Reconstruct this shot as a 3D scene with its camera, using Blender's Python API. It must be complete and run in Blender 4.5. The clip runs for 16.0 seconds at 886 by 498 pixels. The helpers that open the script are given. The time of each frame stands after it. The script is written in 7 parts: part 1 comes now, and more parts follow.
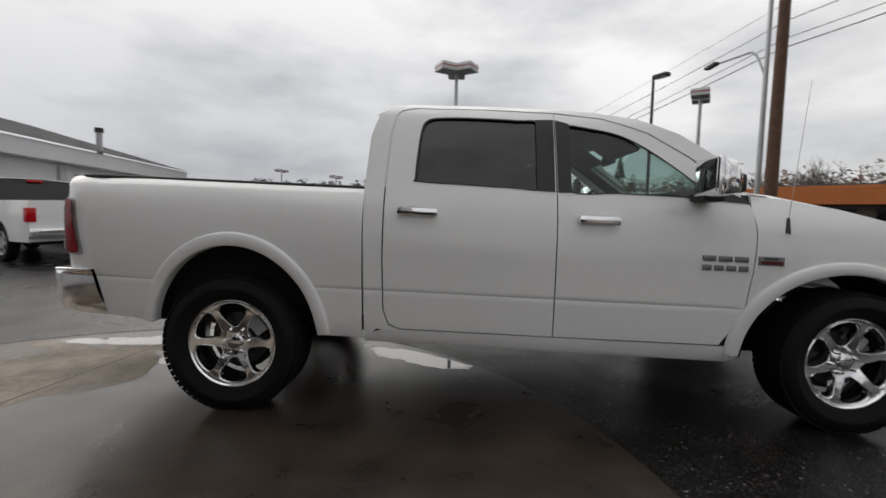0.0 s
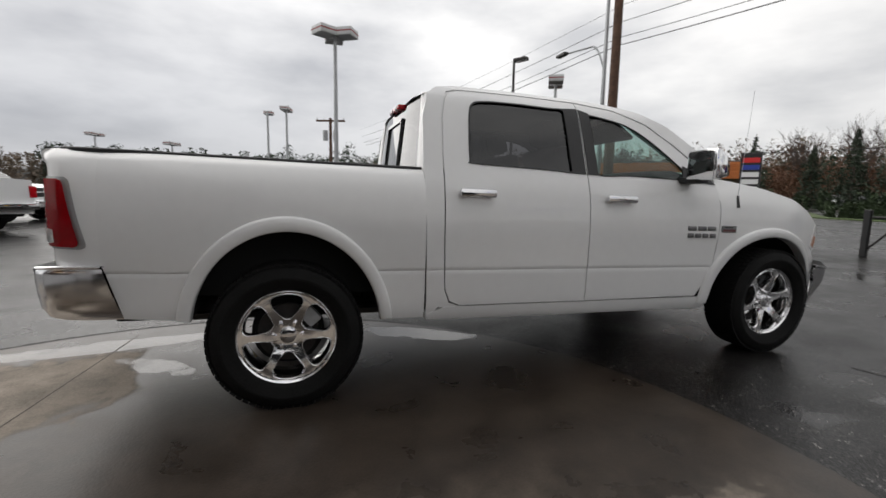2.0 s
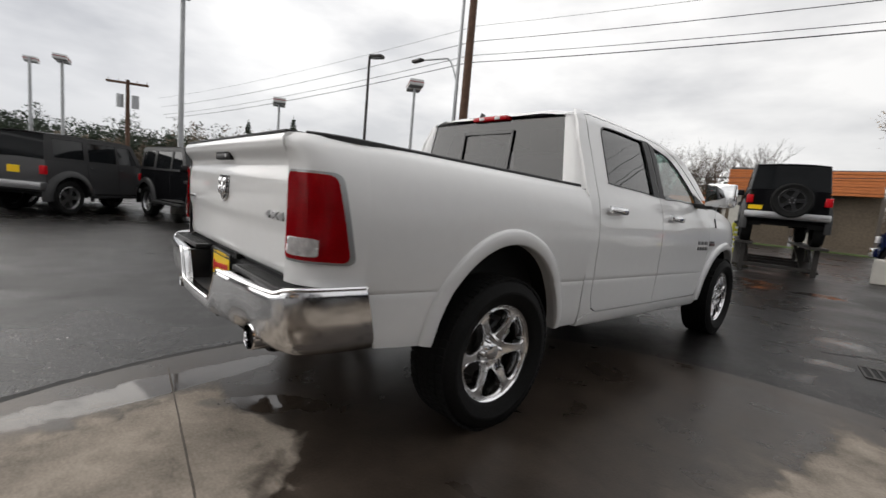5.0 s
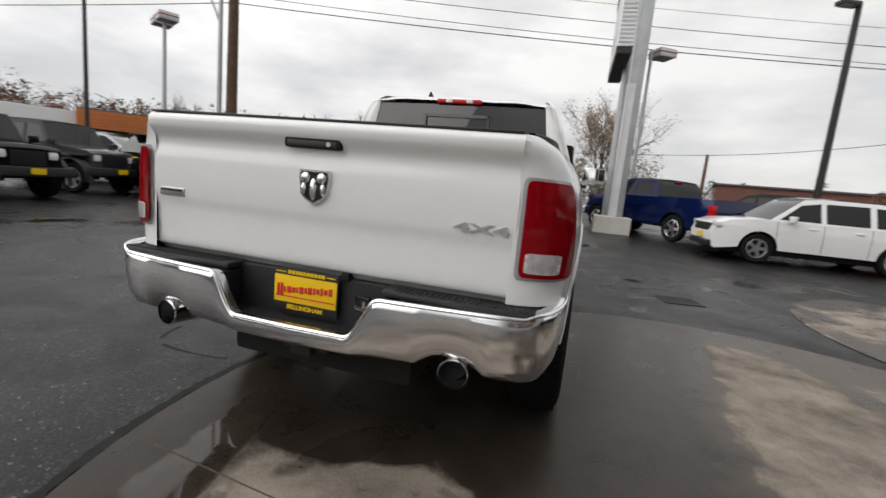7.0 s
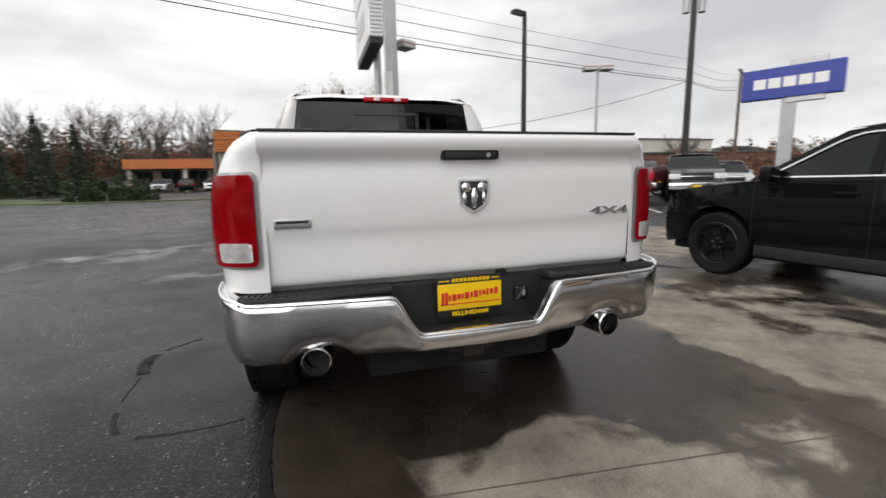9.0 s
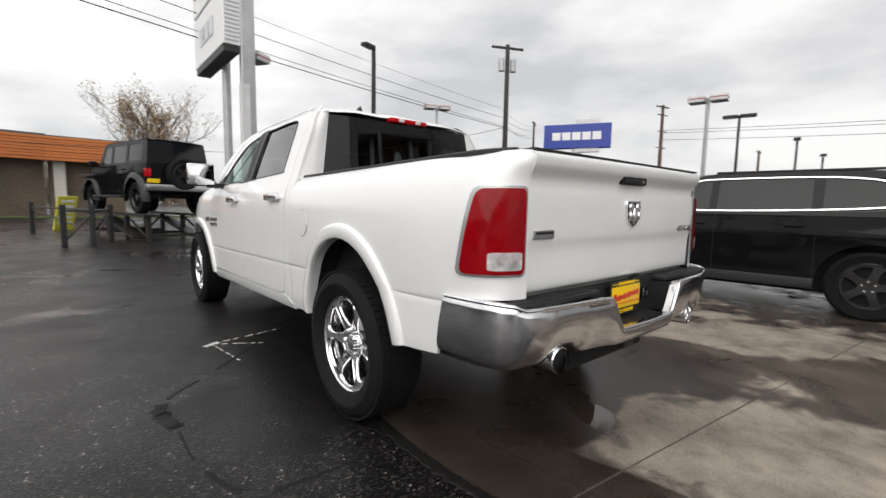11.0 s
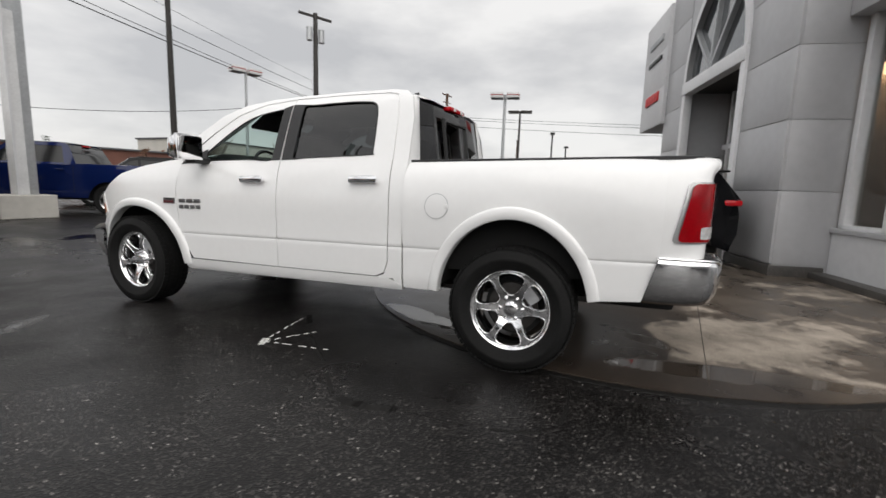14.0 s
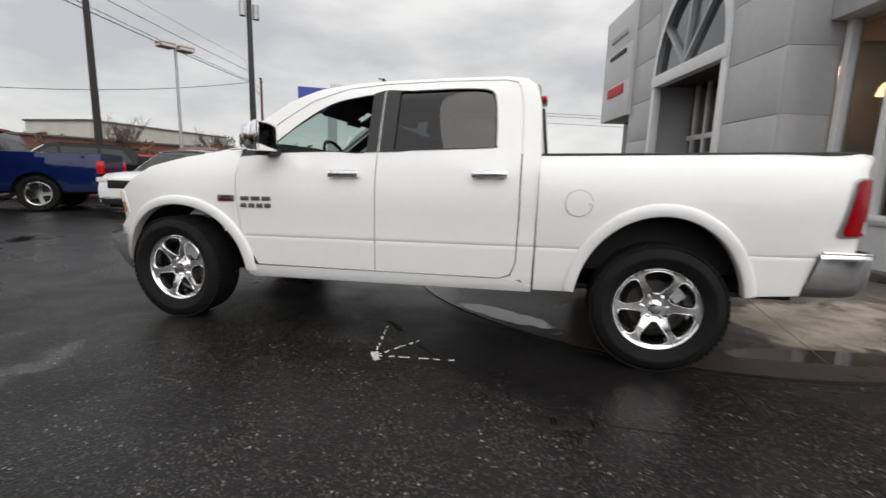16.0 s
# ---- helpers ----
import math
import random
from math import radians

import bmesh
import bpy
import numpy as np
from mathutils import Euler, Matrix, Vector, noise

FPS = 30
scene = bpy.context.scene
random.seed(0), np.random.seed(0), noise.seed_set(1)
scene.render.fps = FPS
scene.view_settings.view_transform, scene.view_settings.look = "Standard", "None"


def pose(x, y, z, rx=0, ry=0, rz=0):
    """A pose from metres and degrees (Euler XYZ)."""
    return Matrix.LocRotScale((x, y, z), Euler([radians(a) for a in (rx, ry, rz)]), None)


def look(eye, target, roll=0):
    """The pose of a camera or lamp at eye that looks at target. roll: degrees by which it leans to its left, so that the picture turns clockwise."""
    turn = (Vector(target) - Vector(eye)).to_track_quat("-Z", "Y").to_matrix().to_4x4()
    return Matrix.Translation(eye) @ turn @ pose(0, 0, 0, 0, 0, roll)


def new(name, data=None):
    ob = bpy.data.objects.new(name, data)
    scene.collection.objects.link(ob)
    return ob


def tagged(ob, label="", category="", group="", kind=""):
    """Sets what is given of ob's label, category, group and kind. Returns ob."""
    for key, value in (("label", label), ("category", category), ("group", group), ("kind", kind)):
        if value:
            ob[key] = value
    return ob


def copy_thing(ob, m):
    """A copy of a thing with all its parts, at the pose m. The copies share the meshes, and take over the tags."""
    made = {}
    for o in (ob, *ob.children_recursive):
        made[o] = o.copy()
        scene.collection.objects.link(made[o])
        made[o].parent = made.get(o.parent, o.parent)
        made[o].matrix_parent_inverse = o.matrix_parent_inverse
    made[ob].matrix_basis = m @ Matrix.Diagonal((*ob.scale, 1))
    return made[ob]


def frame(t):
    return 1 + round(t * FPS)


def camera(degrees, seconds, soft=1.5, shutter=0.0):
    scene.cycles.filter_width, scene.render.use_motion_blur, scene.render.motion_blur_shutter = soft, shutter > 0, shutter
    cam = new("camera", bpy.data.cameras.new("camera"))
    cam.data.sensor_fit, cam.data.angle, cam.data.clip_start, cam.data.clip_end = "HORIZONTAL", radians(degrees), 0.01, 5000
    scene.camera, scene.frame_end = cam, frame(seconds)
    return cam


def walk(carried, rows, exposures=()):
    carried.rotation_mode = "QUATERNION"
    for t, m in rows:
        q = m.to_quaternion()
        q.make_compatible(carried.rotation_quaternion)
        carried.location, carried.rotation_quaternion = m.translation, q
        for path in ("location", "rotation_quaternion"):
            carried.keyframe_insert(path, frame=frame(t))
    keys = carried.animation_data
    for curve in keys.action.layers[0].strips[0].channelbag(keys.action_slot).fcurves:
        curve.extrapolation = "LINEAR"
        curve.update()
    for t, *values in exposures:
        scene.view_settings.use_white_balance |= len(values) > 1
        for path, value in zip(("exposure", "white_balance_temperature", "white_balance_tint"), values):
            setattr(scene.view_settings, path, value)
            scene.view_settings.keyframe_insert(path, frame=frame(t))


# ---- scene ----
cam = camera(90.7, 16.0, 1.5, 0.4)
PATH = [
    (0, (3.482, 1.319, 1.19), (1.488, 1.261, 1.045), 1.4),
    (0.5, (3.483, 0.949, 1.206), (1.5, 1.093, 0.995), -0.3),
    (1, (3.419, 0.656, 1.206), (1.449, 0.917, 0.985), 0.8),
    (1.5, (3.4, 0.408, 1.191), (1.457, 0.832, 0.985), 3.5),
    (2, (3.43, 0.11, 1.216), (1.537, 0.704, 0.96), 1.1),
    (2.5, (3.371, -0.186, 1.21), (1.526, 0.533, 0.928), 1.9),
    (3, (3.291, -0.476, 1.208), (1.481, 0.339, 0.962), 3.9),
    (3.5, (3.199, -0.858, 1.226), (1.505, 0.171, 0.961), 2.8),
    (3.7, (3.14, -0.984, 1.214), (1.474, 0.091, 0.958), 2.9),
    (5.8, (1.803, -2.148, 1.19), (0.685, -0.506, 0.953), 4.0),
    (6, (1.662, -2.23, 1.185), (0.678, -0.506, 0.94), 3.2),
    (6.5, (1.32, -2.426, 1.185), (0.519, -0.616, 0.9), 3.8),
    (7, (0.939, -2.54, 1.213), (0.397, -0.638, 0.917), 5.5),
    (7.5, (0.572, -2.702, 1.244), (0.299, -0.743, 0.953), 3.1),
    (8, (0.176, -2.721, 1.225), (0.144, -0.747, 0.909), 1.5),
    (8.5, (-0.208, -2.749, 1.213), (-0.007, -0.777, 0.943), 1.1),
    (8.7, (-0.368, -2.752, 1.224), (-0.009, -0.808, 0.92), 0.0),
    (10.8, (-1.936, -2.2, 1.194), (-0.723, -0.622, 0.994), 1.0),
    (11, (-2.078, -2.144, 1.184), (-0.793, -0.625, 0.982), 1.0),
    (11.5, (-2.407, -1.992, 1.186), (-0.981, -0.607, 0.964), 0.7),
    (12, (-2.704, -1.727, 1.194), (-1.191, -0.44, 0.959), 1.1),
    (12.5, (-3.02, -1.5, 1.176), (-1.405, -0.353, 0.902), 0.0),
    (13, (-3.248, -1.225, 1.159), (-1.531, -0.232, 0.902), 1.5),
    (13.5, (-3.432, -0.918, 1.176), (-1.653, -0.038, 0.922), 4.2),
    (14, (-3.669, -0.617, 1.186), (-1.832, 0.122, 0.904), 1.9),
    (14.5, (-3.811, -0.252, 1.177), (-1.934, 0.362, 0.858), 0.4),
    (15, (-3.927, 0.081, 1.174), (-2.002, 0.56, 0.925), 1.0),
    (15.5, (-3.974, 0.404, 1.188), (-2.033, 0.77, 0.875), -0.2),
    (16, (-3.865, 0.737, 1.2), (-1.941, 1.173, 0.871), 1.7),
]
walk(cam, [(t, look(eye, target, roll)) for t, eye, target, roll in PATH], [(0, -0.15), (2, 0.0), (3.7, 0.15), (6, 0.05), (8.5, 0.22), (11, 0.3), (12.5, 0.2), (16, 0.12)])

from mathutils import geometry

# ---- world, sun, exposure ----
world = bpy.data.worlds.new("overcast")
scene.world = world
world.use_nodes = True
wt = world.node_tree
wt.nodes.clear()
w_out = wt.nodes.new("ShaderNodeOutputWorld")
w_bg = wt.nodes.new("ShaderNodeBackground")
sky = wt.nodes.new("ShaderNodeTexSky")
sky.sky_type, sky.sun_disc = "NISHITA", False
sky.sun_elevation, sky.sun_rotation = radians(41), radians(235)
w_co = wt.nodes.new("ShaderNodeTexCoord")
w_map = wt.nodes.new("ShaderNodeMapping")
w_map.inputs["Scale"].default_value = (1.6, 1.6, 4.5)
w_n = wt.nodes.new("ShaderNodeTexNoise")
w_n.inputs["Scale"].default_value, w_n.inputs["Detail"].default_value, w_n.inputs["Roughness"].default_value = 1.5, 6, 0.52
w_ramp = wt.nodes.new("ShaderNodeValToRGB")
w_ramp.color_ramp.elements[0].position, w_ramp.color_ramp.elements[0].color = 0.34, (6.5, 6.5, 6.62, 1)
w_ramp.color_ramp.elements[1].position, w_ramp.color_ramp.elements[1].color = 0.60, (10.45, 10.3, 10.12, 1)
w_mix = wt.nodes.new("ShaderNodeMix")
w_mix.data_type = "RGBA"
w_mix.inputs[0].default_value = 0.93
wt.links.new(w_co.outputs["Generated"], w_map.inputs["Vector"])
wt.links.new(w_map.outputs["Vector"], w_n.inputs["Vector"])
wt.links.new(w_n.outputs["Fac"], w_ramp.inputs["Fac"])
wt.links.new(sky.outputs["Color"], w_mix.inputs["A"])
wt.links.new(w_ramp.outputs["Color"], w_mix.inputs["B"])
# the cloud is thinner overhead and towards the sun
w_dot, w_rng, w_mul = wt.nodes.new("ShaderNodeVectorMath"), wt.nodes.new("ShaderNodeMapRange"), wt.nodes.new("ShaderNodeVectorMath")
w_dot.operation, w_mul.operation = "DOT_PRODUCT", "SCALE"
w_dot.inputs[1].default_value = (-0.55, -0.15, 0.75)
w_rng.inputs["From Min"].default_value, w_rng.inputs["From Max"].default_value = -0.35, 1.0
w_rng.inputs["To Min"].default_value, w_rng.inputs["To Max"].default_value = 0.80, 1.18
wt.links.new(w_co.outputs["Generated"], w_dot.inputs[0])
wt.links.new(w_dot.outputs["Value"], w_rng.inputs["Value"])
wt.links.new(w_mix.outputs["Result"], w_mul.inputs[0])
wt.links.new(w_rng.outputs["Result"], w_mul.inputs["Scale"])
# a darker, bluer bank of cloud lies low in the west
w_low, w_lr, w_bank, w_tint = wt.nodes.new("ShaderNodeVectorMath"), wt.nodes.new("ShaderNodeMapRange"), wt.nodes.new("ShaderNodeMix"), wt.nodes.new("ShaderNodeVectorMath")
w_low.operation, w_tint.operation = "DOT_PRODUCT", "MULTIPLY"
w_low.inputs[1].default_value = (-0.90, -0.43, -1.0)
w_lr.inputs["From Min"].default_value, w_lr.inputs["From Max"].default_value = 0.36, 0.92
w_bank.data_type = "RGBA"
w_bank.inputs["A"].default_value, w_bank.inputs["B"].default_value = (1, 1, 1, 1), (0.56, 0.575, 0.615, 1)
wt.links.new(w_co.outputs["Generated"], w_low.inputs[0])
wt.links.new(w_low.outputs["Value"], w_lr.inputs["Value"])
wt.links.new(w_lr.outputs["Result"], w_bank.inputs["Factor"])
wt.links.new(w_mul.outputs["Vector"], w_tint.inputs[0])
wt.links.new(w_bank.outputs["Result"], w_tint.inputs[1])
wt.links.new(w_tint.outputs["Vector"], w_bg.inputs["Color"])
w_bg.inputs["Strength"].default_value = 0.1
wt.links.new(w_bg.outputs["Background"], w_out.inputs["Surface"])
sun = new("sun", bpy.data.lights.new("sun", "SUN"))
sun.data.energy, sun.data.angle, sun.data.color = 1.6, radians(80), (1.0, 0.96, 0.905)
sun.matrix_world = look((-24, -17, 26), (0, 0, 0))


# ---- materials ----
def mat(name, colour, rough=0.5, metal=0.0, noise_scale=0.0, spread=0.0, bump=0.0, bump_scale=60.0, coat=0.0, spec=0.5, island=0.0):
    """A principled material with colour variation at two scales and fine relief."""
    m = bpy.data.materials.new(name)
    m.use_nodes = True
    t = m.node_tree
    p = t.nodes["Principled BSDF"]
    p.inputs["Base Color"].default_value = (*colour, 1)
    p.inputs["Roughness"].default_value, p.inputs["Metallic"].default_value = rough, metal
    p.inputs["Coat Weight"].default_value, p.inputs["Coat Roughness"].default_value = coat, 0.03
    p.inputs["Specular IOR Level"].default_value = spec
    co = t.nodes.new("ShaderNodeTexCoord")
    if noise_scale:
        n1, n2, add, ramp = (t.nodes.new(k) for k in ("ShaderNodeTexNoise", "ShaderNodeTexNoise", "ShaderNodeMath", "ShaderNodeMix"))
        n1.inputs["Scale"].default_value, n1.inputs["Detail"].default_value = noise_scale, 5
        n2.inputs["Scale"].default_value, n2.inputs["Detail"].default_value = noise_scale * 11, 3
        add.operation = "ADD"
        ramp.data_type = "RGBA"
        t.links.new(co.outputs["Object"], n1.inputs["Vector"])
        t.links.new(co.outputs["Object"], n2.inputs["Vector"])
        half = t.nodes.new("ShaderNodeMath")
        half.operation, half.inputs[1].default_value = "MULTIPLY", 0.5
        t.links.new(n1.outputs["Fac"], add.inputs[0])
        t.links.new(n2.outputs["Fac"], add.inputs[1])
        t.links.new(add.outputs[0], half.inputs[0])
        rng = t.nodes.new("ShaderNodeMapRange")
        rng.inputs["From Min"].default_value, rng.inputs["From Max"].default_value = 0.35, 0.65
        t.links.new(half.outputs[0], rng.inputs["Value"])
        t.links.new(rng.outputs["Result"], ramp.inputs["Factor"])
        ramp.inputs["A"].default_value = (*[c * (1 - spread) for c in colour], 1)
        ramp.inputs["B"].default_value = (*[min(1, c * (1 + spread)) for c in colour], 1)
        t.links.new(ramp.outputs["Result"], p.inputs["Base Color"])
    if bump:
        b, nb = t.nodes.new("ShaderNodeBump"), t.nodes.new("ShaderNodeTexNoise")
        nb.inputs["Scale"].default_value, nb.inputs["Detail"].default_value = bump_scale, 4
        b.inputs["Strength"].default_value, b.inputs["Distance"].default_value = bump, 0.01
        t.links.new(co.outputs["Object"], nb.inputs["Vector"])
        t.links.new(nb.outputs["Fac"], b.inputs["Height"])
        t.links.new(b.outputs["Normal"], p.inputs["Normal"])
    return m


def glass(name, tint, gloss=0.06):
    """A thin pane: tinted see-through with a Fresnel gloss."""
    m = bpy.data.materials.new(name)
    m.use_nodes = True
    t = m.node_tree
    t.nodes.clear()
    out, mix, tr, gl, lw = (t.nodes.new(k) for k in ("ShaderNodeOutputMaterial", "ShaderNodeMixShader", "ShaderNodeBsdfTransparent", "ShaderNodeBsdfGlossy", "ShaderNodeLayerWeight"))
    tr.inputs["Color"].default_value = (*tint, 1)
    gl.inputs["Roughness"].default_value = 0.01
    pw, sc = t.nodes.new("ShaderNodeMath"), t.nodes.new("ShaderNodeMath")
    lw.inputs["Blend"].default_value = 0.5
    pw.operation, pw.inputs[1].default_value = "POWER", 3.5
    sc.operation, sc.inputs[1].default_value, sc.inputs[2].default_value = "MULTIPLY_ADD", 0.9, gloss
    t.links.new(lw.outputs["Facing"], pw.inputs[0])
    t.links.new(pw.outputs[0], sc.inputs[0])
    t.links.new(sc.outputs[0], mix.inputs[0])
    t.links.new(tr.outputs[0], mix.inputs[1])
    t.links.new(gl.outputs[0], mix.inputs[2])
    t.links.new(mix.outputs[0], out.inputs["Surface"])
    return m


def glow(name, colour, strength):
    m = mat(name, colour, 0.4)
    p = m.node_tree.nodes["Principled BSDF"]
    p.inputs["Emission Color"].default_value, p.inputs["Emission Strength"].default_value = (*colour, 1), strength
    return m


M = {
    "white_paint": mat("white_paint", (0.80, 0.80, 0.80), 0.32, coat=1.0, spec=0.2, noise_scale=1.5, spread=0.015),
    "black_paint": mat("black_paint", (0.006, 0.006, 0.007), 0.3, coat=0.45, spec=0.0),
    "blue_paint": mat("blue_paint", (0.004, 0.011, 0.065), 0.28, metal=0.2, coat=0.8, spec=0.0),
    "grey_paint": mat("grey_paint", (0.07, 0.07, 0.072), 0.3, metal=0.3, coat=0.8, spec=0.0),
    "silver_paint": mat("silver_paint", (0.45, 0.46, 0.47), 0.3, metal=0.5, coat=1.0),
    "maroon_paint": mat("maroon_paint", (0.11, 0.01, 0.015), 0.28, metal=0.1, coat=1.0),
    "red_paint": mat("red_paint", (0.4, 0.015, 0.015), 0.28, coat=1.0),
    "chrome": mat("chrome", (0.86, 0.86, 0.87), 0.06, metal=1.0, noise_scale=3, spread=0.03),
    "bumper_chrome": mat("bumper_chrome", (0.80, 0.80, 0.81), 0.15, metal=1.0, noise_scale=2.5, spread=0.05),
    "brushed": mat("brushed", (0.55, 0.55, 0.56), 0.3, metal=1.0),
    "rubber": mat("rubber", (0.008, 0.008, 0.008), 0.8, noise_scale=8, spread=0.3, bump=0.3, bump_scale=120, spec=0.2),
    "black_plastic": mat("black_plastic", (0.014, 0.014, 0.015), 0.5, noise_scale=12, spread=0.2, bump=0.15, bump_scale=300),
    "liner": mat("liner", (0.006, 0.006, 0.006), 0.9),
    "black_gloss": mat("black_gloss", (0.008, 0.008, 0.009), 0.12, coat=0.5),
    "red_lens": mat("red_lens", (0.47, 0.004, 0.010), 0.12, coat=0.6, spec=0.1, noise_scale=14, spread=0.15),
    "clear_lens": mat("clear_lens", (0.78, 0.76, 0.76), 0.1, coat=1.0, noise_scale=40, spread=0.3),
    "amber_lens": mat("amber_lens", (0.5, 0.2, 0.1), 0.12, coat=1.0),
    "privacy_glass": glass("privacy_glass", (0.07, 0.07, 0.075), 0.085),
    "green_glass": glass("green_glass", (0.62, 0.76, 0.72)),
    "shop_glass": glass("shop_glass", (0.80, 0.81, 0.80), 0.03),
    "bezel": mat("bezel", (0.72, 0.72, 0.73), 0.25, metal=0.6),
    "wheel_chrome": mat("wheel_chrome", (0.92, 0.92, 0.93), 0.13, metal=1.0, noise_scale=6, spread=0.03),
    "satin_chrome": mat("satin_chrome", (0.92, 0.92, 0.93), 0.1, metal=1.0),
    "dark_chrome": mat("dark_chrome", (0.22, 0.22, 0.225), 0.3, metal=0.8),
    "tar": mat("tar", (0.009, 0.0085, 0.008), 0.6, noise_scale=9, spread=0.5, spec=0.2),
    "road_paint": mat("road_paint", (0.55, 0.55, 0.53), 0.6, noise_scale=14, spread=0.35),
    "joint_dirt": mat("joint_dirt", (0.075, 0.062, 0.051), 0.8, noise_scale=7, spread=0.4),
    "mirror": mat("mirror", (0.9, 0.9, 0.9), 0.01, metal=1.0),
    "seat_cloth": mat("seat_cloth", (0.05, 0.048, 0.047), 0.85, noise_scale=14, spread=0.3),
    "plate_yellow": mat("plate_yellow", (0.85, 0.55, 0.0), 0.4),
    "print_red": mat("print_red", (0.6, 0.02, 0.02), 0.5),
    "print_black": mat("print_black", (0.01, 0.01, 0.01), 0.5),
    "grey_panel": mat("grey_panel", (0.46, 0.46, 0.47), 0.38, noise_scale=0.7, spread=0.05, metal=0.15),
    "light_panel": mat("light_panel", (0.60, 0.60, 0.61), 0.4, noise_scale=0.8, spread=0.05),
    "pale_trim": mat("pale_trim", (0.74, 0.74, 0.75), 0.35, noise_scale=1.5, spread=0.05),
    "damp_plinth": mat("damp_plinth", (0.07, 0.065, 0.06), 0.5, noise_scale=3, spread=0.35, bump=0.2),
    "sky_glass": mat("sky_glass", (0.03, 0.035, 0.04), 0.04, spec=1.0, coat=1.0),
    "galvanised": mat("galvanised", (0.42, 0.43, 0.44), 0.45, metal=0.4, noise_scale=2.5, spread=0.15),
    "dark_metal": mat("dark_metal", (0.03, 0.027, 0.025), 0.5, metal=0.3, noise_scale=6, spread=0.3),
    "lamp_white": mat("lamp_white", (0.62, 0.62, 0.62), 0.5, noise_scale=3, spread=0.12),
    "band_red": mat("band_red", (0.3, 0.04, 0.04), 0.5),
    "pole_wood": mat("pole_wood", (0.10, 0.055, 0.035), 0.85, noise_scale=5, spread=0.4, bump=0.4, bump_scale=30),
    "orange_clad": mat("orange_clad", (0.52, 0.16, 0.04), 0.6, noise_scale=0.5, spread=0.15),
    "plaster": mat("plaster", (0.5, 0.48, 0.44), 0.8, noise_scale=0.6, spread=0.1, bump=0.1),
    "shop_wall": mat("shop_wall", (0.11, 0.085, 0.06), 0.8, noise_scale=0.8, spread=0.3, bump=0.1),
    "leaf_gold": mat("leaf_gold", (0.30, 0.19, 0.07), 0.8, noise_scale=0.5, spread=0.5),
    "roofing": mat("roofing", (0.10, 0.10, 0.105), 0.8, noise_scale=1.2, spread=0.25),
    "dark_glass": mat("dark_glass", (0.006, 0.007, 0.008), 0.06, spec=0.4),
    "sign_blue": mat("sign_blue", (0.02, 0.045, 0.30), 0.35, noise_scale=1, spread=0.08),
    "sign_yellow": mat("sign_yellow", (0.62, 0.6, 0.06), 0.5),
    "warm_ceiling": mat("warm_ceiling", (0.34, 0.2, 0.1), 0.7, noise_scale=0.6, spread=0.1),
    "warm_wall": mat("warm_wall", (0.13, 0.085, 0.06), 0.7, noise_scale=0.5, spread=0.2),
    "lamp_glow": glow("lamp_glow", (1.0, 0.66, 0.36), 2.6),
    "brick_far": mat("brick_far", (0.16, 0.07, 0.05), 0.8, noise_scale=0.8, spread=0.2),
    "sign_white": mat("sign_white", (0.78, 0.78, 0.78), 0.4),
    "bark": mat("bark", (0.08, 0.06, 0.05), 0.9, noise_scale=5, spread=0.4),
    "leaf_rust": mat("leaf_rust", (0.15, 0.075, 0.042), 0.8, noise_scale=0.4, spread=0.5),
    "leaf_tan": mat("leaf_tan", (0.15, 0.115, 0.082), 0.8, noise_scale=0.4, spread=0.4),
    "leaf_green": mat("leaf_green", (0.03, 0.045, 0.025), 0.8, noise_scale=0.4, spread=0.4),
    "hedge": mat("hedge", (0.03, 0.05, 0.018), 0.85, noise_scale=2, spread=0.5),
    "grass": mat("grass", (0.06, 0.09, 0.025), 0.9, noise_scale=1.5, spread=0.35),
    "hill": mat("hill", (0.035, 0.04, 0.045), 0.95, noise_scale=0.02, spread=0.4),
}


# ---- mesh tools ----
def part(name, bm, material, parent=None, label="", smooth=None):
    """Links a bmesh as one mesh object under a thing or a part."""
    me = bpy.data.meshes.new(name)
    if smooth is not None:
        for f in bm.faces:
            f.smooth = True
        for e in bm.edges:
            if len(e.link_faces) == 2 and e.calc_face_angle(0) > radians(smooth):
                e.smooth = False
    bm.to_mesh(me)
    bm.free()
    me.materials.append(M[material] if isinstance(material, str) else material)
    ob = new(name, me)
    if parent is not None:
        ob.parent = parent
    if label:
        tagged(ob, label)
    return ob


def thing(name, label, category, at=None, group="", kind=""):
    ob = new(name)
    ob.empty_display_size = 0.1
    if at is not None:
        ob.matrix_basis = at
    return tagged(ob, label, category, group, kind)


def add_box(bm, x0, x1, y0, y1, z0, z1, bevel=0.0, m=None):
    r = bmesh.ops.create_cube(bm, size=1)
    vs = r["verts"]
    bmesh.ops.scale(bm, vec=(x1 - x0, y1 - y0, z1 - z0), verts=vs)
    bmesh.ops.translate(bm, vec=((x0 + x1) / 2, (y0 + y1) / 2, (z0 + z1) / 2), verts=vs)
    if bevel:
        es = list({e for v in vs for e in v.link_edges})
        vs = bmesh.ops.bevel(bm, geom=es, offset=bevel, segments=2, affect="EDGES", profile=0.6)["verts"]
    if m is not None:
        bmesh.ops.transform(bm, matrix=m, verts=list(vs))
    return vs


def box(x0, x1, y0, y1, z0, z1, bevel=0.0, m=None):
    bm = bmesh.new()
    add_box(bm, x0, x1, y0, y1, z0, z1, bevel, m)
    return bm


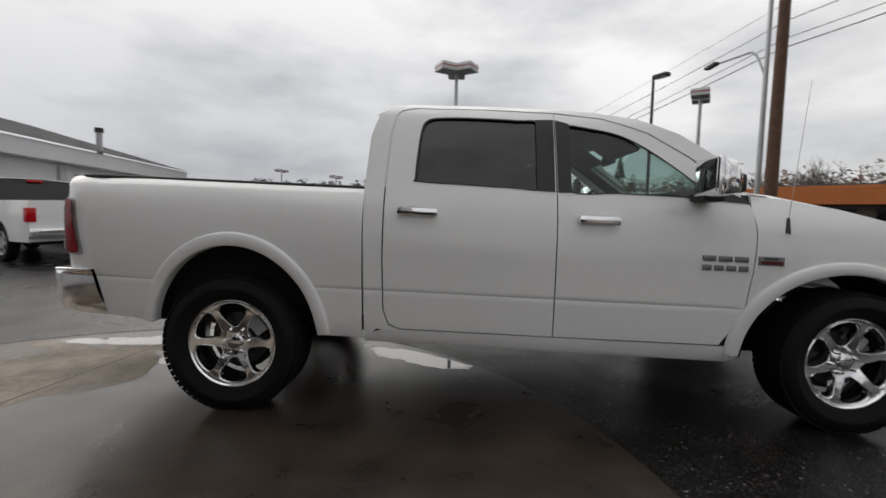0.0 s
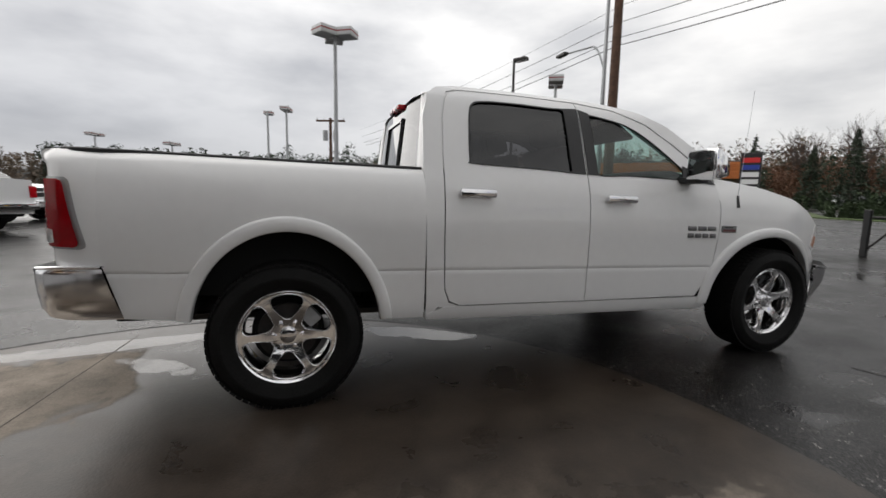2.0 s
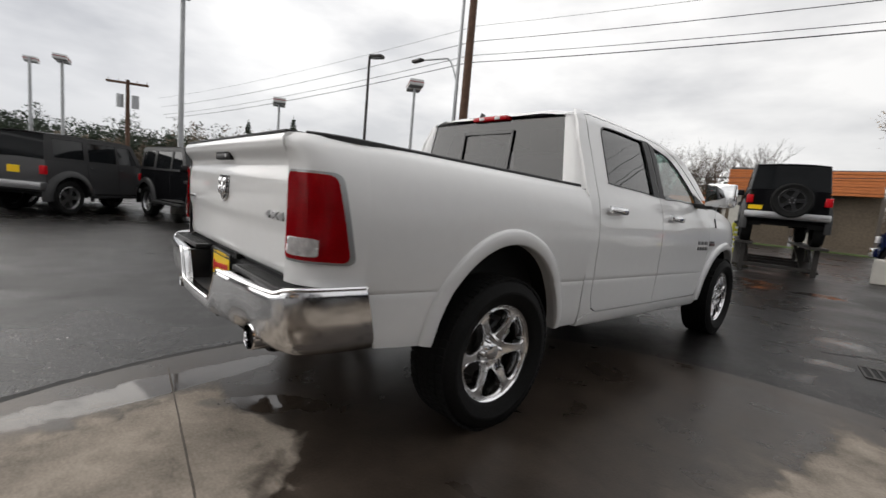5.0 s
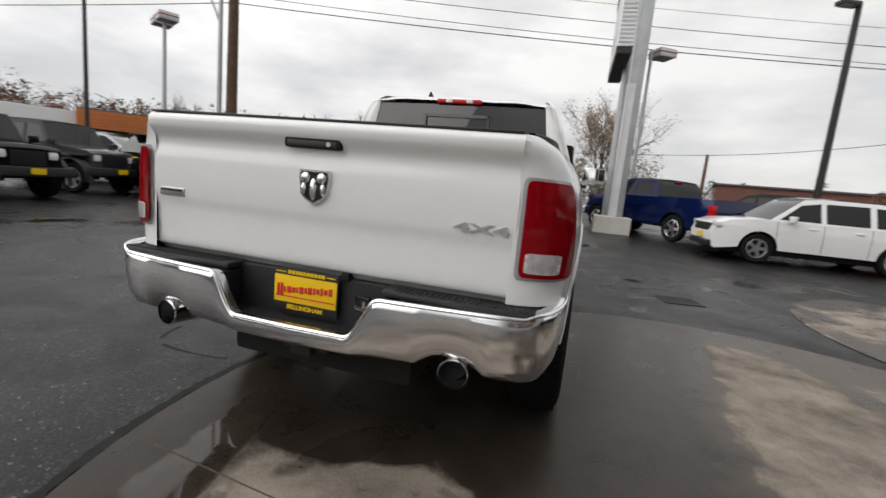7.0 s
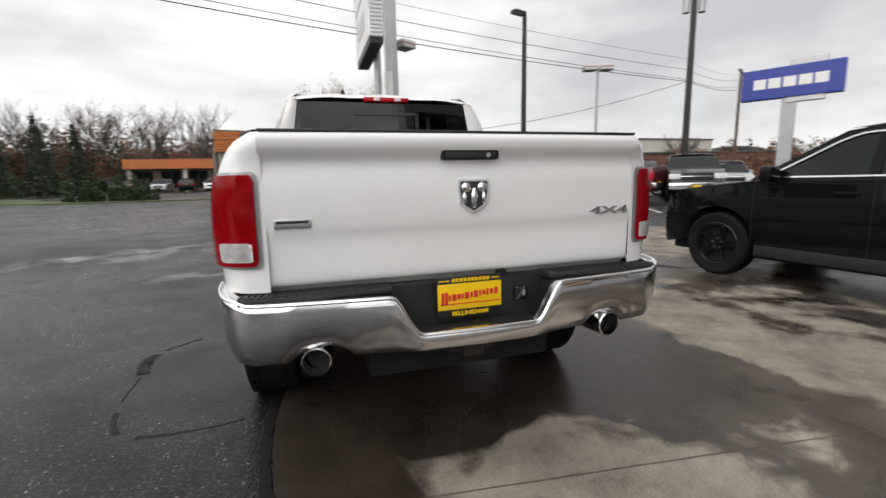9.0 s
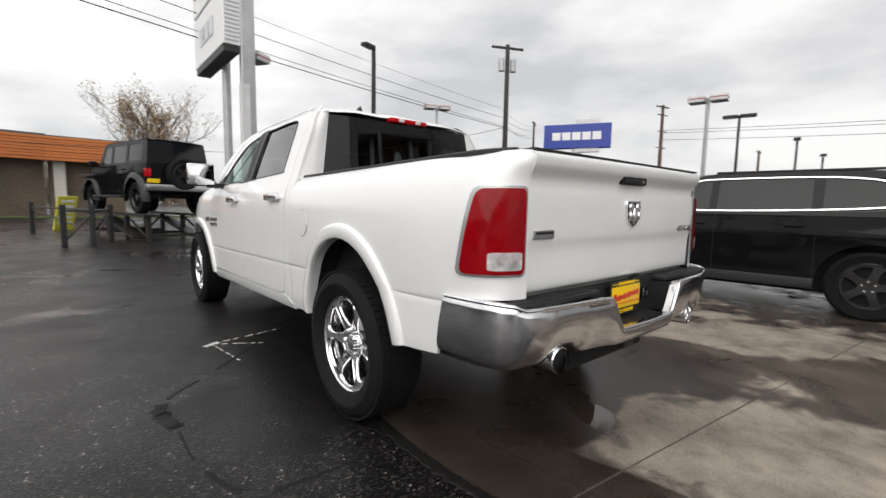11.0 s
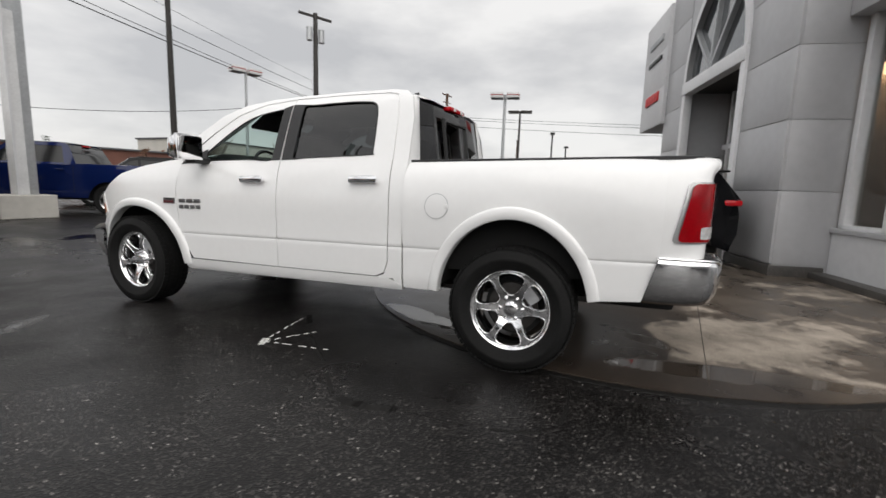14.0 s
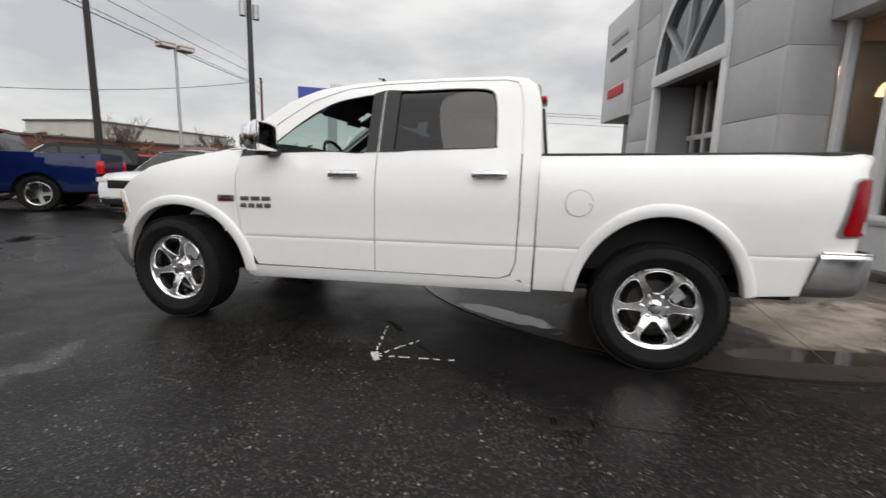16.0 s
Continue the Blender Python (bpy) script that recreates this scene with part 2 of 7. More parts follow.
def add_rod(bm, a, b, r0, r1=None, n=10):
    a, b = Vector(a), Vector(b)
    d = b - a
    m = Matrix.Translation((a + b) / 2) @ d.to_track_quat("Z", "Y").to_matrix().to_4x4()
    bmesh.ops.create_cone(bm, cap_ends=True, segments=n, radius1=r0, radius2=r0 if r1 is None else r1, depth=d.length, matrix=m)


def rod(a, b, r0, r1=None, n=10):
    bm = bmesh.new()
    add_rod(bm, a, b, r0, r1, n)
    return bm


def grid(nu, nv, f, thick=None):
    """A sheet of nu by nv cells through f(u, v), u and v from 0 to 1."""
    bm = bmesh.new()
    v = [[bm.verts.new(f(i / nu, j / nv)) for j in range(nv + 1)] for i in range(nu + 1)]
    for i in range(nu):
        for j in range(nv):
            bm.faces.new((v[i][j], v[i + 1][j], v[i + 1][j + 1], v[i][j + 1]))
    if thick:
        bmesh.ops.solidify(bm, geom=bm.faces[:], thickness=thick)
    bmesh.ops.recalc_face_normals(bm, faces=bm.faces[:])
    return bm


def lathe(prof, n=40):
    """Turns (radius, along) points round the x axis."""
    bm = bmesh.new()
    rings = []
    for k in range(n):
        a = 2 * math.pi * k / n
        rings.append([bm.verts.new((x, r * math.cos(a), r * math.sin(a))) for r, x in prof])
    for k in range(n):
        p, q = rings[k], rings[(k + 1) % n]
        for i in range(len(prof) - 1):
            bm.faces.new((p[i], p[i + 1], q[i + 1], q[i]))
    bmesh.ops.remove_doubles(bm, verts=bm.verts[:], dist=1e-5)
    bmesh.ops.recalc_face_normals(bm, faces=bm.faces[:])
    return bm


def interp(table, v):
    """Smooth-ended linear look-up in (key, value) pairs."""
    if v <= table[0][0]:
        return table[0][1]
    for (a, p), (b, q) in zip(table, table[1:]):
        if v <= b:
            return p + (q - p) * (v - a) / (b - a)
    return table[-1][1]


def ease(e0, e1, v):
    s = min(1, max(0, (v - e0) / (e1 - e0)))
    return s * s * (3 - 2 * s)


def curve_pts(pts, n=6, closed=False):
    """A Catmull-Rom line through pts."""
    out = []
    k = len(pts)
    for i in range(k if closed else k - 1):
        p = [Vector(pts[(i + d) % k] if closed else pts[min(max(i + d, 0), k - 1)]) for d in (-1, 0, 1, 2)]
        for s in range(n):
            t = s / n
            out.append(tuple(0.5 * (2 * p[1] + (p[2] - p[0]) * t + (2 * p[0] - 5 * p[1] + 4 * p[2] - p[3]) * t * t + (3 * p[1] - p[0] - 3 * p[2] + p[3]) * t ** 3)))
    if not closed:
        out.append(tuple(pts[-1]))
    return out


def arc(cy, cz, ry, rz, a0, a1, n=18):
    """Points of an ellipse in the y-z plane, angles in degrees from +y."""
    return [(cy + ry * math.cos(radians(a0 + (a1 - a0) * i / n)), cz + rz * math.sin(radians(a0 + (a1 - a0) * i / n))) for i in range(n + 1)]


def sheet_bm(outline, holes, side, step=0.06, off=0.0, depth=0.02):
    """A panel cut out of a side surface x = side(y, z) along an outline in y and z, with its edges turned inwards. Made for both signs by mirror_x."""
    loops = [[Vector((p[0], p[1], 0)) for p in outline]] + [[Vector((p[0], p[1], 0)) for p in h] for h in holes]
    flat = [v for lp in loops for v in lp]
    tris = geometry.tessellate_polygon(loops)
    bm = bmesh.new()
    vs = [bm.verts.new((0, v.x, v.y)) for v in flat]
    for t in tris:
        try:
            bm.faces.new([vs[i] for i in t])
        except ValueError:
            pass
    ys, zs = [v.x for v in flat], [v.y for v in flat]
    y = math.ceil(min(ys) / step) * step
    while y < max(ys):
        bmesh.ops.bisect_plane(bm, geom=bm.verts[:] + bm.edges[:] + bm.faces[:], dist=1e-5, plane_co=(0, y, 0), plane_no=(0, 1, 0))
        y += step
    z = math.ceil(min(zs) / (step / 2)) * step / 2
    while z < max(zs):
        bmesh.ops.bisect_plane(bm, geom=bm.verts[:] + bm.edges[:] + bm.faces[:], dist=1e-5, plane_co=(0, 0, z), plane_no=(0, 0, 1))
        z += step / 2
    for z in (0.744, 0.753, 0.762):
        if min(zs) < z < max(zs):
            bmesh.ops.bisect_plane(bm, geom=bm.verts[:] + bm.edges[:] + bm.faces[:], dist=1e-5, plane_co=(0, 0, z), plane_no=(0, 0, 1))
    for v in bm.verts:
        v.co.x = side(v.co.y, v.co.z) + off
    rim = [e for e in bm.edges if e.is_boundary]
    for e in rim:
        e.smooth = False
    if depth:
        r = bmesh.ops.extrude_edge_only(bm, edges=rim)
        for v in r["geom"]:
            if isinstance(v, bmesh.types.BMVert):
                v.co.x -= depth
    bmesh.ops.recalc_face_normals(bm, faces=bm.faces[:])
    c = max(bm.faces, key=lambda f: f.calc_area() * abs(f.normal.x))
    if c.normal.x < 0:
        bmesh.ops.reverse_faces(bm, faces=bm.faces[:])
    return bm


def mirror_x(bm):
    bmesh.ops.scale(bm, vec=(-1, 1, 1), verts=bm.verts[:])
    bmesh.ops.reverse_faces(bm, faces=bm.faces[:])
    return bm


def both(name, build, material, parent, label="", smooth=35):
    """One part on each side of a vehicle."""
    a = part(name, build(), material, parent, label, smooth)
    b = part(name, mirror_x(build()), material, parent, label, smooth)
    return a, b


def letters(text, size, deep, material, parent, m, name="lettering", bold=0.0, stretch=1.0):
    cu = bpy.data.curves.new(name, "FONT")
    cu.body, cu.size, cu.extrude, cu.align_x, cu.align_y, cu.offset = text, size, deep, "CENTER", "CENTER", bold
    tmp = new(name, cu)
    dg = bpy.context.evaluated_depsgraph_get()
    me = bpy.data.meshes.new_from_object(tmp.evaluated_get(dg))
    bpy.data.objects.remove(tmp)
    me.transform(m @ Matrix.Diagonal((stretch, 1, 1, 1)))
    me.materials.clear()
    me.materials.append(M[material])
    ob = new(name, me)
    ob.parent = parent
    return ob


# ---- the white pickup: y forward from the rear axle, body raked slightly nose-down ----
RAKE = Matrix(((1, 0, 0, 0), (0, 1, 0, 0), (0, -0.0225, 1, 0.0225 * 0.88), (0, 0, 0, 1)))
BODY = [(0.40, 0.89), (0.45, 0.93), (0.53, 0.95), (0.63, 0.957), (0.72, 0.962), (0.744, 0.963), (0.753, 0.9605), (0.762, 0.966), (0.87, 0.978), (1.0, 0.985), (1.1, 0.981), (1.18, 0.97), (1.25, 0.948), (1.31, 0.912), (1.335, 0.885), (1.352, 0.85)]
CAB = BODY[:8] + [(0.87, 0.967), (1.0, 0.970), (1.1, 0.965), (1.18, 0.955), (1.25, 0.942), (1.31, 0.924), (1.38, 0.898), (1.48, 0.864), (1.64, 0.808), (1.79, 0.748), (1.855, 0.700), (1.895, 0.655), (1.922, 0.615)]
BODY, CAB = curve_pts(BODY, 5), curve_pts(CAB, 5)


def bed_side(y, z):
    x = interp(BODY, z)
    return x - 0.035 * max(0, (-0.5 - y) / 0.4) ** 2.4


def cab_side(y, z):
    return interp(CAB, z)


def nose_side(y, z):
    return cab_side(y, z) - 0.10 * max(0, (y - 3.45) / 0.7) ** 2 - 0.25 * max(0, z - 1.2) ** 1.3


def tpart(name, bm, material, parent, label="", smooth=35):
    bm.transform(RAKE)
    bmesh.ops.recalc_face_normals(bm, faces=bm.faces[:]) if not bm.faces else None
    return part(name, bm, material, parent, label, smooth)


def tboth(name, build, material, parent, label="", smooth=35):
    return tpart(name, build(), material, parent, label, smooth), tpart(name, mirror_x(build()), material, parent, label, smooth)


def arch_band(side, cy, cz, a, b, a0, a1, wide, high):
    """The raised band round a wheel opening, rolled in at its inner edge."""
    prof = [(1.0, -0.05), (1.0, high - 0.006), (1.012, high), (1.0 + wide * 0.8, high - 0.004), (1.0 + wide * 0.95, high - 0.010), (1.0 + wide, 0.0)]
    def f(u, v):
        k, o = prof[round(v * 5)]
        ang = radians(a0 + (a1 - a0) * u)
        y, z = cy + a * k * math.cos(ang), cz + b * k * math.sin(ang)
        return (side(y, z) + o, y, z)
    return grid(48, 5, f)


def window_loop(pts, n=4):
    return curve_pts(pts, n, closed=True)


def corner_xy(s, z):
    """Plan of the bed's rear corner: s from 0 on the side to 1 at the tailgate."""
    pts = [(0, -0.84), (0.010, -0.92), (0.034, -0.99), (0.070, -1.04), (0.11, -1.068), (0.16, -1.082), (0.20, -1.088)]
    k = min(s * 6, 5.9999)
    i = int(k)
    f = k - i
    q = [pts[max(i - 1, 0)], pts[i], pts[i + 1], pts[min(i + 2, 6)]]
    c = [0.5 * (2 * q[1][d] + (q[2][d] - q[0][d]) * f + (2 * q[0][d] - 5 * q[1][d] + 4 * q[2][d] - q[3][d]) * f * f + (3 * q[1][d] - q[0][d] - 3 * q[2][d] + q[3][d]) * f ** 3) for d in (0, 1)]
    wide = bed_side(-0.84, z)
    lip = interp([(1.228, 0.0), (1.262, -0.006), (1.296, -0.028), (1.322, -0.033), (1.342, -0.020), (1.350, 0.006)], z)
    return wide - c[0] * (wide - 0.762) / 0.2, c[1] + lip * s * s + 0.03 * (1 - s * s) * ease(1.30, 1.352, z)


def corner_patch(s0, s1, z0, z1, off, nu=14, nv=10, slant=0.0):
    def f(u, v):
        z = z0 + (z1 - z0) * v
        a, b = s0 + slant * v, s1
        q = max(0.0, 1 - min(v, 1 - v) / 0.10)
        cut = 0.055 * (1 - math.sqrt(max(0.0, 1 - q * q)))
        a, b = a + cut, b - cut
        s = a + (b - a) * u
        x, y = corner_xy(s, z)
        x2, y2 = corner_xy(min(1, s + 0.01), z)
        n = Vector((-(y2 - y), x2 - x)).normalized()
        return (x + n.x * off, y + n.y * off, z)
    return f


def wheel(parent, at, spin=0.0):
    """A chrome six-spoke wheel with its tyre, turned round the x axis; +x is outside."""
    w = new("wheel")
    w.parent = parent
    w.matrix_basis = at @ Matrix.Rotation(radians(spin), 4, "X")
    tyre = [(0.262, -0.115), (0.285, -0.13), (0.33, -0.14), (0.375, -0.132), (0.398, -0.108), (0.407, -0.06), (0.409, 0.0), (0.407, 0.06), (0.398, 0.108), (0.375, 0.132), (0.345, 0.138), (0.342, 0.141), (0.33, 0.141), (0.327, 0.138), (0.285, 0.128), (0.270, 0.112), (0.262, 0.10)]
    t = lathe(tyre, 64)
    part("tyre", t, "rubber", w, "black rubber road tyre", 40)
    tread = bmesh.new()
    for k in range(64):
        a = 2 * math.pi * k / 64
        for x0, x1, s in ((-0.118, -0.075, 0), (-0.065, -0.025, 0.5), (-0.018, 0.018, 0), (0.025, 0.065, 0.5), (0.075, 0.118, 0)):
            add_box(tread, x0, x1, -0.0165, 0.0165, 0.398, 0.4108, m=Matrix.Rotation(a + s * math.pi / 64, 4, "X"))
    part("tread", tread, "rubber", w)
    part("rim", lathe([(0.255, -0.10), (0.235, -0.08), (0.232, 0.03), (0.245, 0.075), (0.258, 0.098), (0.270, 0.106), (0.279, 0.108), (0.281, 0.102), (0.272, 0.094)], 56), "wheel_chrome", w, "polished chrome rim lip", 40)
    face = lambda y, z: interp([(0, 0.05), (0.06, 0.052), (0.085, 0.058), (0.12, 0.072), (0.16, 0.082), (0.21, 0.090), (0.245, 0.088), (0.262, 0.096)], math.hypot(y, z))
    holes = []
    for k in range(6):
        a0 = math.pi / 6 + k * math.pi / 3
        pol = [(0.100, -0.20), (0.135, -0.34), (0.175, -0.41), (0.215, -0.405), (0.236, -0.30), (0.241, 0), (0.236, 0.30), (0.215, 0.405), (0.175, 0.41), (0.135, 0.34), (0.100, 0.20), (0.094, 0)]
        # angles in radians
        holes.append([(r * math.cos(a0 + a), r * math.sin(a0 + a)) for r, a in curve_pts(pol, 3, True)])
    ring = [(0.262 * math.cos(2 * math.pi * i / 72), 0.262 * math.sin(2 * math.pi * i / 72)) for i in range(72)]
    for h in holes:
        # rolled bright edge round each opening
        k = len(h)
        cy, cz = sum(p[0] for p in h) / k, sum(p[1] for p in h) / k
        def edge(u, v, h=h, k=k, cy=cy, cz=cz):
            y, z = h[round(u * k) % k]
            q, dx = ((1.05, 0.0015), (1.02, 0.005), (0.985, 0.003), (0.95, -0.012))[round(v * 3)]
            y, z = cy + (y - cy) * q, cz + (z - cz) * q
            return (face(y, z) + dx, y, z)
        part("opening_rim", grid(k, 3, edge), "wheel_chrome", w, "", 60)
    part("spokes", sheet_bm(ring, holes, face, 0.03, depth=0.05), "wheel_chrome", w, "six flared chrome spokes", 40)
    for k in range(6):
        a = math.pi / 2 + k * math.pi / 3
        m = Matrix.Rotation(a, 4, "X")
        b = rod((0.04, 0.068 * math.cos(a + 0.52), 0.068 * math.sin(a + 0.52)), (0.076, 0.068 * math.cos(a + 0.52), 0.068 * math.sin(a + 0.52)), 0.011, 0.009, 6)
        part("lug_nut", b, "chrome", w, "", 40)
    part("centre_cap", lathe([(0, 0.078), (0.03, 0.077), (0.042, 0.072), (0.048, 0.05)], 32), "chrome", w, "round chrome centre cap", 40)
    part("brake_disc", lathe([(0.08, -0.03), (0.165, -0.03), (0.165, -0.005), (0.08, -0.005)], 40), "dark_metal", w, "bare steel brake disc", 40)
    part("wheel_hub", lathe([(0, -0.08), (0.2, -0.08), (0.2, -0.06), (0, -0.06)], 24), "liner", w, "", 40)
    part("caliper", box(-0.05, 0.03, -0.06, 0.06, 0.11, 0.19, 0.01, Matrix.Rotation(radians(-50), 4, "X")), "galvanised", w, "", 40)
    return w


def white_truck():
    T = thing("pickup_truck", "white crew cab pickup truck with chrome bumpers and wheels", "pickup truck")
    W, BK = "white_paint", "black_plastic"
    # bed sides with the wheel opening cut out
    opening = arc(0.018, 0.406, 0.497, 0.570, 8, 168, 26)
    out = [(0.775, 0.463), (0.535, 0.463)] + opening + [(-0.47, 0.500), (-0.765, 0.522), (-0.84, 0.79), (-0.84, 1.350), (0.775, 1.350)]
    bs = tboth("bedside", lambda: sheet_bm(out, [], bed_side, 0.05), W, T, "white bed side with flared wheel arch")
    tboth("arch_flare", lambda: arch_band(bed_side, 0.018, 0.406, 0.497, 0.570, 6, 171, 0.142, 0.024), W, T, "white raised wheel arch band", 50)
    tboth("arch_flare", lambda: arch_band(nose_side, 3.555, 0.46, 0.595, 0.52, 4, 178, 0.14, 0.024), W, T, "white raised wheel arch band", 50)
    for sgn, ob in zip((1, -1), bs):
        def post():
            return grid(16, 24, lambda u, v: (lambda p: (p[0], p[1], 0.785 + 0.565 * v))(corner_xy(u, 0.785 + 0.565 * v)))
        def bezel():
            return grid(20, 40, corner_patch(0.10, 0.925, 0.873, 1.214, 0.006, slant=0.13), 0.006)
        def lens():
            return grid(20, 40, corner_patch(0.15, 0.875, 0.884, 1.204, 0.016, slant=0.13), 0.012)
        def clear():
            return grid(8, 20, corner_patch(0.42, 0.82, 0.900, 0.968, 0.021), 0.008)
        fl = (lambda b: b) if sgn > 0 else mirror_x
        tpart("corner_post", fl(post()), W, ob)
        tl = tpart("tail_light", fl(bezel()), "bezel", T, "red tail light with clear reversing lens and silver bezel")
        tpart("lens", fl(lens()), "red_lens", tl, "ribbed red lens")
        tpart("reversing_lens", fl(clear()), "clear_lens", tl, "clear lens", 60)
        for i in range(4):
            z = 1.02 + i * 0.04
            tpart("lens_rib", fl(grid(16, 2, corner_patch(0.30, 0.84, z, z + 0.012, 0.0172), 0.002)), "red_lens", tl)
    # arch liners, axle, underbody
    def liner(cy, cz, a, b, y0, y1):
        pts = arc(cy, cz, a + 0.012, b + 0.012, 9, 171, 24)
        fit = bed_side if cy < 1 else nose_side
        return grid(24, 2, lambda u, v: (0.40 + (fit(*pts[round(u * 24)]) - 0.025 - 0.40) * (1 - v), pts[round(u * 24)][0], pts[round(u * 24)][1]))
    tboth("wheel_well", lambda: liner(0.018, 0.406, 0.497, 0.570, 0, 0), "liner", T, "black wheel well liner")
    tboth("wheel_well", lambda: liner(3.555, 0.46, 0.595, 0.52, 0, 0), "liner", T)
    tpart("chassis", box(-0.42, 0.42, -1.0, 4.1, 0.36, 0.62, 0.03), "liner", T, "dark underbody frame")
    part("rear_axle", rod((-0.85, 0, 0.41), (0.85, 0, 0.41), 0.05, n=12), "dark_metal", T, "", 40)
    part("front_axle", rod((-0.85, 3.598, 0.41), (0.85, 3.598, 0.41), 0.045, n=12), "dark_metal", T, "", 40)
    part("differential", lathe([(0, -0.14), (0.11, -0.1), (0.16, 0), (0.11, 0.1), (0, 0.14)], 16), "dark_metal", T, "", 40).matrix_basis = Matrix.Translation((0, 0, 0.41))
    tboth("leaf_spring", lambda: box(0.5, 0.57, -0.6, 0.62, 0.40, 0.44, 0.006), "dark_metal", T)
    # bed box
    tpart("bed_floor", box(-0.77, 0.77, -1.03, 0.74, 0.60, 0.64), "liner", T, "black bed floor")
    tpart("bed_front_wall", box(-0.84, 0.84, 0.73, 0.77, 0.58, 1.325, 0.01), W, T)
    tboth("bed_inner_wall", lambda: box(0.77, 0.80, -1.03, 0.74, 0.60, 1.325), "liner", T)
    rail_x = [(-1.03, 0.79), (-1.0, 0.815), (-0.95, 0.838), (-0.85, 0.855), (0.775, 0.864)]
    tboth("bed_rail_cap", lambda: grid(30, 4, lambda u, v: (lambda y: ((0.765, 0.765, interp(rail_x, y) - 0.006, interp(rail_x, y), interp(rail_x, y))[round(v * 4)], y, (1.335, 1.3625, 1.3625, 1.3575, 1.340)[round(v * 4)]))(-1.03 + 1.805 * u)), BK, T, "black plastic bed rail cap")
    # tailgate
    tg = [(0.796, -1.058), (0.815, -1.077), (0.89, -1.080), (0.950, -1.082), (0.978, -1.0855), (1.004, -1.0915), (1.03, -1.0945), (1.08, -1.097), (1.17, -1.096), (1.222, -1.088), (1.252, -1.092), (1.284, -1.116), (1.302, -1.124), (1.326, -1.125), (1.343, -1.112), (1.350, -1.085), (1.350, -1.015), (1.27, -1.005), (0.80, -1.005)]
    prof = curve_pts([(y, z) for z, y in tg], 3, True)
    g = bmesh.new()
    cols = []
    for i in range(17):
        x = -0.769 + 1.538 * i / 16
        bow = 0.007 * (x / 0.766) ** 2
        cols.append([g.verts.new((x, p[0] + bow, p[1])) for p in prof])
    k = len(prof)
    for i in range(16):
        for j in range(k):
            g.faces.new((cols[i][j], cols[i + 1][j], cols[i + 1][(j + 1) % k], cols[i][(j + 1) % k]))
    g.faces.new(cols[0])
    g.faces.new(cols[-1][::-1])
    bmesh.ops.recalc_face_normals(g, faces=g.faces[:])
    gate = tpart("tailgate", g, W, T, "white tailgate with a lipped top edge", 45)
    tpart("top_cap", box(-0.764, 0.764, -1.105, -1.005, 1.349, 1.3575, 0.003), BK, gate, "black plastic cap")
    hb = bmesh.new()
    add_box(hb, -0.12, 0.118, -1.1155, -1.08, 1.248, 1.306, 0.012)
    tpart("handle_recess", hb, "liner", gate, "black tailgate handle recess")
    tpart("handle", box(-0.105, 0.10, -1.1172, -1.10, 1.254, 1.276, 0.004), BK, gate)
    tpart("key_lock", rod((0.07, -1.120, 1.265), (0.07, -1.10, 1.265), 0.009), "brushed", gate)
    # emblem: a plain shield with rounded chrome shapes
    sh = [(-0.075, 1.20), (0.06, 1.20), (0.064, 1.17), (0.055, 1.10), (0.03, 1.075), (-0.0075, 1.055), (-0.045, 1.075), (-0.07, 1.10), (-0.079, 1.17)]
    def shield(s, y0, y1):
        b = bmesh.new()
        cx, cz = -0.0075, 1.135
        a = [b.verts.new((cx + (x - cx) * s, y0, cz + (z - cz) * s)) for x, z in sh]
        c = [b.verts.new((cx + (x - cx) * s * 0.96, y1, cz + (z - cz) * s * 0.96)) for x, z in sh]
        b.faces.new(c)
        for i in range(len(sh)):
            b.faces.new((a[i], a[(i + 1) % 9], c[(i + 1) % 9], c[i]))
        bmesh.ops.recalc_face_normals(b, faces=b.faces[:])
        b.transform(Matrix.Translation((0.012, 0, 1.107)) @ Matrix.Diagonal((0.95, 1, 0.93, 1)) @ Matrix.Translation((0.0075, 0, -1.1275)))
        return b
    em = tpart("emblem", shield(1, -1.085, -1.108), "chrome", gate, "chrome and black shield emblem")
    tpart("emblem_field", shield(0.88, -1.10, -1.1105), "black_gloss", em)
    lumps = bmesh.new()
    for x, z, rx, rz in ((-0.043, 1.165, 0.022, 0.022), (0.028, 1.165, 0.022, 0.022), (-0.0075, 1.12, 0.016, 0.045), (-0.05, 1.12, 0.011, 0.026), (0.035, 1.12, 0.011, 0.026)):
        bmesh.ops.create_uvsphere(lumps, u_segments=12, v_segments=8, radius=1, matrix=Matrix.Translation((x, -1.110, z)) @ Matrix.Diagonal((rx, 0.012, rz, 1)))
    lumps.transform(Matrix.Translation((0.012, 0, 1.107)) @ Matrix.Diagonal((0.95, 1, 0.93, 1)) @ Matrix.Translation((0.0075, 0, -1.1275)))
    tpart("emblem_relief", lumps, "chrome", em, "", 60)
    # 4x4 badge and a small trim badge
    m44 = RAKE @ Matrix.Translation((0.652, -1.089, 1.027)) @ Matrix.Rotation(radians(90), 4, "X") @ Matrix.Shear("XY", 4, (0.2, 0.0))
    letters("4X4", 0.044, 0.006, "brushed", gate, m44, "badge_lettering", 0.001, 2.6)
    tpart("trim_badge", box(-0.735, -0.608, -1.096, -1.075, 1.012, 1.046, 0.004), "brushed", gate, "small silver trim badge with bars")
    tpart("badge_bar", box(-0.727, -0.616, -1.098, -1.09, 1.030, 1.040), BK, gate)
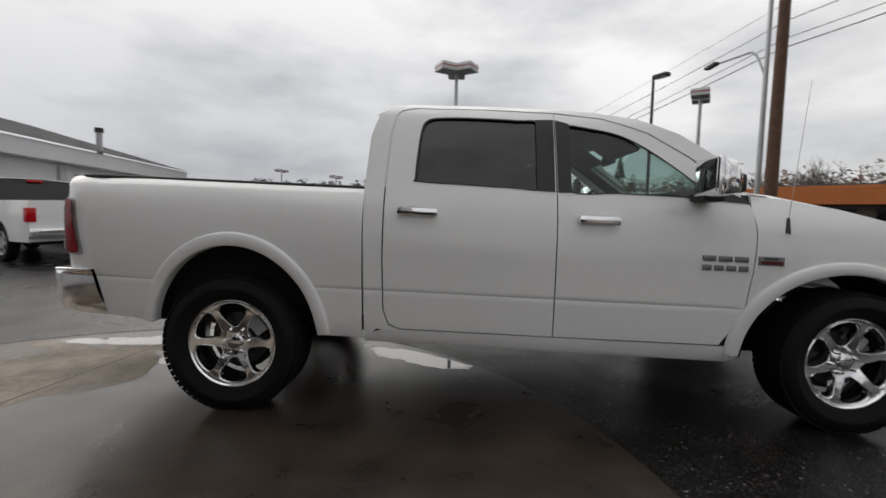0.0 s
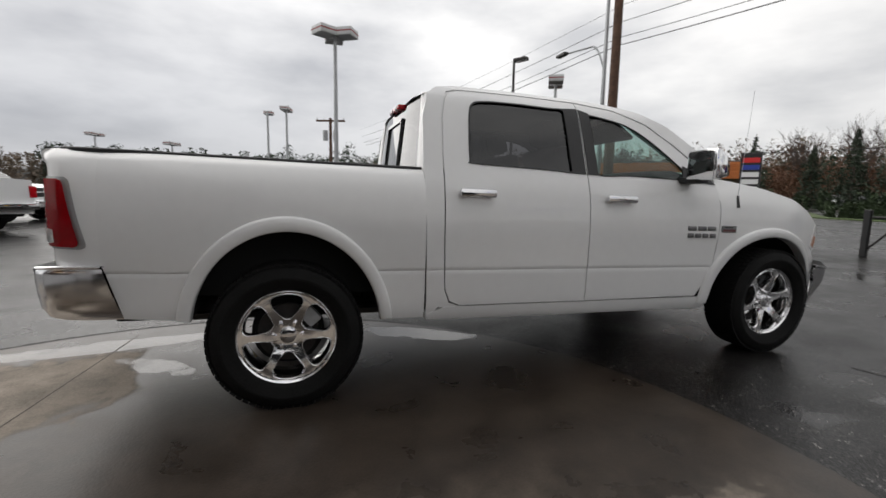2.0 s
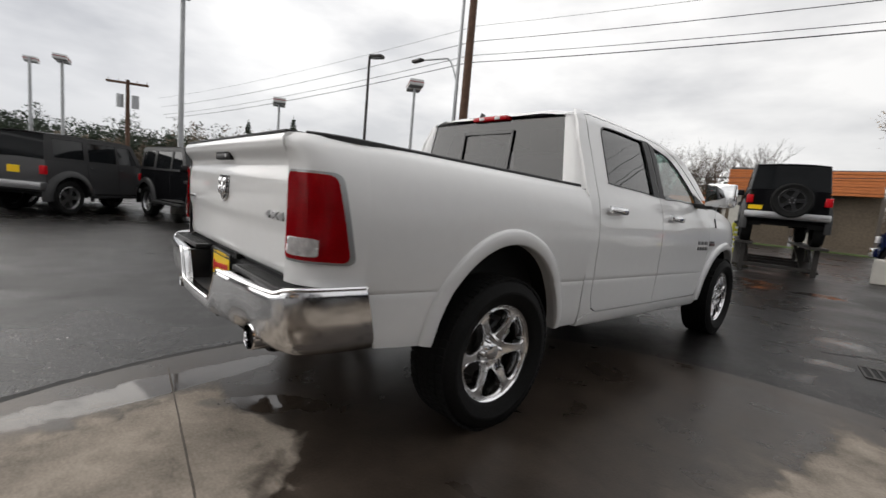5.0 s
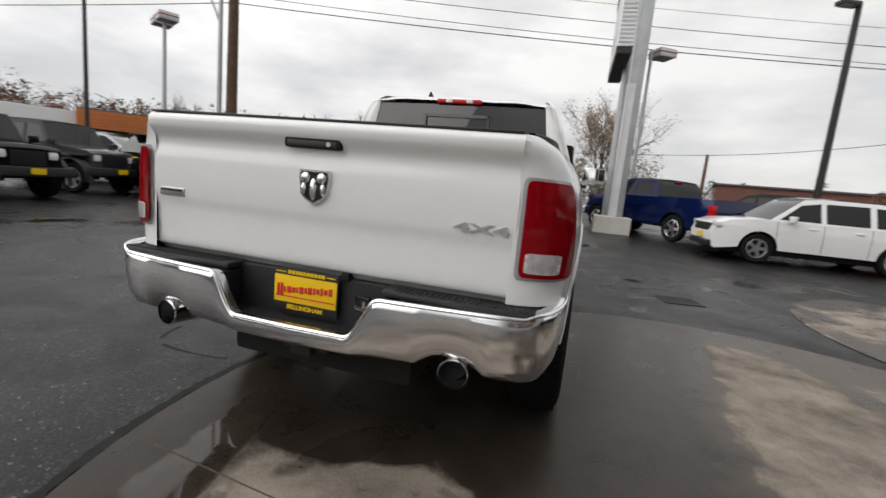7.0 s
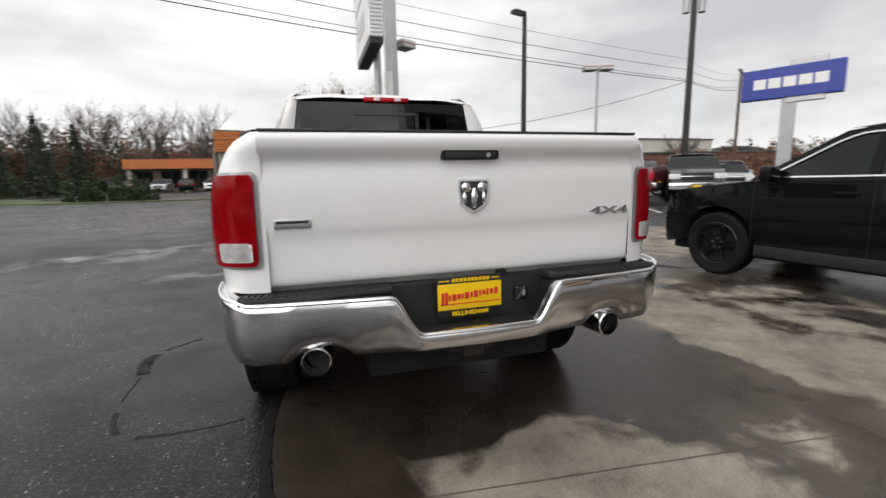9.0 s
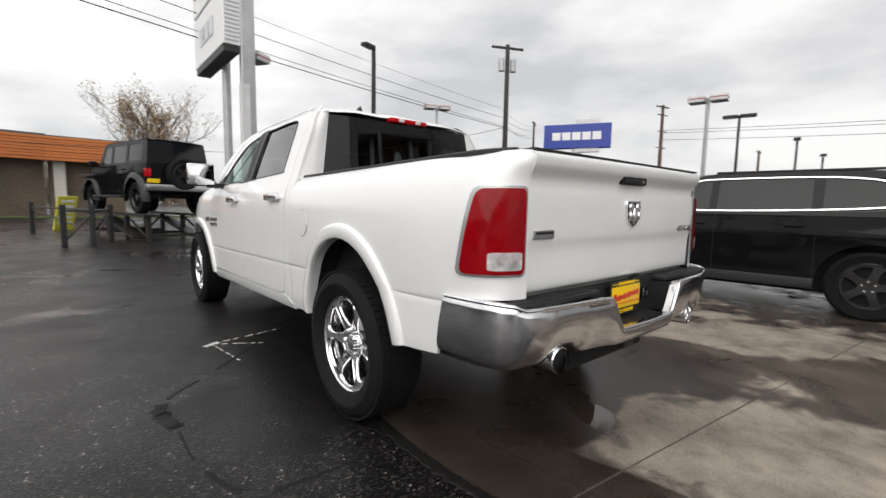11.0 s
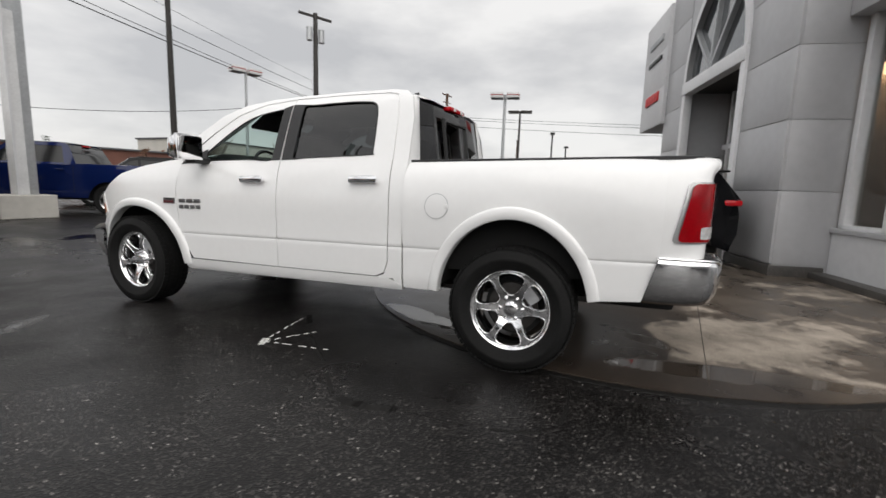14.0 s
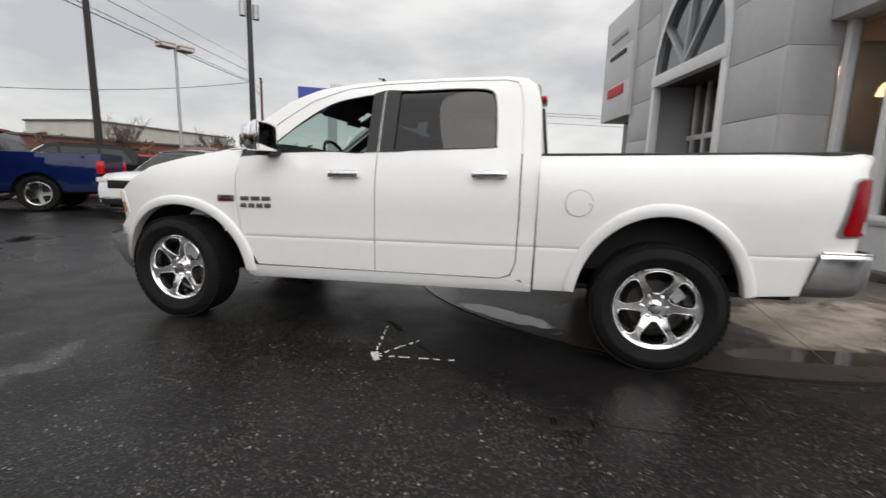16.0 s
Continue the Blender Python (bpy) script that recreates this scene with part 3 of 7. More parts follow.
    # rear bumper
    def btop(x):
        return interp([(0.0, 0.600), (0.235, 0.602), (0.255, 0.614), (0.325, 0.742), (0.35, 0.754), (0.84, 0.757), (0.88, 0.775), (0.98, 0.79)], abs(x))
    def bbot(x):
        e = abs(x)
        base = interp([(0, 0.515), (0.25, 0.518), (0.45, 0.528), (0.8, 0.518), (0.9, 0.512), (1.0, 0.508)], e)
        return base + 0.052 * max(0, 1 - ((e - 0.605) / 0.105) ** 2) ** 0.5
    plan = [(0.964, -0.838), (0.961, -0.90), (0.945, -1.01), (0.912, -1.10), (0.855, -1.15), (0.755, -1.178), (0.575, -1.20), (0.4, -1.215), (0.3, -1.22), (0.2, -1.223), (0.1, -1.225), (0, -1.226)]
    plan = curve_pts(plan, 6)
    plan = plan + [(-x, y) for x, y in plan[-2::-1]]
    rows = [(0.0, -0.045), (0.0, -0.012), (0.03, 0.0), (0.12, 0.004), (0.45, 0.0), (0.75, -0.012), (0.93, -0.035), (1.0, -0.07)]
    nb = len(plan) - 1
    def bump_pt(u, v):
        i = round(u * nb)
        x, y = plan[i]
        a, b = plan[max(i - 1, 0)], plan[min(i + 1, nb)]
        n = Vector((-(b[1] - a[1]), b[0] - a[0])).normalized()
        if n.dot(Vector((x, y + 0.6))) < 0:
            n = -n
        f, o = rows[round(v * 7)]
        z = btop(x) + (bbot(x) - btop(x)) * f
        lead = 0.075 * f * max(0.0, 1 - min(i, nb - i) / 9)
        return (x + n.x * o, y + n.y * o + lead, z)
    bump = tpart("rear_bumper", grid(nb, 7, bump_pt), "bumper_chrome", T, "polished chrome rear bumper with a dropped middle", 50)
    def rim_line(u, v):
        i = round(u * nb)
        x, y = plan[i]
        a = 2 * math.pi * v
        return (x * (1 + 0.006 * math.cos(a)), y + 0.004 - 0.008 * math.cos(a), btop(x) + 0.008 * math.sin(a))
    tpart("bumper_lip", grid(nb, 8, rim_line), "chrome", bump, "bright rolled edge", 60)
    pad = bmesh.new()
    add_box(pad, -0.87, -0.33, -1.15, -0.98, 0.752, 0.778, 0.01)
    add_box(pad, 0.33, 0.87, -1.15, -0.98, 0.752, 0.778, 0.01)
    add_box(pad, -0.37, 0.37, -1.065, -0.98, 0.752, 0.774, 0.01)
    tpart("step_pad", pad, BK, bump, "black ribbed step pad")
    for i in range(24):
        for sx in (-1, 1):
            x = sx * (0.38 + 0.021 * i)
            tpart("step_rib", box(x - 0.005, x + 0.005, -1.14, -1.08, 0.776, 0.782), BK, bump)
    rec = bmesh.new()
    add_box(rec, -0.34, 0.34, -1.072, -1.04, 0.575, 0.765)
    add_box(rec, -0.27, 0.27, -1.21, -1.04, 0.572, 0.596)
    for s in (-1, 1):
        add_box(rec, s * 0.345 - 0.02, s * 0.345 + 0.02, -1.185, -1.04, 0.59, 0.745)
    tpart("plate_recess", rec, BK, bump, "black plate recess")
    tpart("socket_cover", box(0.20, 0.26, -1.092, -1.07, 0.66, 0.722, 0.008), "black_gloss", bump, "trailer socket cover")
    tpart("socket_tab", box(0.235, 0.247, -1.096, -1.09, 0.68, 0.703), "brushed", bump)
    tpart("lock_hole", box(0.13, 0.165, -1.082, -1.03, 0.768, 0.798, 0.005), "liner", bump)
    # dealer plate: plain bars instead of the name
    PL = Matrix.Translation((0.006, 0.026, -0.016))
    pb = lambda *a: (lambda b: (b.transform(PL), b)[1])(box(*a))
    plate = tpart("licence_plate", pb(-0.155, 0.13, -1.128, -1.118, 0.632, 0.802, 0.004), "print_black", T, "yellow dealer plate in a black frame")
    tpart("plate_face", pb(-0.15, 0.125, -1.131, -1.126, 0.668, 0.775, 0.002), "plate_yellow", plate)
    rnd = random.Random(4)
    bars = bmesh.new()
    x = -0.135
    while x < 0.11:
        w = rnd.uniform(0.008, 0.02)
        h = rnd.uniform(0.018, 0.03) if x > -0.11 else 0.05
        zc = 0.716 + (x + 0.13) * 0.08
        add_box(bars, x, x + w, -1.1335, -1.130, zc - h / 2, zc + h / 2, 0.001)
        x += w + rnd.uniform(0.003, 0.006)
    add_box(bars, -0.14, 0.12, -1.1335, -1.130, 0.690, 0.694)
    bars.transform(PL)
    tpart("plate_writing", bars, "print_red", plate, "red bars of script")
    top = bmesh.new()
    for i in range(10):
        add_box(top, -0.09 + i * 0.0165, -0.0775 + i * 0.0165, -1.131, -1.126, 0.782, 0.796)
    add_box(top, -0.145, -0.10, -1.131, -1.126, 0.786, 0.790)
    add_box(top, 0.08, 0.115, -1.131, -1.126, 0.787, 0.791)
    top.transform(PL)
    tpart("frame_writing", top, "plate_yellow", plate)
    letters("BELLINGHAM", 0.024, 0.001, "plate_yellow", plate, RAKE @ PL @ Matrix.Translation((-0.012, -1.1295, 0.650)) @ Matrix.Rotation(radians(90), 4, "X"), "frame_lettering", 0.0008, 1.1)
    # exhaust tips, hitch
    for s in (-1, 1):
        tip = lathe([(0.050, 0.10), (0.054, 0.095), (0.056, 0.0), (0.052, -0.10), (0.045, -0.10), (0.045, 0.08), (0.048, 0.10)], 28)
        tip.transform(Matrix.Translation((s * 0.612, -1.065, 0.528)) @ Matrix.Rotation(radians(-90 + s * 6), 4, "Z"))
        ex = tpart("exhaust_tip", tip, "chrome", T, "round chrome exhaust tip")
        tpart("exhaust_inside", rod((s * 0.608, -1.10, 0.528), (s * 0.595, -0.98, 0.528), 0.0455, n=20), "liner", ex)
    hitch = bmesh.new()
    add_box(hitch, -0.42, 0.42, -0.98, -0.91, 0.50, 0.56, 0.008)
    add_box(hitch, -0.045, 0.045, -1.13, -0.88, 0.455, 0.525, 0.008)
    add_box(hitch, -0.10, 0.10, -1.10, -1.0, 0.47, 0.485, 0.004)
    tpart("tow_hitch", hitch, "dark_metal", T, "black tow hitch receiver")
    tpart("spare_wheel", lathe([(0.1, -0.09), (0.37, -0.09), (0.38, 0.0), (0.37, 0.09), (0.1, 0.09)], 28), "rubber", T, "spare wheel slung under the bed").matrix_basis = Matrix.Translation((0, -0.55, 0.60)) @ Matrix.Rotation(radians(90), 4, "Y")
    # cab: rear corner, doors, rocker, fender
    cc = [(0.79, 0.45), (0.86, 0.523), (1.0, 0.525), (0.93, 0.55), (0.897, 0.64), (0.888, 0.95), (0.893, 1.42), (0.905, 1.69), (0.935, 1.812), (0.965, 1.852), (1.04, 1.872), (1.47, 1.882), (1.90, 1.878), (2.20, 1.848), (2.46, 1.764), (2.69, 1.622), (2.93, 1.442), (3.03, 1.446), (2.88, 1.610), (2.65, 1.762), (2.42, 1.852), (2.15, 1.894), (1.90, 1.906), (1.47, 1.910), (1.04, 1.903), (0.905, 1.880), (0.835, 1.825), (0.79, 1.67), (0.775, 1.37)]
    tboth("cab_corner", lambda: sheet_bm(cc, [], cab_side, 0.06), W, T, "white cab pillar and roof rail")
    rd = [(1.0, 0.532), (1.893, 0.532), (1.893, 0.98), (1.897, 1.375), (1.895, 1.868), (1.47, 1.874), (1.055, 1.864), (0.98, 1.845), (0.945, 1.80), (0.92, 1.69), (0.901, 1.42), (0.896, 0.95), (0.904, 0.64), (0.935, 0.560)]
    fd = [(2.85, 0.537), (2.92, 0.64), (2.975, 0.77), (3.0, 0.96), (3.02, 1.18), (3.01, 1.33), (2.94, 1.410), (2.67, 1.614), (2.45, 1.754), (2.20, 1.838), (1.902, 1.868), (1.904, 1.375), (1.90, 0.98), (1.90, 0.532)]
    rw = window_loop([(1.085, 1.398), (1.40, 1.39), (1.66, 1.384), (1.795, 1.382), (1.795, 1.48), (1.80, 1.67), (1.798, 1.805), (1.68, 1.812), (1.40, 1.816), (1.21, 1.808), (1.13, 1.79), (1.095, 1.735), (1.075, 1.57), (1.068, 1.425)])
    fw = window_loop([(1.965, 1.382), (2.25, 1.380), (2.55, 1.378), (2.79, 1.376), (2.77, 1.41), (2.60, 1.55), (2.42, 1.675), (2.27, 1.745), (2.10, 1.778), (1.975, 1.79), (1.965, 1.735), (1.965, 1.58)])
    grown = lambda lp, d: [(sum(p[0] for p in lp) / len(lp) + (y - sum(p[0] for p in lp) / len(lp)) * d, sum(p[1] for p in lp) / len(lp) + (z - sum(p[1] for p in lp) / len(lp)) * d) for y, z in lp]
    df = [(0.83, 1.36), (2.99, 1.36), (2.94, 1.425), (2.68, 1.626), (2.46, 1.768), (2.20, 1.852), (1.9, 1.882), (1.47, 1.888), (1.04, 1.878), (0.92, 1.83), (0.87, 1.69), (0.84, 1.42)]
    tboth("door_frame", lambda: sheet_bm(df, [grown(rw, 1.02), grown(fw, 1.02)], cab_side, 0.12, -0.010, 0), W, T)
    rdo = tboth("rear_door", lambda: sheet_bm(rd, [rw], cab_side, 0.06), W, T, "white rear door with dark privacy window")
    fdo = tboth("front_door", lambda: sheet_bm(fd, [fw], cab_side, 0.06), W, T, "white front door")
    for i, fl in enumerate((lambda b: b, mirror_x)):
        grow = lambda lp, d: [(sum(p[0] for p in lp) / len(lp) + (y - sum(p[0] for p in lp) / len(lp)) * d, sum(p[1] for p in lp) / len(lp) + (z - sum(p[1] for p in lp) / len(lp)) * d) for y, z in lp]
        tpart("window", fl(sheet_bm(grow(rw, 1.01), [], cab_side, 0.12, -0.012, 0)), "privacy_glass", rdo[i], "dark tinted window")
        if i == 0:
            tpart("window", fl(sheet_bm(grow(fw, 1.01), [], cab_side, 0.12, -0.012, 0)), "green_glass", fdo[i], "clear greenish window")
        # black strip behind the gap between the pillar covers, to draw it dark
        tpart("pillar_seal", fl(sheet_bm([(1.875, 1.372), (1.922, 1.372), (1.922, 1.825), (1.875, 1.825)], [], cab_side, 0.12, -0.004, 0.004)), "liner", fdo[i])
        tpart("window_seal", fl(sheet_bm(grow(rw, 1.0), [grow(rw, 0.965)], cab_side, 0.12, 0.003, 0.01)), BK, rdo[i])
        tpart("window_seal", fl(sheet_bm(grow(fw, 1.0), [grow(fw, 0.965)], cab_side, 0.12, 0.003, 0.01)), BK, fdo[i])
        tpart("pillar_cover", fl(sheet_bm([(1.785, 1.377), (1.889, 1.375), (1.891, 1.824), (1.785, 1.818)], [], cab_side, 0.12, 0.005, 0.008)), BK, rdo[i], "black pillar cover")
        tpart("pillar_cover", fl(sheet_bm([(1.907, 1.375), (1.985, 1.374), (1.985, 1.800), (1.905, 1.822)], [], cab_side, 0.12, 0.005, 0.008)), BK, fdo[i])
        tpart("mirror_sail", fl(sheet_bm([(2.70, 1.37), (3.0, 1.355), (2.965, 1.385), (2.72, 1.48)], [], cab_side, 0.12, 0.006, 0.01)), BK, fdo[i])
        for d, y0 in ((rdo[i], 0.99), (fdo[i], 2.025)):
            x0 = cab_side(y0 + 0.09, 1.222)
            h = tpart("door_handle", fl(box(x0 + 0.020, x0 + 0.050, y0 - 0.012, y0 + 0.222, 1.198, 1.247, 0.016)), "satin_chrome", d, "chrome door handle")
            for q in (0.005, 0.155):
                tpart("handle_base", fl(box(x0 - 0.01, x0 + 0.03, y0 + q, y0 + q + 0.035, 1.207, 1.238, 0.006)), "chrome", h)
            tpart("handle_cup", fl(box(x0 - 0.02, x0 + 0.004, y0 + 0.045, y0 + 0.15, 1.193, 1.253, 0.008)), "brushed", h)
    rk = [(0.79, 0.442), (2.92, 0.432), (2.92, 0.527), (0.90, 0.524), (0.79, 0.48)]
    tboth("rocker_panel", lambda: sheet_bm(rk, [], lambda y, z: cab_side(y, z) + 0.004, 0.1, depth=0.06), W, T, "white sill panel")
    tboth("door_shut", lambda: sheet_bm([(0.80, 0.46), (3.0, 0.46), (3.01, 1.36), (0.82, 1.36)], [], cab_side, 0.15, -0.022, 0), "liner", T, "dark door shuts")
    fo = arc(3.555, 0.46, 0.595, 0.52, 177, 8, 26)
    fe = [(2.925, 0.53), (2.925, 0.44)] + [(2.945, 0.44)] + fo + [(4.175, 0.54), (4.255, 0.725), (4.25, 0.775), (4.185, 0.835), (4.165, 0.87), (4.21, 1.055), (4.18, 1.095), (4.06, 1.175), (3.85, 1.275), (3.5, 1.35), (3.2, 1.392), (3.03, 1.405), (3.018, 1.33), (3.027, 1.18), (3.007, 0.96), (2.982, 0.77), (2.927, 0.64)]
    fen = tboth("front_fender", lambda: sheet_bm(fe, [], nose_side, 0.05), W, T, "white front fender with flared arch")
    # badges: plain bars for the maker's letters, a red engine badge
    for i, fl in enumerate((lambda b: b, mirror_x)):
        nb2 = tpart("name_badge", fl(box(cab_side(2.85, 1.02) - 0.008, cab_side(2.85, 1.02) - 0.003, 2.72, 2.98, 0.99, 1.03)), W, fdo[i])
        for z, n, y0, y1 in ((1.038, 3, 2.712, 2.985), (0.986, 4, 2.712, 2.985)):
            wdt = (y1 - y0) / n
            for c in range(n):
                lt = bmesh.new()
                a = y0 + c * wdt
                xs = cab_side(a + wdt / 2, z)
                add_box(lt, xs - 0.004, xs + 0.008, a + 0.006, a + wdt - 0.012, z - 0.016, z + 0.016, 0.003)
                tpart("badge_block", fl(lt), "dark_chrome", nb2, "grey metal maker's badge as plain blocks" if c == 0 else "")
        xs = nose_side(3.09, 1.04)
        b = tpart("engine_badge", fl(box(xs - 0.003, xs + 0.007, 3.03, 3.17, 1.012, 1.062, 0.003)), "dark_chrome", fen[i], "small red and chrome badge")
        tpart("badge_field", fl(box(xs + 0.005, xs + 0.009, 3.04, 3.16, 1.018, 1.036)), "maroon_paint", b)
        tpart("badge_field", fl(box(xs + 0.005, xs + 0.009, 3.055, 3.135, 1.044, 1.054)), "print_black", b)
    # fuel door on the left
    fc = [(0.522 + 0.086 * math.cos(2 * math.pi * k / 40), 1.047 + 0.086 * math.sin(2 * math.pi * k / 40)) for k in range(40)]
    fi = [(0.522 + 0.081 * math.cos(2 * math.pi * k / 40), 1.047 + 0.081 * math.sin(2 * math.pi * k / 40)) for k in range(40)]
    fdoor = tpart("fuel_door", mirror_x(sheet_bm(fi, [], bed_side, 0.1, 0.004, 0.004)), W, T, "round white fuel door")
    tpart("fuel_door_gap", mirror_x(sheet_bm(fc, [fi], bed_side, 0.1, 0.0015, 0)), "silver_paint", fdoor)
    tpart("fuel_door_tab", mirror_x(box(bed_side(0.455, 1.047) + 0.002, bed_side(0.455, 1.047) + 0.009, 0.437, 0.46, 1.033, 1.062, 0.003)), W, fdoor)
    # roof, glass, hood
    def roof_z(y):
        return interp([(0.80, 1.842), (0.86, 1.878), (0.97, 1.908), (1.17, 1.923), (1.57, 1.928), (1.97, 1.920), (2.27, 1.888), (2.47, 1.840)], y)
    def roof(u, v):
        y = 0.81 + 1.64 * v
        s = 2 * u - 1
        ed = interp([(0.81, 0.70), (0.97, 0.652), (2.0, 0.652), (2.45, 0.675)], y)
        yy = y + 0.05 * (1 - s * s) * (v > 0.9) + 0.0 * s
        return (ed * s, yy, roof_z(y) - 0.03 * abs(s) ** 2.6 + 0.012 * math.cos(s * 9.4) * (abs(s) < 0.8) * 0.4)
    tpart("roof", grid(24, 24, roof), W, T, "white roof panel", 50)
    def shield_glass(u, v):
        s = 2 * u - 1
        y = 2.33 + (3.02 - 2.33) * v
        z = 1.835 - (1.835 - 1.425) * v
        hw = 0.675 + 0.135 * v
        return (hw * s, y + 0.09 * (1 - s * s), z + 0.004 * (1 - s * s))
    tpart("windscreen", grid(16, 8, shield_glass), "green_glass", T, "clear windscreen", 60)
    tboth("windscreen_pillar", lambda: grid(10, 3, lambda u, v: (0.662 + 0.135 * u + 0.045 * v, 2.42 + 0.67 * u - 0.02 * v, 1.842 - 0.413 * u - 0.01 * v)), W, T)
    def back_glass(u, v):
        s = 2 * u - 1
        return (s * (0.655 + 0.075 * v), 0.825 - 0.055 * v - 0.03 * (1 - s * s), 1.81 - 0.46 * v)
    bg = tpart("rear_window", grid(12, 6, back_glass), "privacy_glass", T, "dark sliding rear window", 60)
    def back_pillar(u, v):
        z = 1.835 - 0.50 * v
        xg, yg = 0.650 + 0.08 * v, 0.822 - 0.055 * v
        xc, yc = cab_side(0.8, z) - 0.004, interp([(1.33, 0.785), (1.67, 0.80), (1.80, 0.845), (1.84, 0.88)], z)
        return (xg + (xc - xg) * u, yg + (yc - yg) * u ** 2 - 0.012 * math.sin(math.pi * u), z)
    tboth("cab_back_pillar", lambda: grid(6, 12, back_pillar), W, T)
    slide = bmesh.new()
    for x0, x1, v0, v1 in ((-0.25, 0.25, 0.16, 0.21), (-0.26, -0.24, 0.16, 0.95), (0.24, 0.26, 0.16, 0.95), (-0.25, 0.25, 0.9, 0.95)):
        add_box(slide, x0, x1, -0.012, 0.006, -0.0, 1.0, m=Matrix(((1, 0, 0, 0), (0, 1, -0.055 * (v1 - v0), 0.795 - 0.055 * v0), (0, 0, -0.46 * (v1 - v0), 1.81 - 0.46 * v0), (0, 0, 0, 1))))
    tpart("slider_frame", slide, "black_gloss", bg)
    tpart("cab_back_wall", box(-0.84, 0.84, 0.79, 0.81, 0.58, 1.37), W, T)
    bl = tpart("brake_light", box(-0.165, 0.185, 0.765, 0.84, 1.812, 1.848, 0.012), "red_lens", T, "red high brake light with clear ends")
    for a in (-0.10, 0.06):
        tpart("cargo_lens", box(a + 0.01, a + 0.06, 0.76, 0.80, 1.818, 1.842, 0.004), "clear_lens", bl)
    fin = bmesh.new()
    vs = [fin.verts.new(p) for p in ((-0.33, 0.99, 1.865), (-0.27, 0.99, 1.865), (-0.33, 1.12, 1.87), (-0.27, 1.12, 1.87), (-0.305, 0.995, 1.945), (-0.295, 0.995, 1.945), (-0.30, 1.03, 1.942))]
    for f in ((0, 1, 5, 4), (0, 4, 6, 2), (1, 3, 6, 5), (2, 6, 3), (4, 5, 6), (0, 2, 3, 1)):
        fin.faces.new([vs[i] for i in f])
    tpart("roof_antenna", fin, BK, T, "black shark fin aerial")
    def hood(u, v):
        s = 2 * u - 1
        y = 3.03 + 1.30 * v - 0.10 * v * s * s
        zc = interp([(0, 1.487), (0.3, 1.458), (0.6, 1.398), (0.8, 1.325), (0.93, 1.23), (1, 1.12)], v)
        hw = interp([(0, 0.872), (0.5, 0.85), (0.8, 0.81), (1, 0.75)], v)
        edge = interp([(0, 0.075), (0.5, 0.085), (1, 0.03)], v)
        bulge = -0.022 * ease(0.52, 0.64, abs(s))
        return (hw * s, y, zc - edge * abs(s) ** 3.5 + bulge)
    tpart("hood", grid(28, 20, hood), W, T, "white hood with a raised centre", 50)
    tpart("cowl", box(-0.84, 0.84, 2.96, 3.14, 1.36, 1.41, 0.01), BK, T, "black wiper cowl")
    # nose: grille, lamps, bumper
    def nose(z0, z1, y0, off=0.0, w=0.842):
        return lambda u, v: (w * (2 * u - 1), y0 + 0.30 * (1 - abs(2 * u - 1) ** 2.6) + off - 0.05 * v, z0 + (z1 - z0) * v)
    tpart("front_fascia", grid(24, 4, nose(0.77, 1.13, 4.19)), W, T, "white nose panel")
    gr = tpart("grille", grid(24, 4, nose(0.85, 1.12, 4.20, 0.02, 0.52)), "black_plastic", T, "black grille with chrome cross bars")
    tpart("cross_bar", grid(24, 2, nose(0.97, 1.01, 4.20, 0.04, 0.52)), "chrome", gr)
    tpart("cross_bar", box(-0.03, 0.03, 4.47, 4.53, 0.85, 1.11, 0.01), "chrome", gr)
    tboth("headlight", lambda: sheet_bm([(4.168, 0.862), (4.216, 1.055), (4.185, 1.085), (4.135, 0.99), (4.105, 0.90)], [], nose_side, 0.1, 0.006, 0.03), "clear_lens", T, "slanted headlight glass at the fender's edge")
    tboth("side_reflector", lambda: sheet_bm([(4.165, 0.89), (4.19, 0.985), (4.155, 0.985), (4.128, 0.915)], [], nose_side, 0.1, 0.010, 0.006), "amber_lens", T, "amber side reflector in the headlight")
    tboth("headlight_lens", lambda: grid(6, 4, lambda u, v: (0.54 + 0.305 * u, 4.46 - 0.26 * u ** 1.6 - 0.03 * v, 0.89 + 0.18 * v)), "clear_lens", T)
    def fbump(u, v):
        s = 2 * u - 1
        z = 0.42 + 0.305 * v
        y = 4.272 + 0.27 * (1 - abs(s) ** 2.4) - 0.24 * max(0, 0.7 - v) ** 1.3
        return (0.925 * s - 0.03 * s * (1 - v), y, z)
    fb = tpart("front_bumper", grid(28, 8, fbump), "chrome", T, "chrome front bumper")
    tboth("bumper_end", lambda: grid(4, 8, lambda u, v: (0.895 + 0.03 * v + 0.02 * u, 4.272 - 0.24 * max(0, 0.7 - v) ** 1.3 - 0.19 * u * (0.35 + 0.65 * v), 0.42 + 0.305 * v)), "bumper_chrome", fb)
    tpart("bumper_cap", grid(28, 2, lambda u, v: (0.93 * (2 * u - 1), 4.285 - 0.10 * v + 0.27 * (1 - abs(2 * u - 1) ** 2.4), 0.728 + 0.055 * v)), W, fb, "white painted cap over the bumper")
    # mirrors
    for i, fl in enumerate((lambda b: b, mirror_x)):
        mb = bmesh.new()
        add_box(mb, 0.99, 1.235, 2.64, 2.775, 1.365, 1.58, 0.045)
        for v in mb.verts:
            k = (v.co.y - 2.64) / 0.135
            v.co.z = 1.465 + (v.co.z - 1.465) * (1 - 0.28 * k)
            v.co.x = 1.115 + (v.co.x - 1.115) * (1 - 0.2 * k)
        mir = tpart("side_mirror", fl(mb), "chrome", T, "chrome-capped folding side mirror", 60)
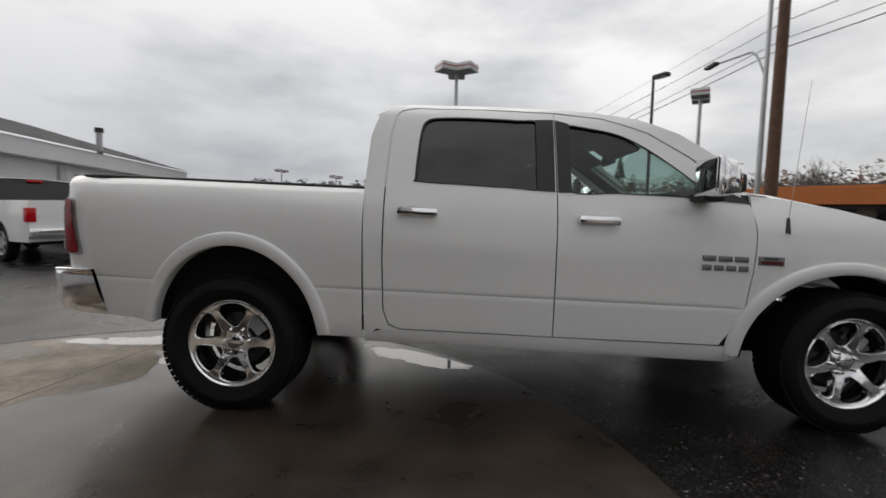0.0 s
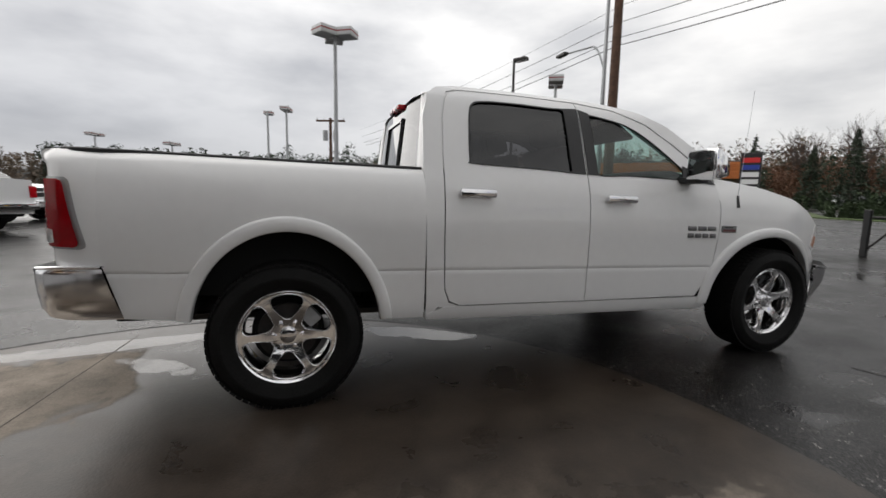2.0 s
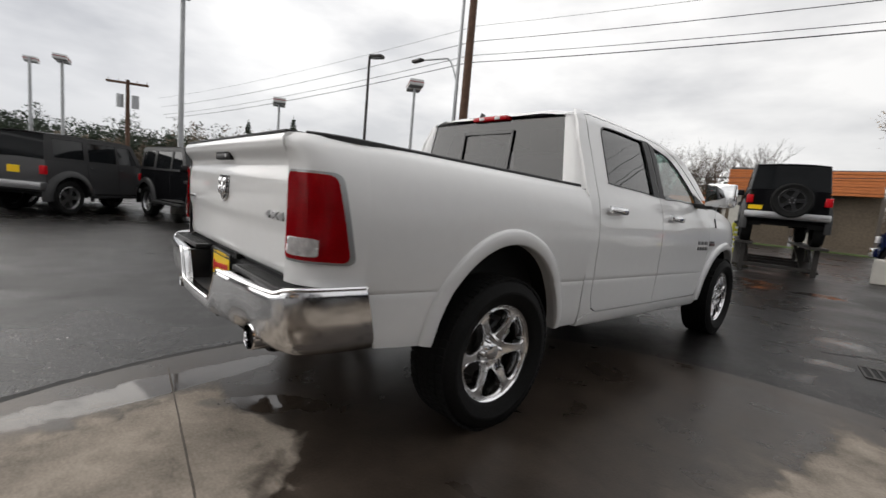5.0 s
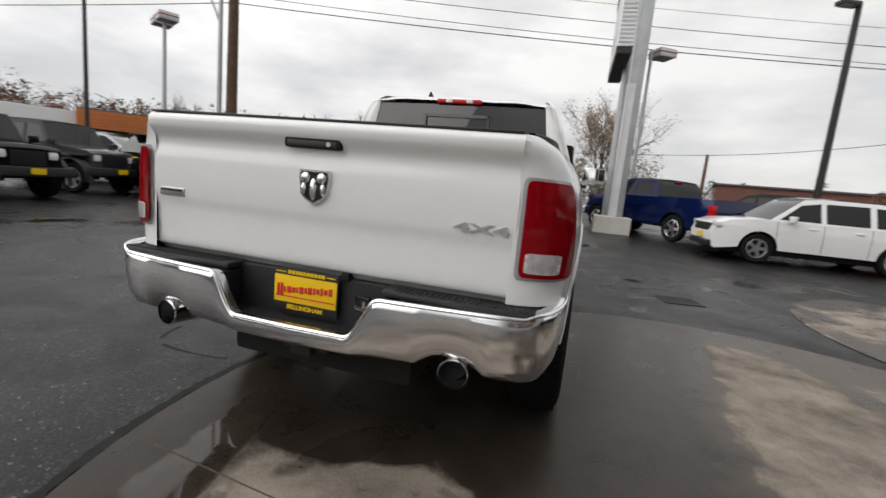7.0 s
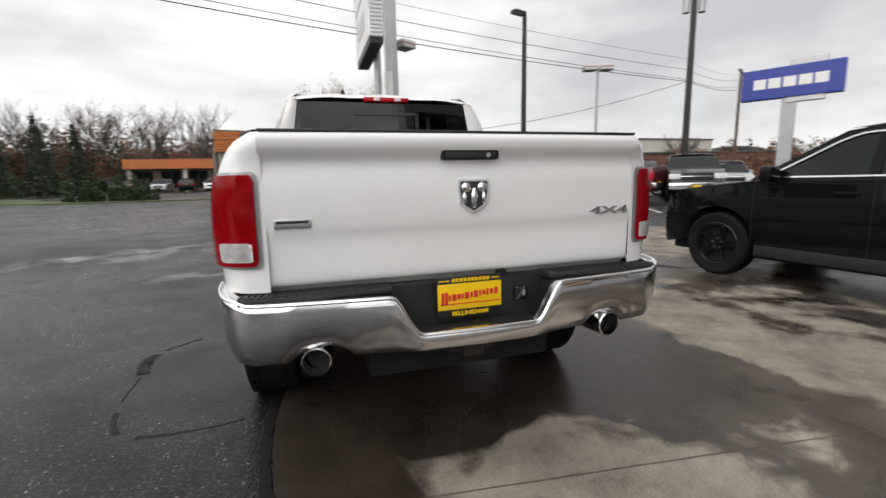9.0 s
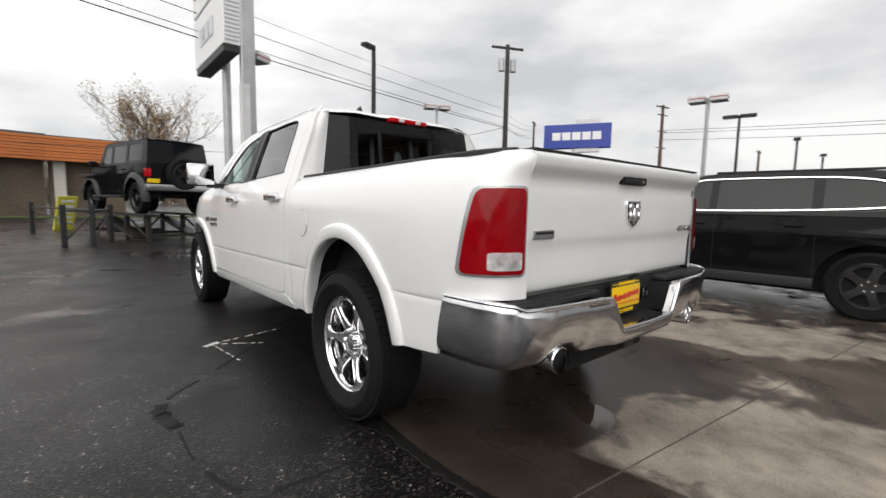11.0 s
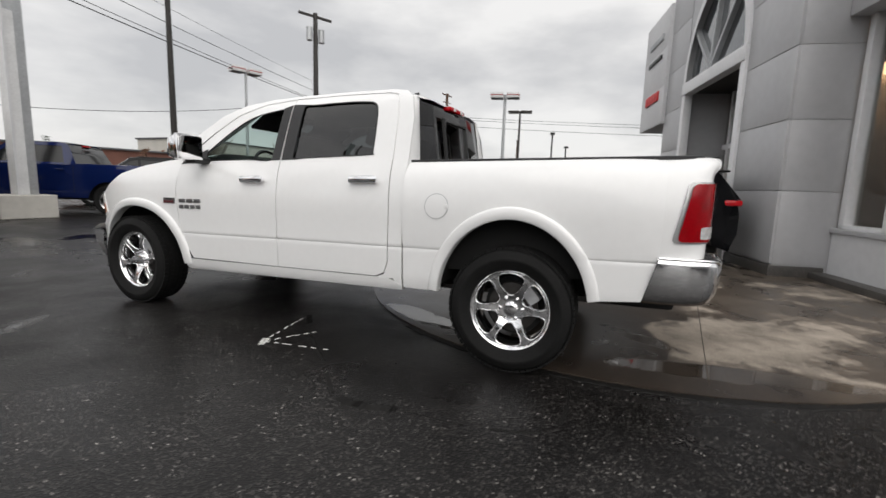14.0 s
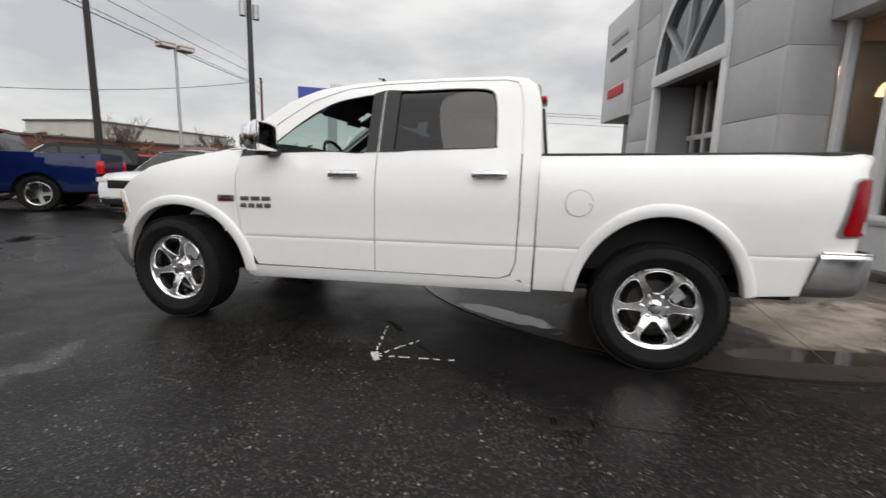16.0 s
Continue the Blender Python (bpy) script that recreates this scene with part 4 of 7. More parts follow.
        tpart("mirror_rim", fl(box(0.995, 1.23, 2.628, 2.66, 1.375, 1.575, 0.014)), "chrome", mir)
        tpart("mirror_glass", fl(box(1.012, 1.213, 2.624, 2.630, 1.39, 1.56, 0.002)), M["mirror"], mir, "mirror glass")
        tpart("mirror_tip", fl(box(1.01, 1.19, 2.75, 2.80, 1.395, 1.495, 0.024)), BK, mir)
        arm = bmesh.new()
        add_box(arm, 0.88, 1.05, 2.66, 2.775, 1.352, 1.397, 0.015)
        tpart("mirror_arm", fl(arm), BK, mir)
    ant = tpart("mast_antenna", rod((0.93, 3.205, 1.27), (0.912, 3.285, 2.06), 0.0019, 0.0011, 6), "galvanised", T, "thin whip aerial on a black base")
    tpart("antenna_base", rod((0.945, 3.192, 1.195), (0.93, 3.205, 1.285), 0.019, 0.007, 10), BK, ant)
    # cabin
    cab = tpart("cabin_floor", box(-0.85, 0.85, 0.9, 3.0, 0.62, 0.68), "liner", T, "dark cabin")
    tpart("headliner", box(-0.63, 0.63, 0.92, 2.36, 1.835, 1.845), "seat_cloth", cab)
    db = bmesh.new()
    add_box(db, -0.80, 0.80, 2.60, 3.0, 1.08, 1.385, 0.06)
    tpart("dashboard", db, "black_plastic", cab)
    for x in (-0.42, 0.42):
        for y in (2.0, 1.15):
            st = bmesh.new()
            tilt = Matrix.Translation((x, y, 1.0)) @ Matrix.Rotation(radians(14), 4, "X")
            add_box(st, -0.26, 0.26, -0.09, 0.07, 0.02, 0.60, 0.05, tilt)
            add_box(st, -0.27, 0.27, -0.05, 0.50, -0.14, 0.04, 0.05, Matrix.Translation((x, y, 1.0)))
            seat = tpart("seat", st, "seat_cloth", cab, "dark cloth seat", 50)
            hr = bmesh.new()
            add_box(hr, -0.13, 0.13, -0.07, 0.05, 0.62, 0.80, 0.045, tilt)
            tpart("headrest", hr, "seat_cloth", seat, "", 50)
    sw = bmesh.new()
    ring = []
    for k in range(28):
        a = 2 * math.pi * k / 28
        c = Vector((0.19 * math.cos(a), 0, 0.19 * math.sin(a)))
        ring.append([sw.verts.new(c + Vector((0.016 * math.cos(b) * math.cos(a), 0.016 * math.sin(b), 0.016 * math.cos(b) * math.sin(a)))) for b in (0, 1.57, 3.14, 4.71)])
    for k in range(28):
        for j in range(4):
            sw.faces.new((ring[k][j], ring[(k + 1) % 28][j], ring[(k + 1) % 28][(j + 1) % 4], ring[k][(j + 1) % 4]))
    add_box(sw, -0.18, 0.18, -0.012, 0.012, -0.03, 0.03, 0.005)
    add_box(sw, -0.06, 0.06, -0.03, 0.03, -0.07, 0.05, 0.01)
    sw.transform(Matrix.Translation((-0.42, 2.44, 1.32)) @ Matrix.Rotation(radians(-24), 4, "X"))
    tpart("steering_wheel", sw, "black_plastic", cab, "", 60)
    for x in (-0.36, 0.36):
        vz = bmesh.new()
        add_box(vz, -0.27, 0.27, -0.02, 0.20, -0.014, 0.014, 0.008, Matrix.Translation((x, 2.30, 1.79)) @ Matrix.Rotation(radians(-32), 4, "X"))
        tpart("sun_visor", vz, "seat_cloth", cab)
    tpart("windscreen_header", box(-0.64, 0.64, 2.28, 2.42, 1.795, 1.835, 0.015), "seat_cloth", cab)
    tboth("pillar_trim", lambda: grid(8, 2, lambda u, v: (0.625 + 0.14 * u + 0.045 * v, 2.40 + 0.62 * u - 0.10 * v, 1.80 - 0.40 * u - 0.02 * v)), "black_plastic", cab)
    rv = bmesh.new()
    add_box(rv, -0.13, 0.13, 2.47, 2.50, 1.66, 1.73, 0.01)
    add_box(rv, -0.06, 0.06, 2.49, 2.55, 1.71, 1.80, 0.02)
    tpart("inner_mirror", rv, "black_plastic", cab)
    # wheels
    first = None
    for x, s in ((0.86, 0), (-0.86, 180)):
        for y, spin in ((0, 0), (3.598, 14)):
            at = Matrix.Translation((x, y, 0.409)) @ Matrix.Rotation(radians(s), 4, "Z")
            if first is not None:
                w = new("wheel")
                w.parent, w.matrix_basis = T, at @ Matrix.Rotation(radians(spin), 4, "X")
                for ch in first.children:
                    o = new(ch.name.split(".")[0], ch.data)
                    o.parent = w
                continue
            first = wheel(T, Matrix.Translation((x, y, 0.409)) @ Matrix.Rotation(radians(s), 4, "Z"), spin)
    return T


white_truck()


# ---- ground ----
def patches(t, co, start, spots):
    """Adds soft-edged oval patches (x, y, half length, half width, degrees, amount) to a value socket."""
    left = start
    for cx, cy, rx, ry, turn, amount in spots:
        place_, far, soft, add = (t.nodes.new(k) for k in ("ShaderNodeMapping", "ShaderNodeVectorMath", "ShaderNodeMapRange", "ShaderNodeMath"))
        place_.vector_type = "TEXTURE"
        place_.inputs["Location"].default_value, place_.inputs["Rotation"].default_value, place_.inputs["Scale"].default_value = (cx, cy, 0), (0, 0, radians(turn)), (rx, ry, 1)
        far.operation, add.operation = "LENGTH", "ADD"
        soft.inputs["From Min"].default_value, soft.inputs["From Max"].default_value = 0.6, 1.3
        soft.inputs["To Min"].default_value, soft.inputs["To Max"].default_value = amount, 0.0
        t.links.new(co, place_.inputs["Vector"])
        t.links.new(place_.outputs["Vector"], far.inputs[0])
        t.links.new(far.outputs["Value"], soft.inputs["Value"])
        t.links.new(left, add.inputs[0])
        t.links.new(soft.outputs["Result"], add.inputs[1])
        left = add.outputs[0]
    return left


def ranged(t, value, a, b, c, d):
    r = t.nodes.new("ShaderNodeMapRange")
    r.inputs["From Min"].default_value, r.inputs["From Max"].default_value = a, b
    r.inputs["To Min"].default_value, r.inputs["To Max"].default_value = c, d
    t.links.new(value, r.inputs["Value"])
    return r.outputs["Result"]


def combine(t, op, a, b):
    n = t.nodes.new("ShaderNodeMath")
    n.operation = op
    for i, v in enumerate((a, b)):
        if isinstance(v, (int, float)):
            n.inputs[i].default_value = v
        else:
            t.links.new(v, n.inputs[i])
    return n.outputs[0]


def cloud(t, co, scale, detail, twist=0.0):
    n = t.nodes.new("ShaderNodeTexNoise")
    n.inputs["Scale"].default_value, n.inputs["Detail"].default_value, n.inputs["Distortion"].default_value = scale, detail, twist
    t.links.new(co, n.inputs["Vector"])
    return n.outputs["Fac"]


def wet_asphalt():
    m = bpy.data.materials.new("wet_asphalt")
    m.use_nodes = True
    t = m.node_tree
    p = t.nodes["Principled BSDF"]
    flat_co = t.nodes.new("ShaderNodeVectorMath")
    flat_co.operation, flat_co.inputs[1].default_value = "MULTIPLY", (1, 1, 0)
    t.links.new(t.nodes.new("ShaderNodeTexCoord").outputs["Object"], flat_co.inputs[0])
    co = flat_co.outputs["Vector"]
    big, mid, ragged = cloud(t, co, 0.22, 4), cloud(t, co, 1.7, 5, 0.5), cloud(t, co, 8, 4)
    vor = t.nodes.new("ShaderNodeTexVoronoi")
    vor.inputs["Scale"].default_value = 95
    t.links.new(co, vor.inputs["Vector"])
    sep = t.nodes.new("ShaderNodeSeparateColor")
    t.links.new(vor.outputs["Color"], sep.inputs["Color"])
    # dark binder, grey stones, and a few worn pale ones
    stone = t.nodes.new("ShaderNodeMix")
    stone.data_type = "RGBA"
    stone.inputs["A"].default_value, stone.inputs["B"].default_value = (0.0065, 0.006, 0.006, 1), (0.042, 0.039, 0.037, 1)
    # a smooth repair between the tar seam and the apron
    repair = ranged(t, patches(t, co, ranged(t, ragged, 0.3, 0.7, 0.0, 0.1), ((-0.95, 0.80, 1.15, 0.58, 68, 0.8),)), 0.40, 0.52, 1.0, 0.25)
    t.links.new(combine(t, "MULTIPLY", ranged(t, sep.outputs["Red"], 0.70, 0.98, 0.0, 1.0), repair), stone.inputs["Factor"])
    pale = t.nodes.new("ShaderNodeMix")
    pale.data_type = "RGBA"
    pale.inputs["B"].default_value = (0.21, 0.197, 0.186, 1)
    t.links.new(stone.outputs["Result"], pale.inputs["A"])
    t.links.new(combine(t, "MULTIPLY", ranged(t, sep.outputs["Green"], 0.972, 0.995, 0.0, 1.0), combine(t, "MULTIPLY", repair, ranged(t, ragged, 0.40, 0.60, 0.15, 1.0))), pale.inputs["Factor"])
    tone = t.nodes.new("ShaderNodeMix")
    tone.data_type, tone.blend_type = "RGBA", "MULTIPLY"
    tone.inputs["Factor"].default_value = 1
    t.links.new(pale.outputs["Result"], tone.inputs["A"])
    t.links.new(ranged(t, combine(t, "ADD", mid, ranged(t, ragged, 0.3, 0.7, -0.1, 0.1)), 0.3, 0.7, 0.72, 1.28), tone.inputs["B"])
    t.links.new(tone.outputs["Result"], p.inputs["Base Color"])
    # wet film, with pools where the lot dips
    film = ranged(t, combine(t, "ADD", combine(t, "MULTIPLY", mid, 0.45), big), 0.58, 0.82, 0.46, 0.25)
    pool_v = patches(t, co, combine(t, "ADD", ranged(t, mid, 0.25, 0.75, -0.12, 0.12), 0.28), ((1.9, 3.3, 0.8, 0.22, 75, 0.13), (2.6, 4.8, 1.0, 0.3, 10, 0.17), (-2.2, 3.7, 0.9, 0.4, 40, 0.15), (-3.6, 6.0, 2.2, 0.8, 20, 0.17), (4.6, 6.3, 1.6, 0.6, 20, 0.17), (-6.5, 3.2, 2.0, 0.6, 60, 0.15), (0.0, 8.5, 2.0, 0.7, 0, 0.16)))
    pool = ranged(t, pool_v, 0.40, 0.50, 0.0, 1.0)
    t.links.new(combine(t, "MAXIMUM", combine(t, "SUBTRACT", film, combine(t, "MULTIPLY", pool, 0.4)), 0.05), p.inputs["Roughness"])
    p.inputs["Specular IOR Level"].default_value = 0.21
    b = t.nodes.new("ShaderNodeBump")
    b.inputs["Distance"].default_value = 0.004
    t.links.new(ranged(t, pool, 0, 1, 0.4, 0.03), b.inputs["Strength"])
    t.links.new(vor.outputs["Distance"], b.inputs["Height"])
    t.links.new(b.outputs["Normal"], p.inputs["Normal"])
    return m


def damp_concrete():
    m = bpy.data.materials.new("damp_concrete")
    m.use_nodes = True
    t = m.node_tree
    p = t.nodes["Principled BSDF"]
    flat_co = t.nodes.new("ShaderNodeVectorMath")
    flat_co.operation, flat_co.inputs[1].default_value = "MULTIPLY", (1, 1, 0)
    t.links.new(t.nodes.new("ShaderNodeTexCoord").outputs["Object"], flat_co.inputs[0])
    co = flat_co.outputs["Vector"]
    broad, mid, ragged, grain = cloud(t, co, 0.45, 6, 0.6), cloud(t, co, 2.6, 6, 0.4), cloud(t, co, 9.0, 5, 0.8), cloud(t, co, 75, 3)
    rough_edge = combine(t, "ADD", ranged(t, mid, 0.25, 0.75, -0.075, 0.075), ranged(t, ragged, 0.25, 0.75, -0.028, 0.028))
    base = combine(t, "ADD", rough_edge, ranged(t, broad, 0.3, 0.7, 0.36, 0.50))
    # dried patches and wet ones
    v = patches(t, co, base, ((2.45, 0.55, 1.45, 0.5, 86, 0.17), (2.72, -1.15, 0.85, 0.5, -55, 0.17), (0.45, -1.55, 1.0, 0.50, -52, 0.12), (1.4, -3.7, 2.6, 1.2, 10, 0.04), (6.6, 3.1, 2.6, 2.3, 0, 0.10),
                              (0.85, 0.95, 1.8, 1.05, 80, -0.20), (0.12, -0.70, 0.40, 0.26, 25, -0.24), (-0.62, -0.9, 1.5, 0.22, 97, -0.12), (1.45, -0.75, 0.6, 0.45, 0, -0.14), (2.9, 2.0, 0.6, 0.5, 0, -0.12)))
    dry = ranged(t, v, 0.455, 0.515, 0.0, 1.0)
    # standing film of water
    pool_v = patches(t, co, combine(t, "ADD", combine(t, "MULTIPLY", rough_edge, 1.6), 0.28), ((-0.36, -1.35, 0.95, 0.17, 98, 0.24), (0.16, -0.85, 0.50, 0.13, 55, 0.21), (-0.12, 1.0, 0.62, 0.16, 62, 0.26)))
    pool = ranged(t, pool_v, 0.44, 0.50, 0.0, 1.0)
    # towards the showroom the slab is merely damp
    damp_v = patches(t, co, combine(t, "ADD", rough_edge, 0.2), ((1.7, -2.7, 3.4, 1.6, 8, 0.5), (2.7, 0.3, 2.2, 0.9, 84, 0.5), (6.5, 2.5, 3.0, 3.0, 0, 0.5)))
    damp = t.nodes.new("ShaderNodeMix")
    damp.data_type = "RGBA"
    damp.inputs["A"].default_value, damp.inputs["B"].default_value = (0.040, 0.031, 0.0245, 1), (0.090, 0.073, 0.058, 1)
    t.links.new(ranged(t, damp_v, 0.36, 0.60, 0.0, 1.0), damp.inputs["Factor"])
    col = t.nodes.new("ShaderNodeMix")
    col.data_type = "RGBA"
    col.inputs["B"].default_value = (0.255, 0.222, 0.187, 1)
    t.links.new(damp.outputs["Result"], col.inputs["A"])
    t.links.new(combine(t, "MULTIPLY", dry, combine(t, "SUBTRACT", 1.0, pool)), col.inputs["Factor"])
    tone = t.nodes.new("ShaderNodeMix")
    tone.data_type, tone.blend_type = "RGBA", "MULTIPLY"
    tone.inputs["Factor"].default_value = 1
    t.links.new(col.outputs["Result"], tone.inputs["A"])
    speck = combine(t, "ADD", ranged(t, mid, 0.3, 0.7, 0.62, 1.30), ranged(t, grain, 0.3, 0.7, -0.13, 0.13))
    t.links.new(combine(t, "ADD", speck, ranged(t, ragged, 0.3, 0.7, -0.14, 0.14)), tone.inputs["B"])
    t.links.new(tone.outputs["Result"], p.inputs["Base Color"])
    film = combine(t, "ADD", ranged(t, dry, 0, 1, 0.30, 0.75), ranged(t, mid, 0.3, 0.7, -0.05, 0.07))
    t.links.new(combine(t, "MAXIMUM", combine(t, "SUBTRACT", film, combine(t, "MULTIPLY", pool, 0.6)), 0.035), p.inputs["Roughness"])
    t.links.new(combine(t, "ADD", ranged(t, pool, 0, 1, 0.0, 0.30), ranged(t, dry, 0, 1, 0.26, 0.08)), p.inputs["Specular IOR Level"])
    b = t.nodes.new("ShaderNodeBump")
    b.inputs["Distance"].default_value = 0.003
    t.links.new(ranged(t, pool, 0, 1, 0.3, 0.01), b.inputs["Strength"])
    t.links.new(grain, b.inputs["Height"])
    t.links.new(b.outputs["Normal"], p.inputs["Normal"])
    return m


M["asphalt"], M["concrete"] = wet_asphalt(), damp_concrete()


def flat(pts, z0, z1):
    """A slab over a plan outline."""
    bm = bmesh.new()
    tris = geometry.tessellate_polygon([[Vector((x, y, 0)) for x, y in pts]])
    top = [bm.verts.new((x, y, z1)) for x, y in pts]
    low = [bm.verts.new((x, y, z0)) for x, y in pts]
    for a in tris:
        bm.faces.new([top[i] for i in a])
    for i in range(len(pts)):
        j = (i + 1) % len(pts)
        bm.faces.new((low[i], low[j], top[j], top[i]))
    bmesh.ops.recalc_face_normals(bm, faces=bm.faces[:])
    return bm


def ground_z(x, y):
    """The lot climbs a little beyond the pickup's nose."""
    return 0.13 * ease(4.5, 12.5, y)


def spread(s):
    return 45 * s + 1455 * s ** 7


tagged(part("ground", grid(120, 120, lambda u, v: (spread(2 * u - 1), spread(2 * v - 1), ground_z(0, spread(2 * v - 1)))), "asphalt", smooth=60), "wet dark asphalt of a car lot with puddles", "ground", kind="structure")
R1 = 2.95
pad = [(2.1 + R1 * math.cos(radians(a)), -0.6 + R1 * math.sin(radians(a))) for a in range(228, 46, -5)]
pad += [(6.6 + R1 * math.cos(radians(a)), 3.1 + R1 * math.sin(radians(a))) for a in range(206, -10, -6)]
pad += [(12.5, 3.0), (14.0, -1.0), (3.5, -6.0), (-1.0, -5.6)]
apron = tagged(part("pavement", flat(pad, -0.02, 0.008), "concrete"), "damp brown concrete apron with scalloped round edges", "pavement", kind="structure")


def strip(pts, w, z, h, seed):
    """A thin wandering band laid along a line on the ground."""
    rnd = random.Random(seed)
    line = [Vector(p) for p in curve_pts(pts, 8)]
    bm = bmesh.new()
    rows = []
    for i, p in enumerate(line):
        d = (line[min(i + 1, len(line) - 1)] - line[max(i - 1, 0)]).normalized()
        n = Vector((-d.y, d.x)) * w * rnd.uniform(0.6, 1.2) / 2
        k = Vector((rnd.uniform(-0.12, 0.12), rnd.uniform(-0.12, 0.12))) * w
        rows.append([bm.verts.new((*(p + k + n * s), z + h * e)) for s, e in ((1, 0), (0.8, 1), (-0.8, 1), (-1, 0))])
    for a, b in zip(rows, rows[1:]):
        for j in range(3):
            bm.faces.new((a[j], a[j + 1], b[j + 1], b[j]))
    bmesh.ops.recalc_face_normals(bm, faces=bm.faces[:])
    return bm


for k, pts in enumerate((((-0.62, -1.22), (0.5, -1.34), (1.5, -1.45), (3.6, -1.68)), ((3.45, -1.66), (3.75, 0.2), (3.9, 1.2)))):
    part("joint", strip(pts, 0.010, 0.008, 0.0012, k), "joint_dirt", apron)
edge_line = [(2.1 + (R1 + 0.03) * math.cos(radians(a)), -0.6 + (R1 + 0.03) * math.sin(radians(a))) for a in range(148, 232, 6)]
part("edge_seal", strip(edge_line, 0.07, 0.0, 0.004, 90), "tar", apron)
seams = thing("tar_seam", "black tar seam round an asphalt patch", "seam", kind="structure")
for k, pts in enumerate((((-0.57, 1.91), (-0.99, 1.55), (-1.36, 1.15), (-1.74, 0.76), (-1.72, 0.40)), ((-1.72, 0.36), (-1.70, -0.04), (-1.56, -0.38), (-1.12, -0.42), (-0.86, -0.30)), ((1.4, 3.9), (1.9, 4.05), (2.2, 4.3), (2.5, 4.2)), ((2.7, 5.1), (3.0, 5.0), (3.3, 4.7)), ((3.2, 5.6), (3.8, 5.4), (4.2, 5.5)), ((-1.5, 5.7), (-1.2, 5.95), (-1.05, 6.3), (-0.8, 6.5)))):
    line = [Vector(p) for p in curve_pts(pts, 6)]
    cut = random.Random(70 + k)
    i = 0
    while i < len(line) - 3:
        n = cut.randint(3, 6)
        part("seam", strip([tuple(p) for p in line[i:i + n + 1]], cut.choice((0.014, 0.03, 0.05, 0.085)), 0.0, 0.002, 20 + k + i), "tar", seams)
        i += n + cut.randint(0, 3)
marks = thing("paint_mark", "sprayed white survey marks on the asphalt", "paint mark", kind="structure")
rnd = random.Random(8)
for k, (a, b) in enumerate((((-1.26, 1.78), (-0.64, 1.9)), ((-1.26, 1.78), (-0.9, 1.56)), ((-1.26, 1.78), (-1.18, 1.24)))):
    q = 0.02
    while q < 0.95:
        e = q + rnd.uniform(0.05, 0.14)
        m = [tuple(Vector(a).lerp(Vector(b), q + (e - q) * j / 3) + Vector((rnd.uniform(-0.006, 0.006), rnd.uniform(-0.006, 0.006)))) for j in range(4)]
        part("mark", strip(m, rnd.uniform(0.006, 0.014), 0.0, 0.003, 40 + k), "road_paint", marks)
        q = e + rnd.uniform(0.02, 0.12)
part("mark", strip(((-1.32, 1.73), (-1.27, 1.77), (-1.2, 1.80)), 0.05, 0.0, 0.003, 44), "road_paint", marks)
lines = thing("parking_line", "faded white parking lines on the lot", "road marking", kind="structure")
for k, (a, b) in enumerate((((9.5, 8.0), (11.5, 12.0)), ((12.2, 7.6), (14.2, 11.6)))):
    m = [tuple(Vector(a).lerp(Vector(b), q / 3)) for q in range(4)]
    st = strip(m, 0.09, 0.0, 0.004, 60 + k)
    for v in st.verts:
        v.co.z += ground_z(v.co.x, v.co.y) + 0.004
    part("line", st, "road_paint", lines)
grate = thing("drain_grate", "dark iron storm drain grate in the asphalt", "drain grate", Matrix.Translation((2.4, 3.65, 0)) @ Matrix.Rotation(radians(12), 4, "Z"))
part("grate_frame", box(-0.25, 0.25, -0.20, -0.165, -0.01, 0.01), "dark_metal", grate)
part("grate_frame", box(-0.25, 0.25, 0.165, 0.20, -0.01, 0.01), "dark_metal", grate)
for k in range(9):
    part("grate_bar", box(-0.25 + k * 0.06, -0.23 + k * 0.06, -0.165, 0.165, -0.01, 0.008), "dark_metal", grate)
part("grate_pit", box(-0.25, 0.25, -0.165, 0.165, -0.02, 0.003), "liner", grate)

# ---- showroom ----
BLD = Matrix.Translation((4.30, -2.77, 0)) @ Matrix.Rotation(radians(11.85), 4, "Z")


def bpart(name, bm, material, label="", parent=None, category="wall", kind="structure"):
    bm.transform(BLD)
    ob = part(name, bm, material, parent, "", 35)
    if parent is None:
        tagged(ob, label, category, kind=kind)
    return ob


PILLAR_BACK, WIN_V = -0.82, -0.82
BEDS = ((0.20, 1.285), (1.297, 2.315), (2.327, 3.345), (3.357, 4.375), (4.387, 5.405), (5.417, 6.435), (6.447, 7.5))
wall = bpart("wall_pillar", box(0, 1.48, PILLAR_BACK, -0.02, 0, 7.5), "grey_panel", "grey metal panel pillar of the showroom")
for z0, z1 in BEDS:
    bpart("panel", box(0.0, 1.47, -0.022, 0.012, z0, z1, 0.004), "grey_panel", parent=wall)
    bpart("panel", box(-0.012, 0.02, PILLAR_BACK, -0.024, z0, z1, 0.004), "grey_panel", parent=wall)
plinth = bpart("trim_plinth", box(-0.03, 1.48, PILLAR_BACK + 0.1, 0.03, 0, 0.17, 0.01), "damp_plinth", "dark concrete plinth under the wall panels", category="plinth")
wall2 = bpart("wall_entrance", box(4.62, 6.10, -5, -0.02, 0, 7.5), "grey_panel", "grey metal panel wall beside the arch")
for z0, z1 in BEDS:
    bpart("panel", box(4.63, 6.09, -0.022, 0.012, z0, z1, 0.004), "grey_panel", parent=wall2)
box_sign = bpart("wall_sign_box", box(6.02, 8.30, -5, 0.10, 3.12, 6.25, 0.01), "light_panel", "pale projecting wall with maker's names")
